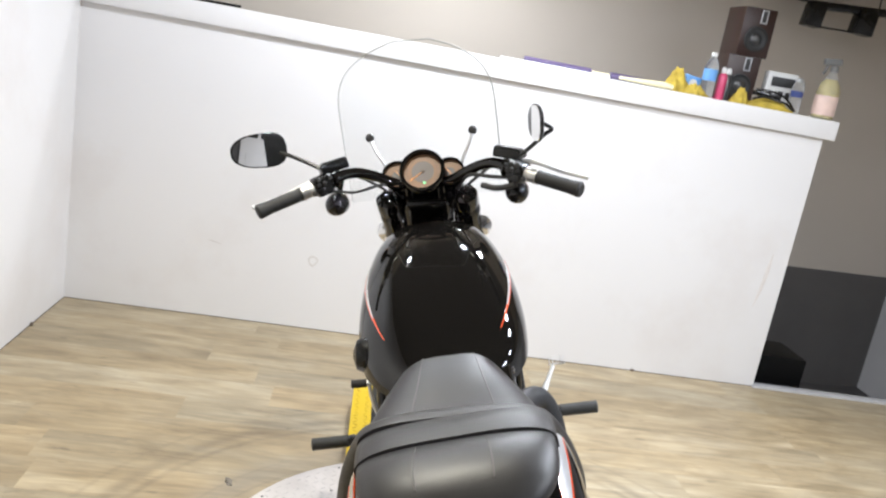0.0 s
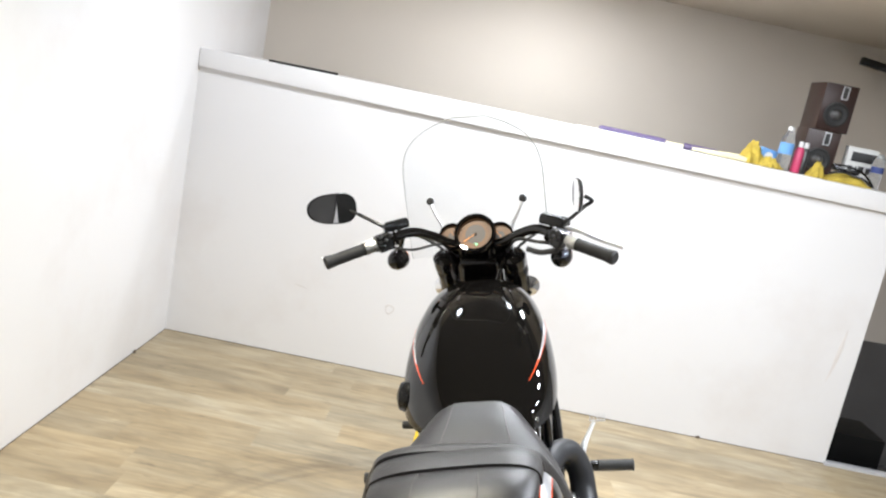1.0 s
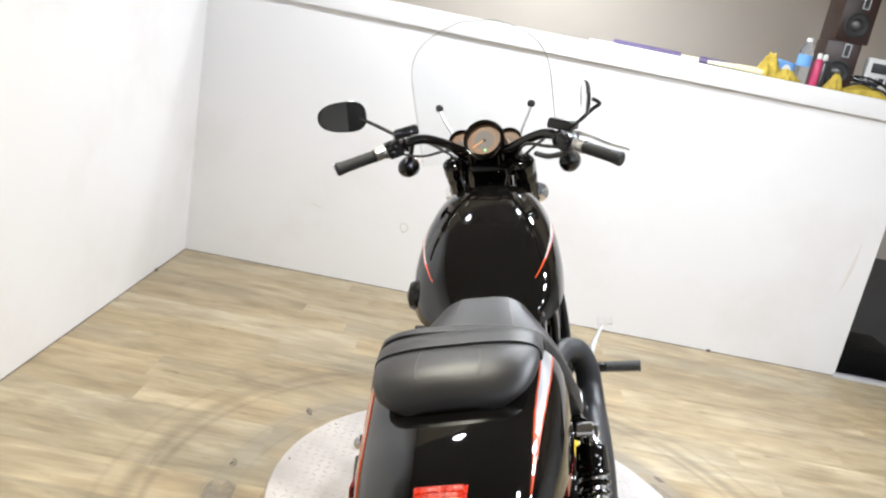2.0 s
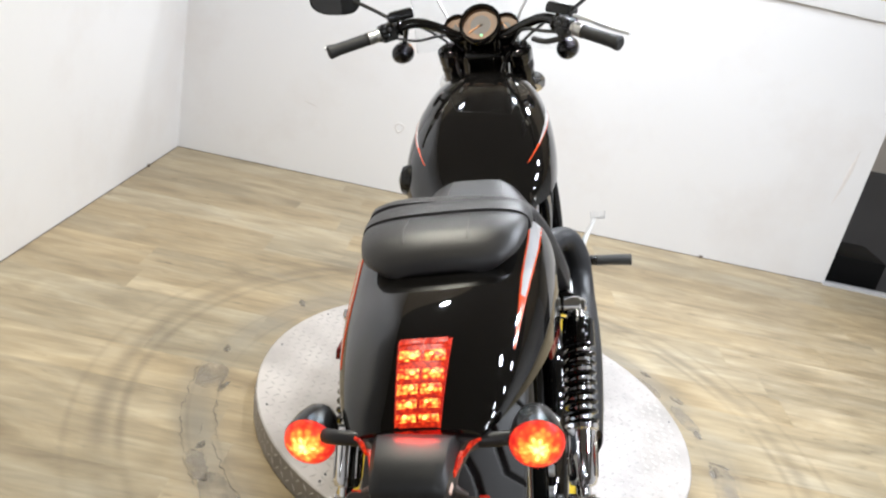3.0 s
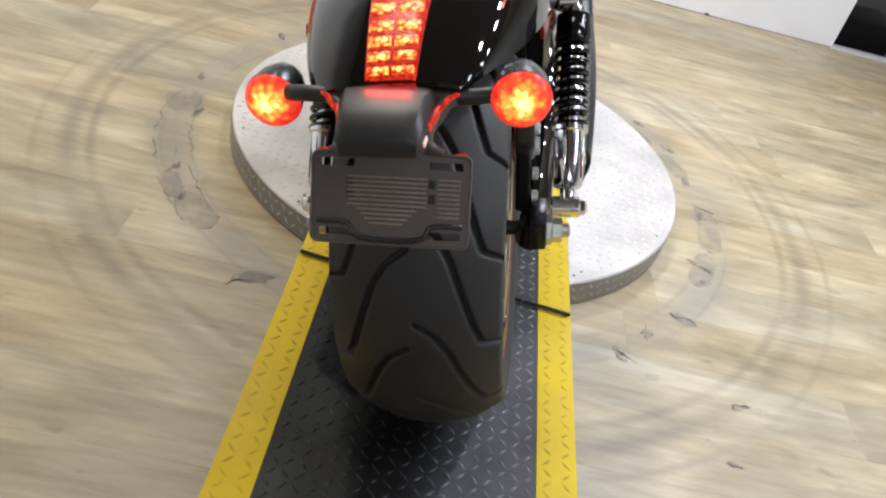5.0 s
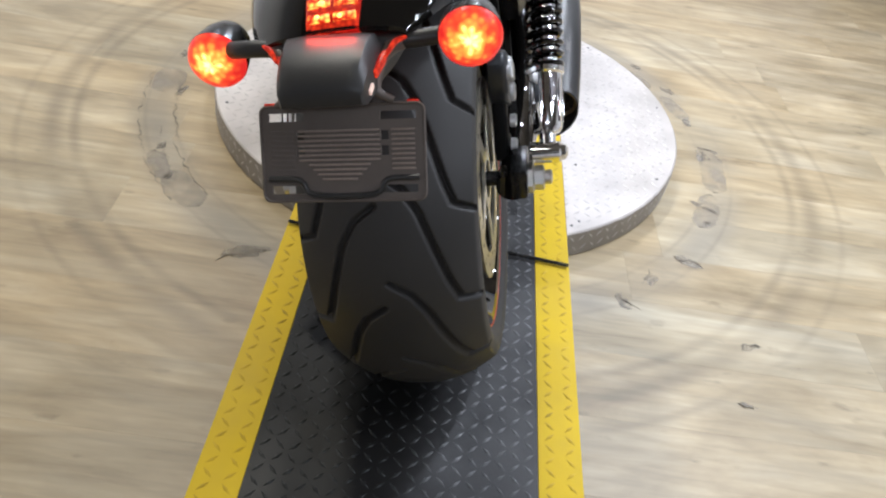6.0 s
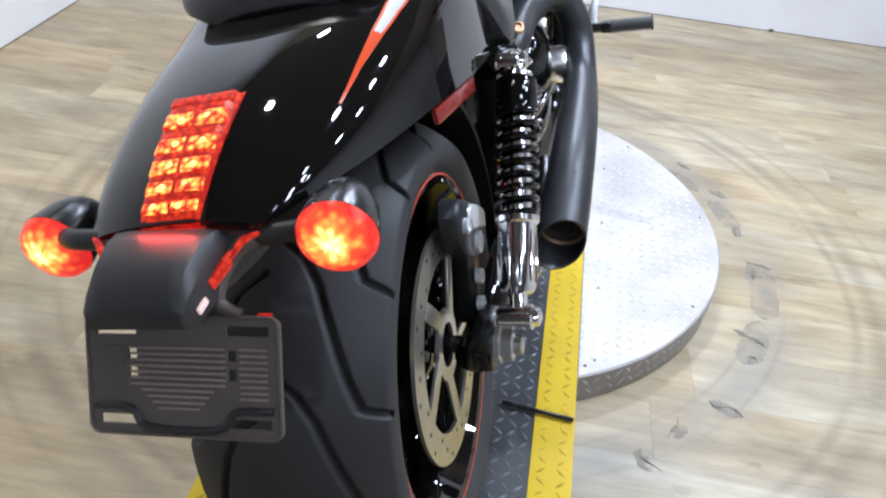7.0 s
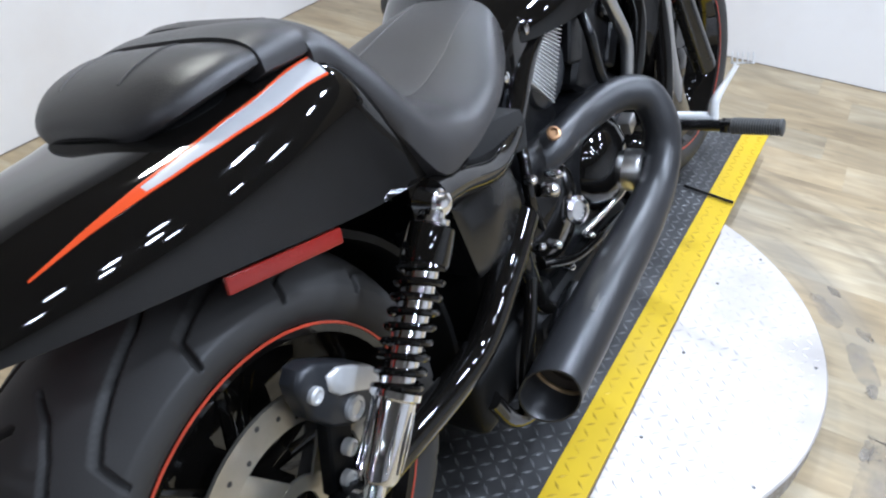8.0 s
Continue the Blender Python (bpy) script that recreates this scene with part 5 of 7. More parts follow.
for y0, z0, r0, n0 in ((0.60, 0.515, 0.009, 0.02), (0.655, 0.47, 0.013, 0.03), (0.672, 0.492, 0.009, 0.03), (0.60, 0.39, 0.008, 0.02), (0.66, 0.36, 0.009, 0.02), (0.80, 0.30, 0.009, 0.02), (0.70, 0.29, 0.008, 0.02)):
    bm = bmesh.new()
    lathe(bm, (0.158, y0, z0), (1, 0, 0), [(r0, 0), (r0, n0 * 0.7), (r0 * 0.7, n0 * 0.9), (r0 * 0.3, n0)], 14)
    part("bolt", bm, CHROME, engine)
# hoses and pipes about the cylinders
for pts, r0, mat, note in (([(0.15, 0.80, 0.30), (0.175, 0.86, 0.325), (0.19, 0.93, 0.34), (0.185, 0.99, 0.36)], 0.007, CHROME, "bright oil line"), ([(0.13, 0.985, 0.78), (0.155, 1.03, 0.67), (0.165, 1.06, 0.60), (0.165, 1.05, 0.52)], 0.013, STEEL, "grey metal pipe"),
                           ([(0.10, 0.64, 0.58), (0.14, 0.63, 0.55), (0.155, 0.61, 0.48), (0.15, 0.64, 0.40)], 0.010, GLOSS_BLACK, "black hose"), ([(0.13, 0.92, 0.72), (0.16, 0.90, 0.66), (0.165, 0.92, 0.58), (0.16, 0.98, 0.52)], 0.010, SATIN_BLACK, "black hose"),
                           ([(0.10, 1.13, 0.74), (0.158, 1.14, 0.66), (0.165, 1.12, 0.56), (0.15, 1.10, 0.46)], 0.016, GLOSS_BLACK, "thick black coolant hose"), ([(0.155, 0.62, 0.34), (0.172, 0.72, 0.30), (0.178, 0.86, 0.285), (0.17, 1.0, 0.27)], 0.009, GLOSS_BLACK, "glossy black pipe")):
    bm = bmesh.new()
    tube(bm, pts, r0, 12)
    part("hose", bm, mat, engine, note)
for y0, z0, sx, sy, sz, rx in ((0.90, 0.66, 0.27, 0.06, 0.10, -14), (0.76, 0.62, 0.26, 0.05, 0.07, 30), (1.09, 0.60, 0.26, 0.05, 0.12, -30), (0.62, 0.42, 0.28, 0.06, 0.13, 8), (1.0, 0.46, 0.30, 0.12, 0.05, 0), (0.72, 0.33, 0.31, 0.10, 0.06, -6)):
    bm = bmesh.new()
    box(bm, (0, y0, z0), (sx, sy, sz), turn(rx), 0.012, 3)
    part("casting", bm, ENGINE, engine)
for k in range(8):
    a = 2 * math.pi * k / 8 + 0.2
    bm = bmesh.new()
    lathe(bm, (0.138, 0.915 + 0.116 * math.cos(a), 0.402 + 0.116 * math.sin(a)), (1, 0, 0), [(0.008, 0), (0.008, 0.008), (0.005, 0.01)], 10)
    part("bolt", bm, CHROME, engine)
bm = bmesh.new()
loft(bm, [[V(0.148 + 0.030 * k * math.cos(2 * math.pi * i / 20), y, z + 0.055 * k * math.sin(2 * math.pi * i / 20)) for i in range(20)] for y, z, k in ((0.79, 0.765, 0.3), (0.80, 0.767, 0.65), (0.83, 0.772, 0.9), (0.88, 0.780, 0.95), (0.93, 0.785, 0.8), (0.96, 0.79, 0.45))])
part("intake_scoop", bm, GLOSS_BLACK, bike, "rounded glossy black intake cover under the tank")
bm = bmesh.new()
box(bm, (0.03, 0.50, 0.235), (0.27, 0.30, 0.13), turn(4), 0.03, 4)
part("collector_box", bm, MATTE_BLACK, bike, "matte black exhaust collector")
bm = bmesh.new()
box(bm, (0.0, 0.52, 0.40), (0.30, 0.16, 0.26), turn(-8), 0.03, 3)
part("swingarm_pivot", bm, MATTE_BLACK, bike)
bm = bmesh.new()
box(bm, (0.03, 0.76, 0.205), (0.30, 0.44, 0.17), turn(3), 0.03, 3)
part("oil_pan", bm, MATTE_BLACK, bike, "matte black sump under the engine")
bm = bmesh.new()
tube(bm, [(0.195, 0.66, 0.275), (0.197, 0.60, 0.262), (0.196, 0.55, 0.247)], [0.017, 0.017, 0.013], 14, 3)
part("brake_cylinder", bm, SATIN_BLACK, bike, "small black brake cylinder")
for pts, r0 in (([(0.175, 0.80, 0.20), (0.18, 0.66, 0.14), (0.178, 0.52, 0.125), (0.17, 0.43, 0.15), (0.165, 0.38, 0.23)], 0.016), ([(0.165, 0.56, 0.40), (0.178, 0.52, 0.32), (0.18, 0.47, 0.22), (0.178, 0.45, 0.14)], 0.012)):
    bm = bmesh.new()
    tube(bm, pts, r0, 14)
    part("lower_rail", bm, GLOSS_BLACK, bike, "glossy black lower frame rail")
bm = bmesh.new()
box(bm, (0, 1.27, 0.55), (0.30, 0.09, 0.40), turn(-12), 0.02, 3)
for s in (1, -1):
    loft(bm, [[V(s * x, y + dy, z) for x, dy in ((0.11, -0.05), (0.165, -0.045), (0.182, -0.02), (0.186, 0.03), (0.18, 0.09), (0.165, 0.13), (0.11, 0.14))] for y, z in ((1.34, 0.28), (1.28, 0.38), (1.23, 0.52), (1.20, 0.66), (1.19, 0.78))])
part("radiator_shroud", bm, GLOSS_BLACK, bike, "glossy black radiator shroud")
for s in (1, -1):
    bm = bmesh.new()
    loft(bm, [[V(s * x, y, z) for y, z in ((0.36, 0.585), (0.44, 0.595), (0.53, 0.575), (0.55, 0.51), (0.49, 0.44), (0.40, 0.45))] for x in (0.10, 0.172)] + [[V(s * 0.184, y, z) for y, z in ((0.385, 0.57), (0.45, 0.578), (0.515, 0.56), (0.53, 0.51), (0.48, 0.46), (0.42, 0.47))]])
    part("side_panel", bm, SATIN_BLACK, bike, "dark side panel")
    bm = bmesh.new()
    loft(bm, [[V(s * x, 0.435 + 0.0047 * k, z - 0.0008 * k) for x, z in ((0.10, 0.668), (0.160 + 0.005 * (k % 2), 0.664), (0.166 + 0.005 * (k % 2), 0.645), (0.164 + 0.005 * (k % 2), 0.60), (0.10, 0.59))] for k in range(36)])
    part("air_duct", bm, RUBBER, bike, "ribbed rubber duct")
bm = bmesh.new()
lathe(bm, (-0.128, 0.82, 0.75), (-1, 0, 0.1), [(0.030, 0), (0.042, 0.02), (0.044, 0.055), (0.034, 0.078), (0.010, 0.086)], 24)
part("horn_cover", bm, SATIN_BLACK, bike)
bm = bmesh.new()
tube(bm, [(0.09, 0.69, 0.47), (0.142, 0.735, 0.508), (0.152, 0.85, 0.522), (0.182, 0.945, 0.530), (0.220, 0.992, 0.515), (0.246, 1.000, 0.462), (0.254, 0.985, 0.405), (0.257, 0.935, 0.358), (0.259, 0.86, 0.330), (0.257, 0.765, 0.307), (0.252, 0.66, 0.281), (0.245, 0.555, 0.248), (0.240, 0.49, 0.226)],
     [0.030, 0.032, 0.033, 0.033, 0.034, 0.035, 0.036, 0.0375, 0.040, 0.044, 0.047, 0.049, 0.049], 28, 8, False)
exhaust = part("exhaust", bm, CERAMIC, bike, "matte charcoal exhaust pipe and slash-cut muffler", 60)
bm = bmesh.new()
ax = V(-0.075, -1.0, -0.335).normalized()
c0 = V(0.240, 0.49, 0.226)
q = frame_of(ax)
rings = []
for r, off in ((0.049, 0), (0.049, 1), (0.0462, 1), (0.0462, 0), (0.045, -0.15)):
    ring = []
    for k in range(30):
        p = q @ V(r * math.cos(2 * math.pi * k / 30), r * math.sin(2 * math.pi * k / 30), 0)
        length = 0.052 - 0.45 * p.z - 0.40 * p.x
        ring.append(c0 + p + ax * (length * off if off > 0 else off))
    rings.append(ring)
loft(bm, rings, True, False)
part("slash_tip", bm, CERAMIC, exhaust, "slash-cut muffler tip", 60)
bm = bmesh.new()
lathe(bm, c0 + ax * 0.01, ax, [(0.045, -0.06), (0.045, 0.0), (0.030, -0.01), (0.026, -0.05)], 26)
part("muffler_core", bm, SOOT, exhaust)
bm = bmesh.new()
lathe(bm, c0 + ax * 0.012, ax, [(0.0455, 0), (0.0455, 0.006), (0.040, 0.008), (0.038, 0.004), (0.040, 0), (0.0455, 0)], 28, False)
part("inner_ring", bm, RING_TAN, exhaust, "heat-tanned ring inside the muffler")
bm = bmesh.new()
lathe(bm, (0.158, 0.716, 0.545), (0.41, -0.6, 0.68), [(0.012, 0), (0.012, 0.010), (0.008, 0.011), (0.008, 0.006), (0.002, 0.006)], 18)
part("clamp_bolt", bm, BRASS, exhaust)
bm = bmesh.new()
box(bm, V(0.2485, 0.60, 0.262) + V(0.40, -0.29, 0.87).normalized() * 0.0478, (0.011, 0.038, 0.0016), Matrix.Rotation(0.05, 3, "Z") @ turn(16, 25), 0.0005)
part("badge", bm, BADGE, exhaust, "small worn emblem")

# ---- foot controls ----
for s, py, pz, pin in ((1, 1.258, 0.345, -0.012), (-1, 1.258, 0.318, -0.012)):
    bm = bmesh.new()
    rod(bm, (s * 0.17, py, pz - 0.003), (s * (0.33 + pin), py, pz), 0.013, None, 14)
    box(bm, (s * (0.318 + pin), py, pz), (0.026, 0.026, 0.028), None, 0.005)
    mount = part("foot_peg", bm, SATIN_BLACK, bike, "ribbed rubber foot peg")
    bm = bmesh.new()
    prof = [(0.014, 0.0)]
    for k in range(18):
        prof += [(0.0185, 0.003 + 0.0055 * k), (0.0185, 0.0056 + 0.0055 * k), (0.0142, 0.0062 + 0.0055 * k), (0.0142, 0.0080 + 0.0055 * k)]
    prof += [(0.019, 0.103), (0.019, 0.108), (0.015, 0.110)]
    lathe(bm, (s * (0.328 + pin), py, pz), (s, 0, 0), prof, 20)
    part("rubber", bm, PEG_RUBBER, mount, "ribbed dark grey rubber")
bm = bmesh.new()
rod(bm, (0.19, 1.285, 0.350), (0.275, 1.285, 0.352), 0.013, None, 14)
tube(bm, [(0.270, 1.285, 0.348), (0.274, 1.287, 0.39), (0.292, 1.305, 0.425), (0.313, 1.322, 0.462)], [0.012, 0.011, 0.007, 0.006], 12)
pedal = part("brake_pedal", bm, PEDAL, bike, "bright aluminium brake pedal")
bm = bmesh.new()
for k in range(5):
    box(bm, (0.302 + 0.011 * k, 1.326, 0.476), (0.0025, 0.006, 0.026), turn(-15), 0.0005)
box(bm, (0.324, 1.328, 0.464), (0.050, 0.005, 0.004), turn(-15), 0.0008)
part("pedal_pad", bm, FIN_SILVER, pedal)
bm = bmesh.new()
tube(bm, [(-0.20, 1.24, 0.36), (-0.225, 1.245, 0.42), (-0.235, 1.245, 0.50)], 0.006, 10)
rod(bm, (-0.235, 1.245, 0.50), (-0.245, 1.245, 0.502), 0.008, None, 12)
shifter = part("shift_lever", bm, FIN_SILVER, bike, "thin metal shift lever")
bm = bmesh.new()
rod(bm, (-0.24, 1.245, 0.501), (-0.285, 1.243, 0.503), 0.012, None, 16, 0.002)
part("shift_rubber", bm, RUBBER, shifter)
bm = bmesh.new()
tube(bm, [(-0.15, 0.62, 0.28), (-0.19, 0.56, 0.15), (-0.205, 0.53, 0.06)], 0.012, 12)
box(bm, (-0.205, 0.53, 0.052), (0.035, 0.05, 0.012), turn(0, 15), 0.003)
part("side_stand", bm, SATIN_BLACK, bike, "black side stand, down")
bm = bmesh.new()
box(bm, (-0.155, 0.34, 0.36), (0.03, 0.52, 0.10), turn(3), 0.012, 3)
part("belt_guard", bm, SATIN_BLACK, bike)

# ---- front end (turned a little to the right) ----
FRONT = STEER @ Matrix.Translation((0, 1.70, 0.325))
wheel("front_wheel", None, 0.325, 0.06, 0.235, FRONT, False, "black front wheel with an orange rim line")
bm = bmesh.new()
for s in (1, -1):
    tube(bm, [(s * 0.105, 1.29, 1.005), (s * 0.105, 1.52, 0.62), (s * 0.105, 1.70, 0.325)], [0.025, 0.025, 0.030], 18, 4)
part("front_fork", steered(bm), SATIN_BLACK, bike, "black front fork")
bm = bmesh.new()
for z, y in ((1.0, 1.285), (0.83, 1.395)):
    box(bm, (0, y, z), (0.23, 0.07, 0.032), turn(32), 0.012, 3)
    for s in (1, -1):
        lathe(bm, (s * 0.105, y - 0.008, z - 0.02), (0, -0.53, 0.85), [(0.034, 0), (0.036, 0.004), (0.036, 0.04), (0.030, 0.046), (0.018, 0.052)], 22)
part("triple_clamp", steered(bm), GLOSS_BLACK, bike)
bm = bmesh.new()
box(bm, (0, 1.30, 0.955), (0.135, 0.085, 0.16), turn(28), 0.03, 4)
part("head_shroud", steered(bm), GLOSS_BLACK, bike, "black shroud round the steering head")
for s in (1, -1):
    bm = bmesh.new()
    lathe(bm, (s * 0.107, 1.275, 1.012), (0, 0.51, -0.86), [(0.020, -0.012), (0.027, -0.010), (0.033, 0.0), (0.034, 0.05), (0.0355, 0.055), (0.0355, 0.062), (0.034, 0.067), (0.034, 0.15), (0.030, 0.156)], 28)
    cover = part("fork_cover", steered(bm), GLOSS_BLACK, bike, "glossy black cover round the fork leg")
    bm = bmesh.new()
    lathe(bm, V(s * 0.107, 1.275, 1.012) - V(0, 0.51, -0.86) * 0.011, (0, -0.51, 0.86), [(0.013, 0), (0.013, 0.008), (0.010, 0.010), (0.006, 0.007)], 6)
    part("fork_cap", steered(bm), CHROME, cover, "chrome fork cap")
    bm = bmesh.new()
    rod(bm, (s * 0.045, 1.252, 1.0), (s * 0.045, 1.236, 1.056), 0.014, None, 18, 0.003)
    part("riser", steered(bm), GLOSS_BLACK, bike)
    bm = bmesh.new()
    tube(bm, [(s * 0.085, 1.26, 1.03), (s * 0.072, 1.21, 0.985), (s * 0.058, 1.205, 0.93), (s * 0.062, 1.23, 0.86)], 0.0065, 10)
    part("hose", steered(bm), GLOSS_BLACK, bike)
bm = bmesh.new()
rings = []
for i in range(22):
    a = radians(20 + 130 * i / 21)
    rings.append([FRONT @ V(x, -0.352 * math.cos(a) * k, 0.352 * math.sin(a) * k) for x, k in ((-0.068, 0.965), (-0.062, 0.992), (0, 1.01), (0.062, 0.992), (0.068, 0.965), (0.06, 0.98), (0, 0.995), (-0.06, 0.98))])
loft(bm, rings)
part("front_fender", bm, GLOSS_BLACK, bike)
bm = bmesh.new()
lathe(bm, (0, 1.38, 0.93), (0, 1, -0.1), [(0.02, 0), (0.07, 0.02), (0.09, 0.07), (0.094, 0.13), (0.085, 0.15), (0.02, 0.152)], 28)
part("headlight", steered(bm), GLOSS_BLACK, bike)
bm = bmesh.new()
bar = [(0, 1.235, 1.055), (0.07, 1.235, 1.058), (0.13, 1.225, 1.085), (0.185, 1.20, 1.102), (0.24, 1.155, 1.092), (0.31, 1.10, 1.070), (0.40, 1.045, 1.046)]
tube(bm, [(-x, y, z) for x, y, z in bar[:0:-1]] + bar, 0.0145, 16)
part("handlebar", steered(bm), GLOSS_BLACK, bike, "glossy black handlebar")
for s in (1, -1):
    g0, g1 = V(s * 0.292, 1.112, 1.075), V(s * 0.402, 1.042, 1.045)
    ax = (g1 - g0).normalized()
    n = (g1 - g0).length
    bm = bmesh.new()
    prof = [(0.015, 0.012), (0.0182, 0.014), (0.0182, 0.020), (0.0168, 0.022)]
    for k in range(3):
        prof += [(0.0176, 0.030 + 0.026 * k), (0.0178, 0.043 + 0.026 * k), (0.0172, 0.048 + 0.026 * k)]
    prof += [(0.0192, n - 0.010), (0.0200, n - 0.006), (0.0200, n), (0.015, n + 0.004)]
    lathe(bm, g0, ax, prof, 22)
    grip = part("hand_grip", steered(bm), GRIP, bike, "smooth black rubber grip with a metal collar")
    bm = bmesh.new()
    lathe(bm, g0 - ax * 0.020, ax, [(0.016, 0), (0.0195, 0.002), (0.0195, 0.010), (0.018, 0.012), (0.018, 0.024), (0.0195, 0.026), (0.0195, 0.034), (0.016, 0.036)], 22)
    part("collar", steered(bm), STEEL, grip, "brushed metal collar")
    bm = bmesh.new()
    q = frame_of(ax)
    box(bm, g0 - ax * 0.045, (0.046, 0.050, 0.048), q, 0.010, 3)
    box(bm, g0 - ax * 0.045 + V(s * -0.004, -0.025, -0.012), (0.022, 0.020, 0.022), q, 0.004)
    sw = part("switch_housing", steered(bm), SATIN_BLACK, bike)
    for dz in (-0.012, 0.002, 0.014):
        bm = bmesh.new()
        box(bm, g0 - ax * 0.045 + V(0, -0.029, dz + 0.004), (0.014, 0.008, 0.009), q, 0.002)
        part("button", steered(bm), PLASTIC, sw)
    for dd, rr in ((0.074, 0.0205), (0.086, 0.022)):
        bm = bmesh.new()
        lathe(bm, g0 - ax * dd, ax, [(0.016, 0), (rr, 0.001), (rr, 0.008), (0.016, 0.009)], 18)
        part("clamp_ring", steered(bm), GLOSS_BLACK, sw)
    for dx, dy, dz, r0 in ((0.0, -0.026, 0.020, 0.006), (-0.016, -0.026, 0.010, 0.005), (0.012, -0.030, -0.016, 0.007), (-0.03, -0.018, 0.022, 0.005)):
        bm = bmesh.new()
        lathe(bm, g0 - ax * 0.045 + V(s * dx, dy, dz), (0, -1, 0.3), [(r0, 0), (r0, 0.007), (r0 * 0.6, 0.009)], 12)
        part("switch_knob", steered(bm), PLASTIC, sw)
    bm = bmesh.new()
    box(bm, (s * 0.236, 1.205, 1.123), (0.078, 0.052, 0.028), turn(-8, s * 10, s * -24), 0.007, 3)
    res = part("fluid_reservoir", steered(bm), SATIN_BLACK, bike)
    bm = bmesh.new()
    box(bm, (s * 0.236, 1.204, 1.1385), (0.064, 0.040, 0.004), turn(-8, s * 10, s * -24), 0.002)
    part("reservoir_lid", steered(bm), PLASTIC, res)
    bm = bmesh.new()
    up = 0.016 if s > 0 else 0.0
    tube(bm, [(s * 0.245, 1.20, 1.095 + up * 0.4), (s * 0.30, 1.175, 1.085 + up), (s * 0.36, 1.125, 1.065 + up), (s * 0.428, 1.075, 1.050 + up)], [0.009, 0.008, 0.006, 0.006], 10)
    part("lever", steered(bm), PEDAL, bike, "polished hand lever")
    # front signals under the bars
    c = V(s * 0.248, 1.235, 1.012)
    bm = bmesh.new()
    lathe(bm, c + V(0, -0.034, 0), (0, 1, 0), [(0.004, 0), (0.016, 0.003), (0.026, 0.014), (0.031, 0.032), (0.033, 0.055), (0.03, 0.06)], 24)
    rod(bm, c + V(-s * 0.01, 0.0, 0.025), (s * 0.215, 1.19, 1.085), 0.008, None, 10)
    fs = part("front_signal", steered(bm), GLOSS_BLACK, bike, "black bullet turn signal")
    bm = bmesh.new()
    lathe(bm, c + V(0, 0.0265, 0), (0, 1, 0), [(0.031, 0), (0.030, 0.008), (0.02, 0.016), (0.004, 0.019)], 24)
    part("lens", steered(bm), AMBER, fs, "amber lens")
# cables
for pts, r in (([(-0.26, 1.16, 1.07), (-0.18, 1.17, 1.055), (-0.10, 1.22, 1.06), (-0.06, 1.28, 1.0)], 0.004), ([(0.255, 1.15, 1.065), (0.19, 1.17, 1.07), (0.12, 1.21, 1.07), (0.07, 1.28, 1.0)], 0.005),
               ([(0.25, 1.12, 1.055), (0.20, 1.14, 1.045), (0.16, 1.17, 1.05)], 0.008), ([(-0.23, 1.2, 1.11), (-0.16, 1.26, 1.07), (-0.09, 1.3, 1.0), (-0.08, 1.3, 0.9)], 0.0045), ([(0.23, 1.2, 1.11), (0.16, 1.26, 1.07), (0.09, 1.3, 1.0), (0.08, 1.3, 0.9)], 0.0045)):
    bm = bmesh.new()
    tube(bm, pts, r, 10)
    part("cable", steered(bm), RUBBER, bike)


def mirror_head(c, facing, width, height, stem, inner, deep=1.0):
    """An oval mirror: a dished black back, a rim and the glass, facing a direction."""
    f = Vector(facing).normalized()
    side = f.cross(V(0, 0, 1)).normalized()
    up = side.cross(f)
    outline = lambda k, sc, d: Vector(c) + f * d + side * (width / 2 * sc * math.copysign(abs(math.cos(k)) ** 0.75, math.cos(k))) + up * (height / 2 * sc * math.copysign(abs(math.sin(k)) ** 0.8, math.sin(k)) * (1 - 0.16 * math.cos(k)))
    ks = [2 * math.pi * i / 36 for i in range(36)]
    bm = bmesh.new()
    loft(bm, [[outline(k, sc, d * deep) for k in ks] for sc, d in ((0.25, -0.028), (0.6, -0.025), (0.86, -0.016), (0.98, -0.004), (1.0, 0.001), (0.96, 0.004), (0.7, 0.0042))])
    tube(bm, stem, 0.0055, 10)
    ob = part("mirror", steered(bm), SATIN_BLACK, bike, "black oval mirror on a thin stem")
    bm = bmesh.new()
    trim = lambda p: p + side * (max(0, -0.22 * width / 2 - inner * (p - Vector(c)).dot(side)) * inner)
    loft(bm, [[trim(outline(k, sc, d)) for k in ks] for sc, d in ((0.93, 0.003), (0.92, 0.0055))])
    part("mirror_glass", steered(bm), MIRROR, ob, "mirror glass")


mirror_head((-0.432, 1.20, 1.180), (0.30, -0.95, 0.10), 0.150, 0.092, [(-0.262, 1.185, 1.12), (-0.32, 1.195, 1.148), (-0.375, 1.205, 1.172)], 1)
mirror_head((0.305, 1.135, 1.205), (-0.965, -0.22, 0.05), 0.150, 0.092, [(0.262, 1.165, 1.12), (0.29, 1.165, 1.14), (0.325, 1.15, 1.17), (0.345, 1.14, 1.185), (0.325, 1.135, 1.20)], -1, 0.4)

# gauges
GQ = turn(58, 0, 0)
GC = V(0, 1.225, 1.088)
GROW = Matrix.Translation(GC) @ Matrix.Scale(1.08, 4) @ Matrix.Translation(-GC)


def gauged(bm):
    bm.transform(GROW)
    return steered(bm)


FACE = (GQ @ V(0, 0, 1)).normalized()
bm = bmesh.new()
lathe(bm, GC - FACE * 0.05, FACE, [(0.035, 0), (0.048, 0.012), (0.056, 0.040), (0.058, 0.058), (0.055, 0.064), (0.0475, 0.063), (0.0465, 0.050)], 40, False)
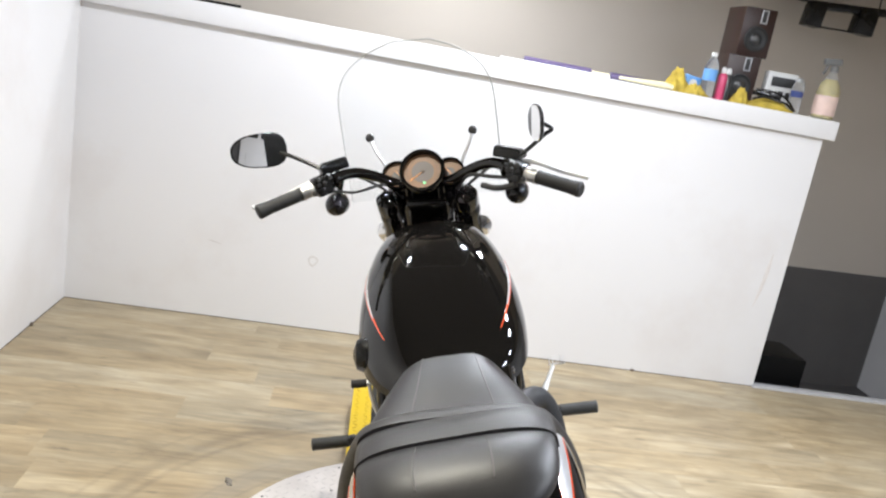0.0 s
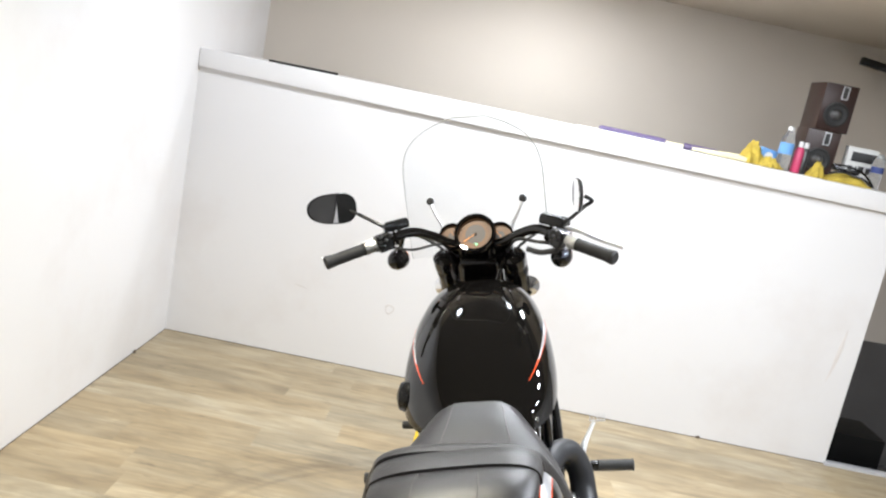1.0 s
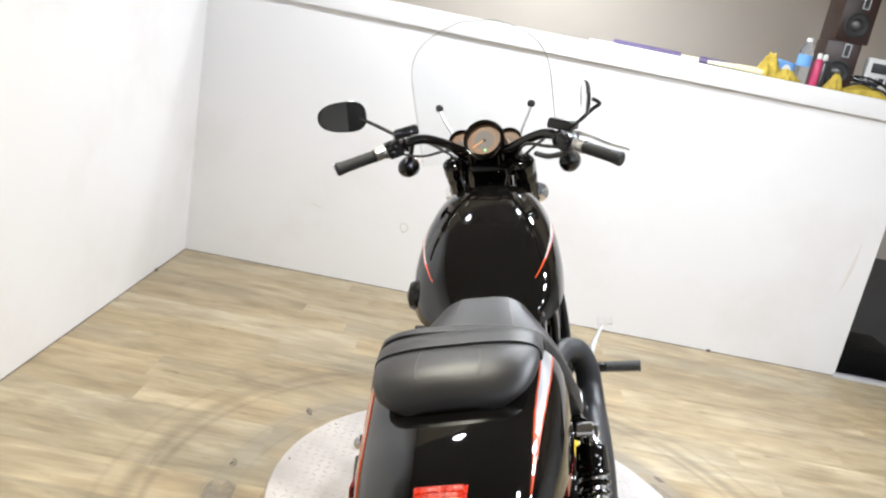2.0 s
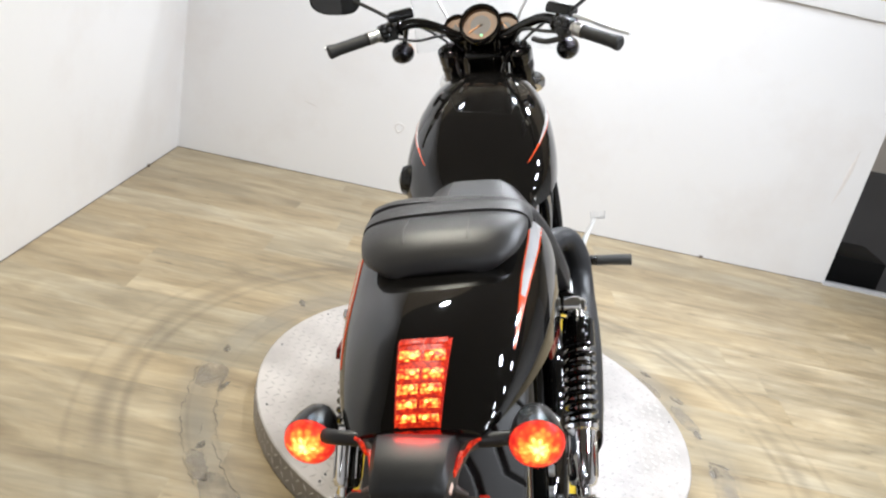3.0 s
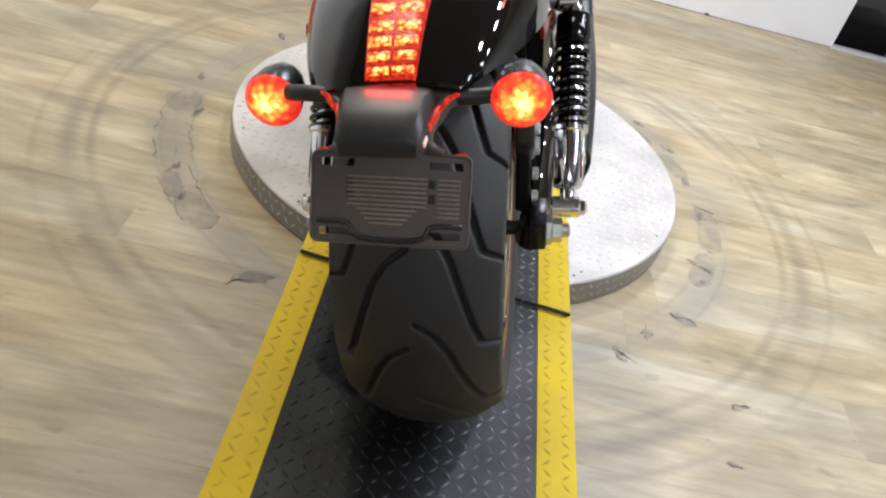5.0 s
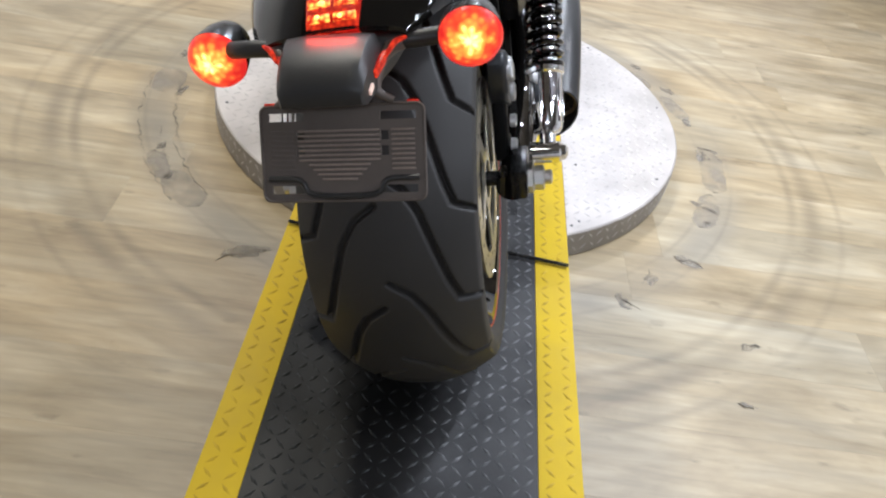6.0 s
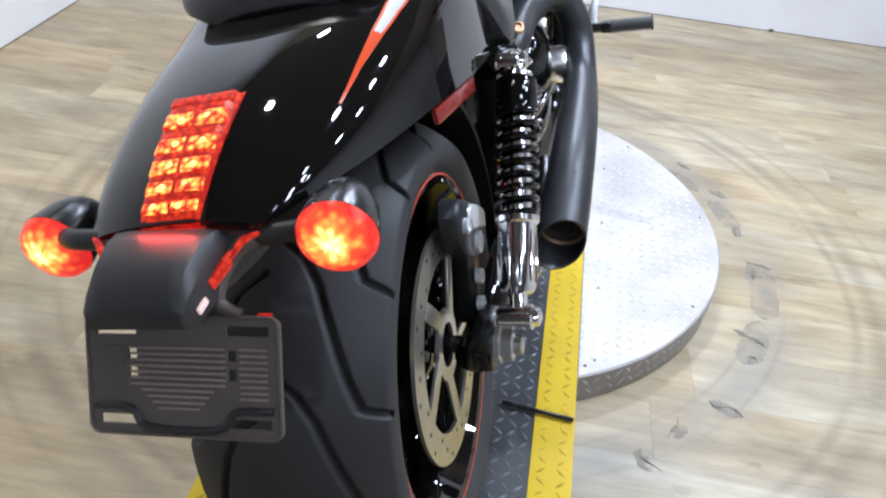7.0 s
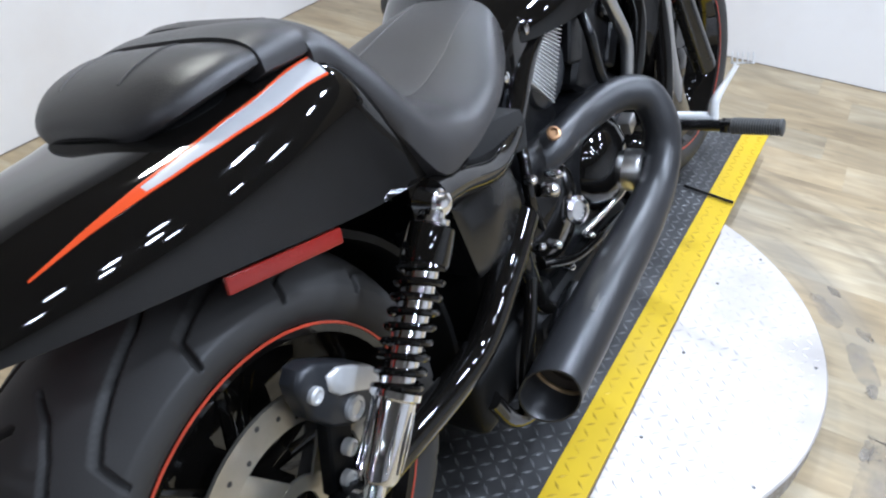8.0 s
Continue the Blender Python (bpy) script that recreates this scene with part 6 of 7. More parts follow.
for s in (1, -1):
    c = GC + V(s * 0.0665, 0.008, -0.006)
    lathe(bm, c - FACE * 0.04, FACE, [(0.02, 0), (0.033, 0.01), (0.0375, 0.035), (0.037, 0.046), (0.0325, 0.045), (0.032, 0.036)], 32, False)
box(bm, GC - FACE * 0.035 + V(0, 0, -0.015), (0.15, 0.05, 0.045), GQ, 0.015, 3)
cluster = part("instrument_pod", gauged(bm), GLOSS_BLACK, bike, "three round gauges in a glossy black pod")
bm = bmesh.new()
lathe(bm, GC - FACE * 0.002, FACE, [(0.0465, 0), (0.0465, 0.001)], 40)
part("speedometer_dial", gauged(bm), DIAL, cluster, "tan speedometer face")
for s in (1, -1):
    bm = bmesh.new()
    lathe(bm, GC + V(s * 0.0665, 0.008, -0.006) - FACE * 0.005, FACE, [(0.032, 0), (0.032, 0.001)], 32)
    part("small_dial", gauged(bm), DIAL, cluster, "tan gauge face")
    bm = bmesh.new()
    box(bm, GC + V(s * 0.0665, 0.008, -0.006) - FACE * 0.003 + GQ @ V(-s * 0.004, 0.004, 0), (0.0018, 0.022, 0.0012), GQ @ turn(0, 0, 40), 0)
    part("gauge_needle", gauged(bm), NEEDLE, cluster)
bm = bmesh.new()
for k in range(25):
    a = radians(-35 + 250 * k / 24)
    rr = 0.040 if k % 2 else 0.0385
    box(bm, GC - FACE * 0.0008 + GQ @ V(rr * math.cos(a), rr * math.sin(a), 0), (0.006 if k % 2 else 0.009, 0.0013, 0.0006), GQ @ Matrix.Rotation(a, 3, "Z"))
part("dial_scale", gauged(bm), DIAL_MARK, cluster)
bm = bmesh.new()
lathe(bm, GC - FACE * 0.0009, FACE, [(0.028, 0), (0.028, 0.0005)], 40)
part("dial_centre", gauged(bm), DIAL_GREY, cluster, "grey centre of the speedometer face")
for s in (1, -1):
    bm = bmesh.new()
    lathe(bm, GC + V(s * 0.0665, 0.008, -0.006) - FACE * 0.004, FACE, [(0.013, 0), (0.013, 0.0005)], 28)
    part("dial_centre", gauged(bm), DIAL_GREY, cluster)
bm = bmesh.new()
lathe(bm, GC + GQ @ V(0.004, -0.03, 0), FACE, [(0.0035, 0), (0.003, 0.0008)], 10)
part("tell_tale", gauged(bm), TELL, cluster, "small green tell-tale")
bm = bmesh.new()
box(bm, GC + GQ @ V(-0.015, -0.011, 0.001), (0.040, 0.0022, 0.0012), GQ @ turn(0, 0, 36))
part("speed_needle", gauged(bm), NEEDLE, cluster)
bm = bmesh.new()
lathe(bm, GC, FACE, [(0.005, 0), (0.004, 0.003)], 12)
part("needle_hub", gauged(bm), DIAL_MARK, cluster)

# windscreen
bm = bmesh.new()
rows, cols = 22, 20


def screen_pt(i, j, back):
    f, u = i / rows, -1 + 2 * j / cols
    z = 1.005 + 0.425 * f
    half = 0.213 * (1 - 0.05 * f) if f < 0.55 else 0.213 * (1 - 0.05 * f) * (1 - 0.95 * ((f - 0.55) / 0.45) ** 3.2) ** 0.6
    half = max(half, 0.05)
    x = half * u
    y = 1.335 - 0.115 * f - 1.1 * x * x + back
    return V(x, y, z)


outside = [[bm.verts.new(screen_pt(i, j, 0.0035)) for j in range(cols + 1)] for i in range(rows + 1)]
inside = [[bm.verts.new(screen_pt(i, j, 0.0)) for j in range(cols + 1)] for i in range(rows + 1)]
for i in range(rows):
    for j in range(cols):
        bm.faces.new((outside[i][j], outside[i][j + 1], outside[i + 1][j + 1], outside[i + 1][j]))
        bm.faces.new((inside[i][j], inside[i + 1][j], inside[i + 1][j + 1], inside[i][j + 1]))
for i in range(rows):
    for j in (0, cols):
        bm.faces.new((outside[i][j], outside[i + 1][j], inside[i + 1][j], inside[i][j]))
for j in range(cols):
    for i in (0, rows):
        bm.faces.new((outside[i][j], outside[i][j + 1], inside[i][j + 1], inside[i][j]))
screen = part("windscreen", steered(bm), GLASS, bike, "clear rounded windscreen")
screen.visible_shadow = False
bm = bmesh.new()
rim_pts = [screen_pt(i, 0, 0.002) for i in range(6, rows + 1)] + [screen_pt(rows, j, 0.002) for j in range(2, cols - 1, 2)] + [screen_pt(i, cols, 0.002) for i in range(rows, 5, -1)]
tube(bm, rim_pts, 0.0018, 6, 0)
part("screen_edge", steered(bm), EDGE, screen, "polished greyish screen edge")
for s in (1, -1):
    bm = bmesh.new()
    tube(bm, [(s * 0.140, 1.262, 1.182), (s * 0.128, 1.258, 1.15), (s * 0.105, 1.262, 1.10), (s * 0.10, 1.275, 1.03)], 0.0042, 10)
    strut = part("screen_strut", steered(bm), FIN_SILVER, bike, "thin chrome windscreen strut")
    bm = bmesh.new()
    lathe(bm, (s * 0.140, 1.268, 1.184), (0, -1, 0.1), [(0.012, 0), (0.012, 0.006), (0.010, 0.010), (0.004, 0.012)], 16)
    part("knob", steered(bm), RUBBER, strut, "black rubber knob")
    bm = bmesh.new()
    lathe(bm, (s * 0.135, 1.36, 0.90), (s * 0.2, -1, 0), [(0.03, 0), (0.032, 0.01), (0.02, 0.03), (0.006, 0.036)], 18)
    part("driving_lamp", steered(bm), CHROME, bike)


# ---- things on the ledge ----


def ledge(x):
    """The height of the ledge's top at x."""
    return 1.5012 - LEDGE_FALL * (x + 1.78)



def speaker(m, label):
    ob = thing("loudspeaker", m, label, "loudspeaker", "stacked loudspeakers")
    bm = bmesh.new()
    box(bm, (0, -0.01, 0.1255), (0.175, 0.22, 0.251), None, 0.004)
    part("cabinet", bm, WALNUT, ob)
    bm = bmesh.new()
    lathe(bm, (0, -0.121, 0.092), (0, -1, 0), [(0.066, 0), (0.066, 0.006), (0.058, 0.008), (0.056, 0.003), (0.040, -0.010 + 0.008), (0.022, 0.004), (0.018, 0.008), (0.004, 0.012)], 32)
    part("woofer", bm, CONE, ob, "dark grey woofer cone")
    bm = bmesh.new()
    for cx, cz, sx, sz in ((0.02, 0.241, 0.036, 0.006), (0.02, 0.177, 0.036, 0.006), (0.005, 0.209, 0.006, 0.058), (0.035, 0.209, 0.006, 0.058)):
        box(bm, (cx, -0.123, cz), (sx, 0.006, sz), None, 0.001)
    part("tweeter_frame", bm, SILVER, ob, "silver tweeter frame")
    bm = bmesh.new()
    box(bm, (0.02, -0.1215, 0.209), (0.024, 0.004, 0.056), None, 0.001)
    part("tweeter", bm, CONE, ob)
    bm = bmesh.new()
    lathe(bm, (0.0, -0.124, 0.092), (0, -1, 0), [(0.030, 0), (0.027, 0.006), (0.016, 0.012), (0.004, 0.014)], 20)
    part("dust_cap", bm, DARK_STEEL, ob, "grey dust cap")
    return ob


WALNUT = material("walnut_veneer", (0.032, 0.013, 0.009), 0.35, 0, 0.35, 14, 0.1, 90)
CONE = material("speaker_cone", (0.03, 0.03, 0.03), 0.5, 0.2)
RAG = material("yellow_cloth", (0.42, 0.31, 0.04), 0.9, 0, 0.55, 30, 1.0, 60)
CLEAR = bpy.data.materials.new("clear_plastic")
CLEAR.use_nodes = True
_c = CLEAR.node_tree.nodes["Principled BSDF"]
_c.inputs["Base Color"].default_value, _c.inputs["Roughness"].default_value = (0.93, 0.96, 0.98, 1), 0.06
_c.inputs["Transmission Weight"].default_value, _c.inputs["IOR"].default_value = 0.9, 1.2
BLUE = material("blue_label", (0.16, 0.36, 0.70), 0.4, 0, 0.2, 40)
NAVY = material("navy_label", (0.04, 0.06, 0.2), 0.4, 0, 0.2, 40)
PINK = material("magenta_plastic", (0.55, 0.05, 0.14), 0.35, 0, 0.1, 20)
WHITE_PLASTIC = material("white_plastic", (0.78, 0.78, 0.76), 0.4, 0, 0.05, 20)
PALE_YELLOW = material("pale_yellow_liquid", (0.72, 0.62, 0.25), 0.25, 0, 0.1, 20)
SALMON = material("faded_pink_label", (0.72, 0.54, 0.46), 0.5, 0, 0.15, 30)
PURPLE = material("purple_tube", (0.10, 0.075, 0.16), 0.35, 0, 0.2, 20)
BROWN_TUBE = material("brown_tube", (0.085, 0.06, 0.05), 0.4, 0, 0.2, 20)
GREY_TRIGGER = material("grey_trigger_plastic", (0.16, 0.16, 0.155), 0.4, 0, 0.1, 20)
CREAM = material("cream_paper", (0.72, 0.66, 0.42), 0.7, 0, 0.1, 20)
GREY_CARD = material("pale_card", (0.66, 0.66, 0.64), 0.6, 0, 0.1, 20)

speaker(pose(1.49, 3.54, ledge(1.49), 0, 0, -4), "dark walnut bookshelf speaker standing on the ledge")
speaker(pose(1.505, 3.54, ledge(1.505) + 0.252, 0, 0, 2), "dark walnut bookshelf speaker stacked on another")


def bottle(m, name, label, profile, mat, extras):
    ob = thing(name, m, label, "bottle")
    bm = bmesh.new()
    lathe(bm, (0, 0, 0), (0, 0, 1), profile, 22)
    part("body", bm, mat, ob)
    for n, prof, em in extras:
        bm = bmesh.new()
        lathe(bm, (0, 0, 0), (0, 0, 1), prof, 22)
        part(n, bm, em, ob)
    return ob


WATER = [(0.026, 0), (0.031, 0.006), (0.031, 0.13), (0.028, 0.15), (0.016, 0.175), (0.012, 0.182), (0.012, 0.186)]
bottle(pose(1.25, 3.25, ledge(1.25)) @ Matrix.Scale(1.13, 4), "water_bottle", "clear plastic water bottle with a blue label", WATER, CLEAR, (("label", [(0.0315, 0.075), (0.0318, 0.077), (0.0318, 0.125), (0.0315, 0.127)], BLUE), ("cap", [(0.014, 0.184), (0.014, 0.200), (0.012, 0.201)], WHITE_PLASTIC)))
bottle(pose(1.733, 3.26, ledge(1.733)), "water_bottle", "clear plastic bottle with a dark blue label", WATER, CLEAR, (("label", [(0.0315, 0.085), (0.0318, 0.087), (0.0318, 0.115), (0.0315, 0.117)], NAVY), ("cap", [(0.014, 0.160), (0.014, 0.178), (0.012, 0.179)], WHITE_PLASTIC)))
bottle(pose(1.327, 3.27, ledge(1.327)), "polish_bottle", "magenta plastic bottle with a white cap", [(0.021, 0), (0.024, 0.004), (0.024, 0.115), (0.018, 0.13), (0.012, 0.136)], PINK, (("cap", [(0.013, 0.135), (0.012, 0.16), (0.006, 0.166)], WHITE_PLASTIC),))
bottle(pose(1.37, 3.31, ledge(1.37)), "polish_bottle", "slim grey bottle with a white cap", [(0.018, 0), (0.021, 0.004), (0.021, 0.115), (0.015, 0.13), (0.012, 0.136)], DARK_STEEL, (("cap", [(0.013, 0.135), (0.012, 0.16), (0.006, 0.166)], WHITE_PLASTIC),))
spray = bottle(pose(1.885, 3.24, ledge(1.885) - 0.016) @ Matrix.Scale(1.22, 4), "spray_bottle", "clear spray bottle of pale yellow liquid, grey trigger", [(0.044, 0.013), (0.047, 0.018), (0.047, 0.13), (0.038, 0.165), (0.018, 0.20), (0.014, 0.215)], CLEAR, (("liquid", [(0.040, 0.018), (0.043, 0.022), (0.043, 0.125), (0.035, 0.155), (0.02, 0.180)], PALE_YELLOW), ("label", [(0.0474, 0.03), (0.0477, 0.031), (0.0477, 0.11), (0.0474, 0.112)], SALMON)))
bm = bmesh.new()
lathe(bm, (0, 0, 0.212), (0, 0, 1), [(0.017, 0), (0.017, 0.022), (0.012, 0.026)], 18)
box(bm, (-0.014, 0, 0.252), (0.075, 0.022, 0.028), turn(0, -6), 0.006)
box(bm, (-0.036, 0, 0.222), (0.008, 0.016, 0.050), turn(0, 18), 0.003)
part("trigger_head", bm, GREY_TRIGGER, spray, "grey trigger head")


def cloth(name, m, size, seed, label, mat):
    """A crumpled cloth: a folded sheet with real thickness."""
    rnd = random.Random(seed)
    bm = bmesh.new()
    nx, ny = 26, 18
    top, low = [], []
    ph = [rnd.uniform(0, 6.28) for _ in range(6)]
    for i in range(nx + 1):
        r1, r2 = [], []
        for j in range(ny + 1):
            x, y = (i / nx - 0.5), (j / ny - 0.5)
            dome_h = math.cos(math.pi * x * 0.92) ** 0.6 * math.cos(math.pi * y * 0.92) ** 0.6
            h = size[2] * dome_h * (0.62 + 0.16 * math.sin(9 * x + 5 * y + ph[0]) + 0.20 * abs(math.sin(13 * y - 8 * x + ph[1])) + 0.17 * abs(math.sin(19 * x + 11 * y + ph[2])))
            wx = size[0] * (x + 0.03 * math.sin(19 * y + ph[3]))
            wy = size[1] * (y + 0.04 * math.sin(15 * x + ph[4]))
            r1.append(bm.verts.new((wx, wy, max(h, 0.008))))
            r2.append(bm.verts.new((wx, wy, 0.001)))
        top.append(r1)
        low.append(r2)
    for i in range(nx):
        for j in range(ny):
            bm.faces.new((top[i][j], top[i + 1][j], top[i + 1][j + 1], top[i][j + 1]))
            bm.faces.new((low[i][j], low[i][j + 1], low[i + 1][j + 1], low[i + 1][j]))
    for i in range(nx):
        for j in (0, ny):
            bm.faces.new((top[i][j], top[i + 1][j], low[i + 1][j], low[i][j]))
    for j in range(ny):
        for i in (0, nx):
            bm.faces.new((top[i][j], top[i][j + 1], low[i][j + 1], low[i][j]))
    ob = part(name, bm, mat, None, label, 60, category="cloth")
    ob.matrix_basis = m
    return ob


cloth("cleaning_cloth", pose(1.09, 3.26, ledge(1.09), 0, 0, 10), (0.105, 0.13, 0.115), 3, "crumpled yellow cleaning cloth heaped on the ledge", RAG)
cloth("cleaning_cloth", pose(1.17, 3.20, ledge(1.17), 0, 0, 30), (0.095, 0.11, 0.058), 5, "crumpled yellow cleaning cloth lying on the ledge", RAG)
cloth("cleaning_cloth", pose(1.56, 3.19, ledge(1.56), 0, 0, -6), (0.215, 0.13, 0.060), 8, "crumpled yellow cleaning cloth in front of the speakers", RAG)
cloth("cleaning_cloth", pose(1.41, 3.19, ledge(1.41), 0, 0, 20), (0.062, 0.08, 0.080), 11, "folded yellow cleaning cloth beside the bottles", RAG)
bm = bmesh.new()
box(bm, (0, 0, 0.045), (0.09, 0.05, 0.09), turn(0, 8), 0.004)
tub = part("wipe_packet", bm, BLUE, None, "blue and white packet among yellow cloths", category="packet")
tub.matrix_basis = pose(1.17, 3.29, ledge(1.17) + 0.004, 0, 0, 12)
bm = bmesh.new()
lathe(bm, (0, -0.029, 0.05), (0, -1, 0.0), [(0.024, 0), (0.024, 0.002)], 20)
part("packet_mark", bm, WHITE_PLASTIC, tub)
bm = bmesh.new()
box(bm, (0, 0, 0.012), (0.13, 0.07, 0.024), turn(0, 4), 0.008)
brush = part("scrub_brush", bm, SATIN_BLACK, None, "black brush lying on a yellow cloth", category="brush")
brush.matrix_basis = pose(1.545, 3.19, ledge(1.545) + 0.055, 0, 0, -4)

for pts in ([(1.45, 3.135, 0.035), (1.50, 3.125, 0.055), (1.56, 3.13, 0.050), (1.62, 3.12, 0.040), (1.67, 3.125, 0.012)], [(1.47, 3.17, 0.085), (1.54, 3.15, 0.088), (1.61, 3.15, 0.075), (1.66, 3.155, 0.045), (1.69, 3.15, 0.010)]):
    bm = bmesh.new()
    tube(bm, [(x, y, ledge(x) + z) for x, y, z in pts], 0.006, 10, 6)
    part("cord", bm, SATIN_BLACK, None, "black cord lying across a yellow cloth", category="cord")
radio = thing("product_box", pose(1.70, 3.42, ledge(1.70), 0, 0, -10), "pale printed card box with a dark window", "box")
bm = bmesh.new()
box(bm, (0, 0, 0.10), (0.15, 0.10, 0.20), None, 0.002)
part("carton", bm, GREY_CARD, radio)
bm = bmesh.new()
box(bm, (0.005, -0.0515, 0.150), (0.12, 0.003, 0.05), None, 0.001)
part("window", bm, CONE, radio, "dark window")
for k, (x, w, h) in enumerate(((-0.05, 0.022, 0.03), (-0.02, 0.006, 0.034), (0.005, 0.028, 0.036), (0.042, 0.024, 0.032))):
    bm = bmesh.new()
    box(bm, (x, -0.0515, 0.085), (w, 0.003, h), None, 0.001)
    part("print_bar", bm, CONE, radio)

for name, x0, y0, x1, y1, w, h, mat, label in (("wiper_tube", 0.27, 3.16, 0.62, 3.20, 0.034, 0.034, PURPLE, "dull purple-brown tube lying along the ledge"), ("wiper_tube", 0.72, 3.19, 0.90, 3.205, 0.034, 0.034, PURPLE, "short purple tube lying along the ledge"), ("wiper_tube", 0.905, 3.207, 1.07, 3.222, 0.030, 0.030, BROWN_TUBE, "dull brown tube lying along the ledge"), ("wiper_tube", 0.625, 3.185, 0.715, 3.19, 0.024, 0.024, CREAM, "thin pale tube lying along the ledge")):
    bm = bmesh.new()
    tube(bm, [(x0, y0, ledge(x0) + h / 2), ((x0 + x1) / 2, (y0 + y1) / 2, ledge((x0 + x1) / 2) + h / 2), (x1, y1, ledge(x1) + h / 2)], h / 2, 14, 2)
    part(name, bm, mat, None, label, category="tube")
bm = bmesh.new()
box(bm, (0.42, 3.10, ledge(0.42) + 0.006), (0.55, 0.06, 0.012), turn(0, 0.7, 3), 0.002)
part("paper_strip", bm, WHITE_PLASTIC, None, "white packing strip lying on the ledge", category="strip")
bm = bmesh.new()
tube(bm, [(0.74, 3.07, ledge(0.74) + 0.014), (0.86, 3.08, ledge(0.86) + 0.016), (0.97, 3.09, ledge(0.97) + 0.018), (1.02, 3.095, ledge(1.02) + 0.014)], [0.008, 0.013, 0.017, 0.012], 12, 4)
part("foam_stick", bm, CREAM, None, "pale yellow foam stick lying on the ledge", category="stick")
bm = bmesh.new()
box(bm, (0, 0, 0), (0.36, 0.008, 0.012), None, 0.002)
ob = part("dark_strip", bm, SATIN_BLACK, None, "thin dark strip lying on the ledge", category="strip")
ob.matrix_basis = pose(-1.28, 2.99, ledge(-1.28) + 0.0065, 0, 0, 3)

# fittings under the ceiling and in the shaded opening
mount = thing("ceiling_mount", pose(2.4, 4.5, CEIL), "black bracket with rails hanging from the ceiling", "bracket")
for name, c, size, tilt in (("wall_bar", (-0.27, 0.05, -0.135), (0.27, 0.05, 0.05), 7), ("bracket", (-0.09, 0.0, -0.26), (0.11, 0.10, 0.14), 5), ("bracket", (0.26, 0.0, -0.25), (0.13, 0.10, 0.15), 5), ("top_rail", (0.18, 0.0, -0.175), (0.64, 0.07, 0.05), -3)):
    bm = bmesh.new()
    box(bm, c, size, turn(0, tilt), 0.006)
    part(name, bm, SATIN_BLACK, mount)
bm = bmesh.new()
rod(bm, (-0.05, -0.04, -0.325), (0.22, -0.04, -0.318), 0.006, None, 10)
part("low_rail", bm, SATIN_BLACK, mount)
for x in (0.34, 0.46):
    bm = bmesh.new()
    rod(bm, (x, 0, -0.17), (x, 0, -0.001), 0.005, None, 10)
    part("hanger", bm, SATIN_BLACK, mount)
bm = bmesh.new()
box(bm, (0, 0, 0), (0.30, 0.30, 0.72), None, 0.01)
ob = part("storage_bin", bm, MATTE_BLACK, None, "black bin in the shaded opening", category="bin")
ob.matrix_basis = ROOM @ pose(3.85, 0.34, -0.24)

# ---- floor planks ----
PLANK_L, PLANK_W = 1.22, 0.18
bm = bmesh.new()
box(bm, (0, 0, -0.003), (PLANK_L - 0.0003, PLANK_W - 0.0003, 0.006))
me = bpy.data.meshes.new("plank")
bm.to_mesh(me)
bm.free()
me.materials.append(VINYL)
rows_n = 38
rnd = random.Random(4)
for r in range(rows_n):
    v = -PLANK_W * (r + 0.5)
    u = -rnd.uniform(0.05, 1.0)
    while u < 5.6:
        u0, u1 = max(u, 0.0), min(u + PLANK_L, 5.6)
        if u1 - u0 > 0.03:
            ob = new("plank", me)
            ob.parent = floor
            ob.matrix_basis = ROOM @ pose((u0 + u1) / 2, v, 0) @ Matrix.Diagonal(((u1 - u0) / PLANK_L, 1, 1, 1))
        u += PLANK_L

# torn and worn spots of the vinyl round the turntable
TORN = material("torn_vinyl", (0.262, 0.23, 0.185), 0.6, 0, 0.4, 30, 0.4, 120)
WORN_VINYL = material("worn_vinyl", (0.285, 0.25, 0.205), 0.5, 0, 0.25, 16, 0.3, 120)
for worn, most in ((WORN_VINYL, 0.55), (TORN, 0.8)):
    # worn through in blotches, the vinyl whole between them
    nt = worn.node_tree
    co = nt.nodes.new("ShaderNodeTexCoord")
    blot = nt.nodes.new("ShaderNodeTexNoise")
    blot.inputs["Scale"].default_value, blot.inputs["Detail"].default_value = 13, 6
    nt.links.new(co.outputs["Object"], blot.inputs["Vector"])
    cut = nt.nodes.new("ShaderNodeMapRange")
    cut.inputs[1].default_value, cut.inputs[2].default_value, cut.inputs[4].default_value = 0.34, 0.66, most
    nt.links.new(blot.outputs["Fac"], cut.inputs[0])
    nt.links.new(cut.outputs[0], nt.nodes["Principled BSDF"].inputs["Alpha"])
TORN_EDGE = material("torn_vinyl_edge", (0.15, 0.13, 0.105), 0.7, 0, 0.4, 40)


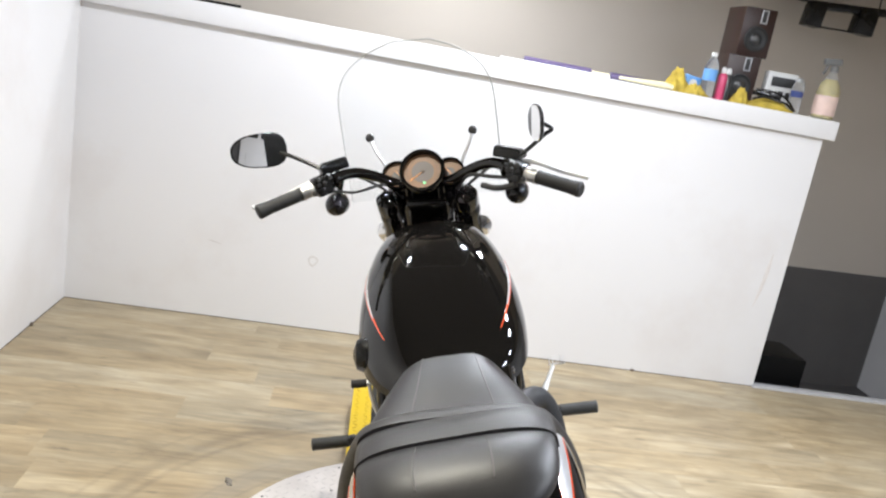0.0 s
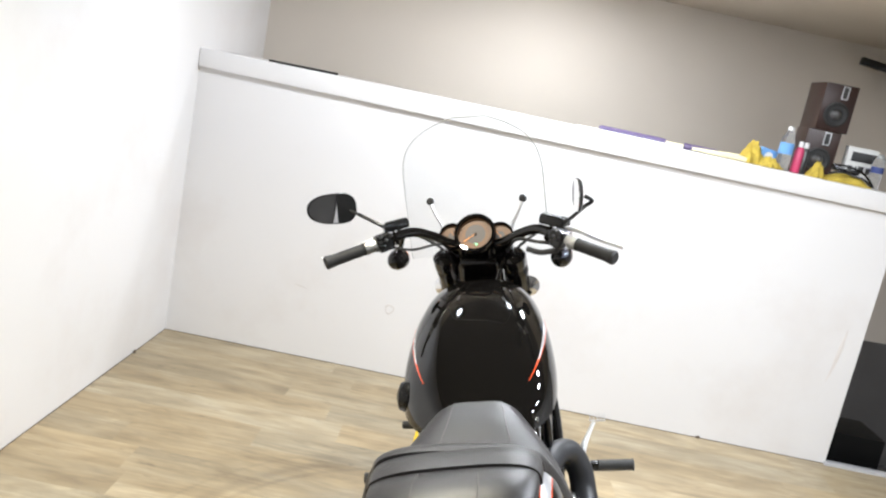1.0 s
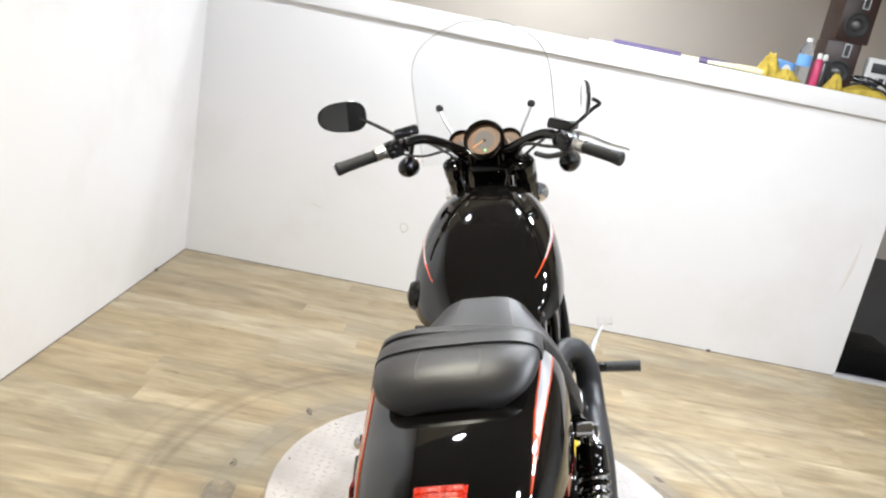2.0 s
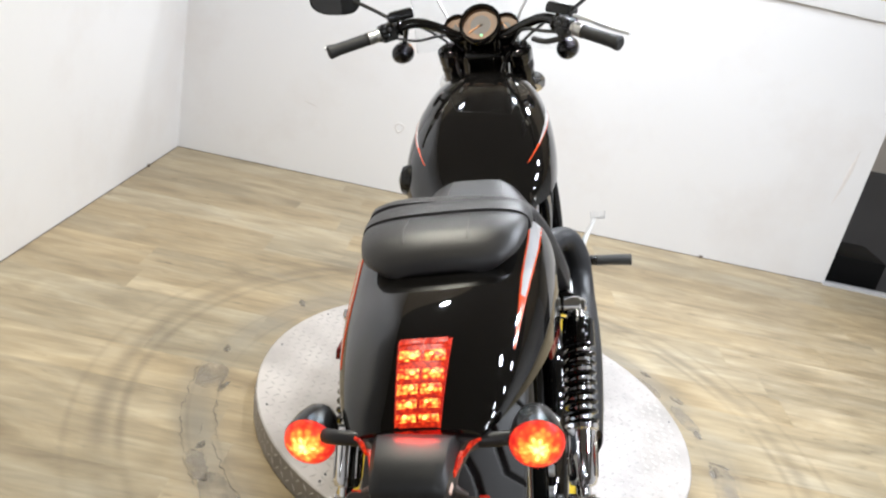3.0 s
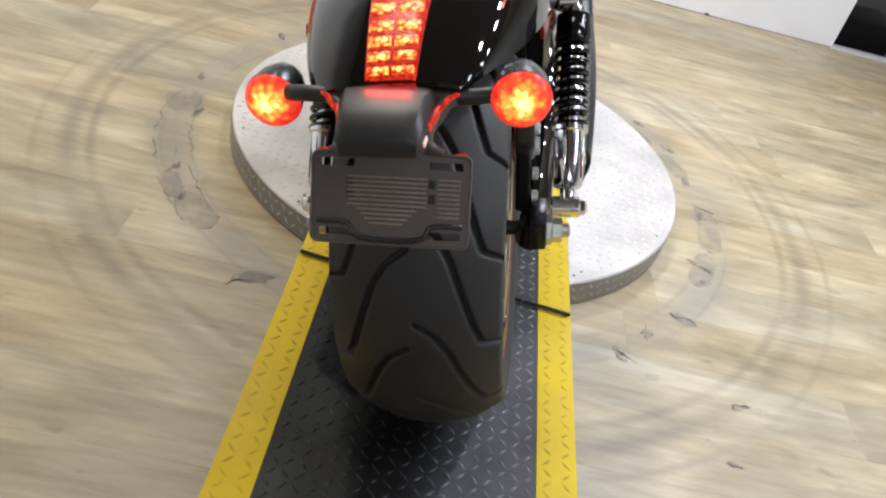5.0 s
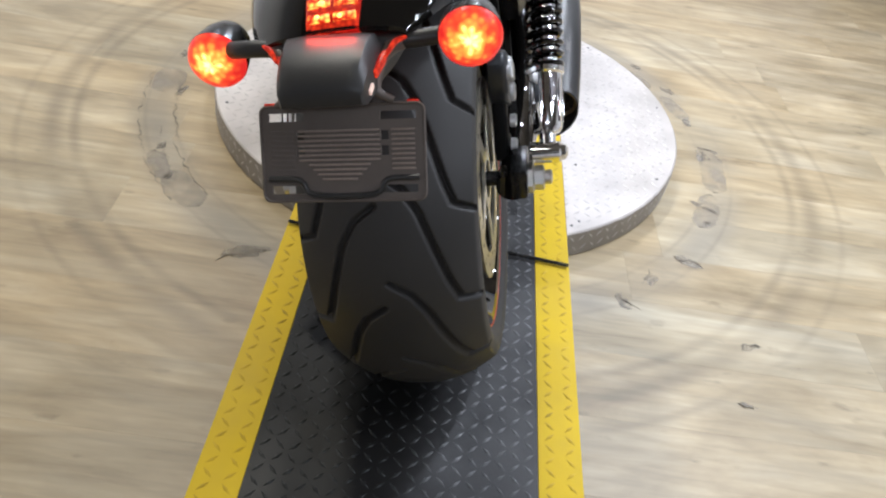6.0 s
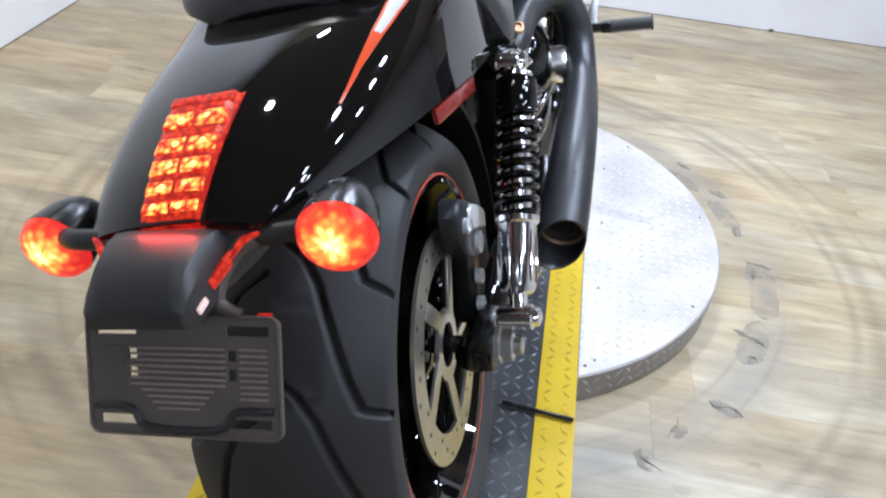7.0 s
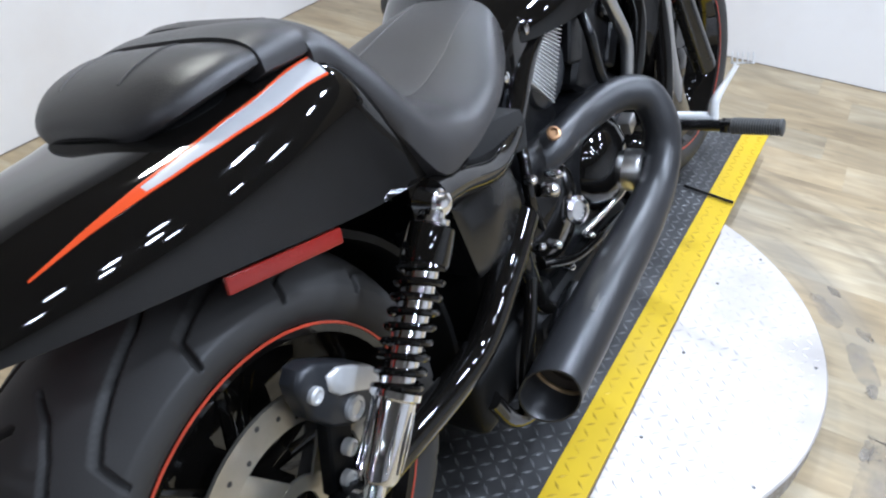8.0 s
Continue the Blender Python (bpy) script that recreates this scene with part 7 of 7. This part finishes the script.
def torn_spot(x, y, length, width, heading, seed):
    """A ragged curled tear with a small worn blotch beside it."""
    rnd = random.Random(seed)
    n = 26
    wob = [rnd.uniform(0.35, 1.3) for _ in range(n)]
    wob = [(wob[k - 1] + wob[k] + wob[(k + 1) % n]) / 3 for k in range(n)]
    rim = [V(length * 0.36 * wob[k] * math.cos(2 * math.pi * k / n), width * 0.36 * wob[k] * math.sin(2 * math.pi * k / n), 0) for k in range(n)]
    bm = bmesh.new()
    loft(bm, [[p + V(0, 0, 0.0008) for p in rim], [p * 0.8 + V(0, 0, 0.0012) for p in rim]])
    bm.transform(pose(x, y, 0, 0, 0, heading))
    ob = part("worn_patch", bm, TORN, floor, "worn grey patch of torn vinyl")
    m = rnd.randrange(5, 8)
    line, v = [], width * rnd.uniform(-0.4, 0.4)
    for k in range(m):
        v = 0.6 * v + rnd.uniform(-0.30, 0.30) * width
        line.append((length * 0.72 * ((k + rnd.uniform(-0.3, 0.3)) / (m - 1) - 0.5), v, 0.0018))
    bm = bmesh.new()
    tube(bm, line, [0.0004] + [rnd.choice((0.0004, 0.0008, 0.0020)) for _ in range(m - 2)] + [0.0004], 6, 2)
    bm.transform(pose(x, y, 0, 0, 0, heading))
    part("torn_edge", bm, TORN_EDGE, ob, "dark curled edge")


def worn_strip(a0, a1, mid, wide, seed):
    """A worn band of vinyl along an arc round the turntable, with ragged sides and round ends."""
    rnd = random.Random(seed)
    n = max(12, int(abs(a1 - a0) * 1.5))
    rings = []
    for k in range(n + 1):
        a = radians(a0 + (a1 - a0) * k / n)
        e = min(k, n - k) / (n * 0.25)
        half = wide * (math.sqrt(max(0.0, 1 - (1 - e) ** 2)) if e < 1 else 1.0) + 0.001
        lo, hi = mid - half + rnd.uniform(-0.004, 0.004), mid + half + rnd.uniform(-0.004, 0.004)
        rings.append([V(0.019 + r * math.cos(a), 0.97 + r * math.sin(a), z) for r, z in ((lo, 0.0002), (lo + 0.006, 0.0006), (hi - 0.006, 0.0006), (hi, 0.0002))])
    bm = bmesh.new()
    loft(bm, rings, False, False)
    part("worn_strip", bm, WORN_VINYL, floor, "grey rubbed band of worn vinyl beside the turntable")


for k, (a0, a1, mid, wide) in enumerate(((181, 191, 0.812, 0.040), (211, 220, 0.842, 0.022), (218, 229, 0.826, 0.036), (4, -12, 0.80, 0.036), (-13, -26, 0.792, 0.030), (28, 17, 0.79, 0.028), (42, 32, 0.775, 0.022))):
    worn_strip(a0, a1, mid, wide, 77 + k)
# long wavy tears along both sides of the rubbed strip
for k, (radius, a0, a1) in enumerate(((0.862, 182, 199), (0.864, 201, 212), (0.868, 213, 226), (0.774, 183, 194), (0.773, 195, 208), (0.785, 209, 227), (0.812, 203, 207), (0.815, 211, 214))):
    rnd = random.Random(60 + k)
    m = max(5, int((a1 - a0) * 1.2))
    bm = bmesh.new()
    tube(bm, [(0.019 + (radius + rnd.uniform(-0.007, 0.007)) * math.cos(radians(a0 + (a1 - a0) * i / (m - 1))), 0.97 + (radius + rnd.uniform(-0.007, 0.007)) * math.sin(radians(a0 + (a1 - a0) * i / (m - 1))), 0.0008) for i in range(m)],
         [0.0004] + [rnd.choice((0.0004, 0.0007, 0.0014)) for _ in range(m - 2)] + [0.0004], 6, 3)
    part("torn_edge", bm, TORN_EDGE, floor, "thin wavy dark tear")
for k, (x, y, length, width, heading) in enumerate(((-0.378, 0.215, 0.16, 0.06, 22), (-0.69, 0.56, 0.07, 0.03, 70), (-0.735, 0.84, 0.08, 0.03, 80), (-0.668, 1.461, 0.08, 0.04, 110), (0.758, 0.722, 0.11, 0.035, -25), (0.752, 0.64, 0.05, 0.035, 40), (0.82, 1.035, 0.09, 0.03, -10),
                                                    (0.675, 0.466, 0.11, 0.05, -30), (0.57, 0.375, 0.09, 0.05, 60), (0.495, 0.272, 0.09, 0.05, -60), (0.778, 0.195, 0.07, 0.03, 20), (0.737, 0.018, 0.06, 0.02, -15), (0.798, 0.999, 0.12, 0.06, 85), (0.78, 1.19, 0.07, 0.04, 100), (0.737, 1.388, 0.08, 0.05, 115), (0.645, 1.53, 0.07, 0.04, 130), (-0.80, 1.05, 0.06, 0.03, 95))):
    torn_spot(x, y, length, width, heading, 20 + k)
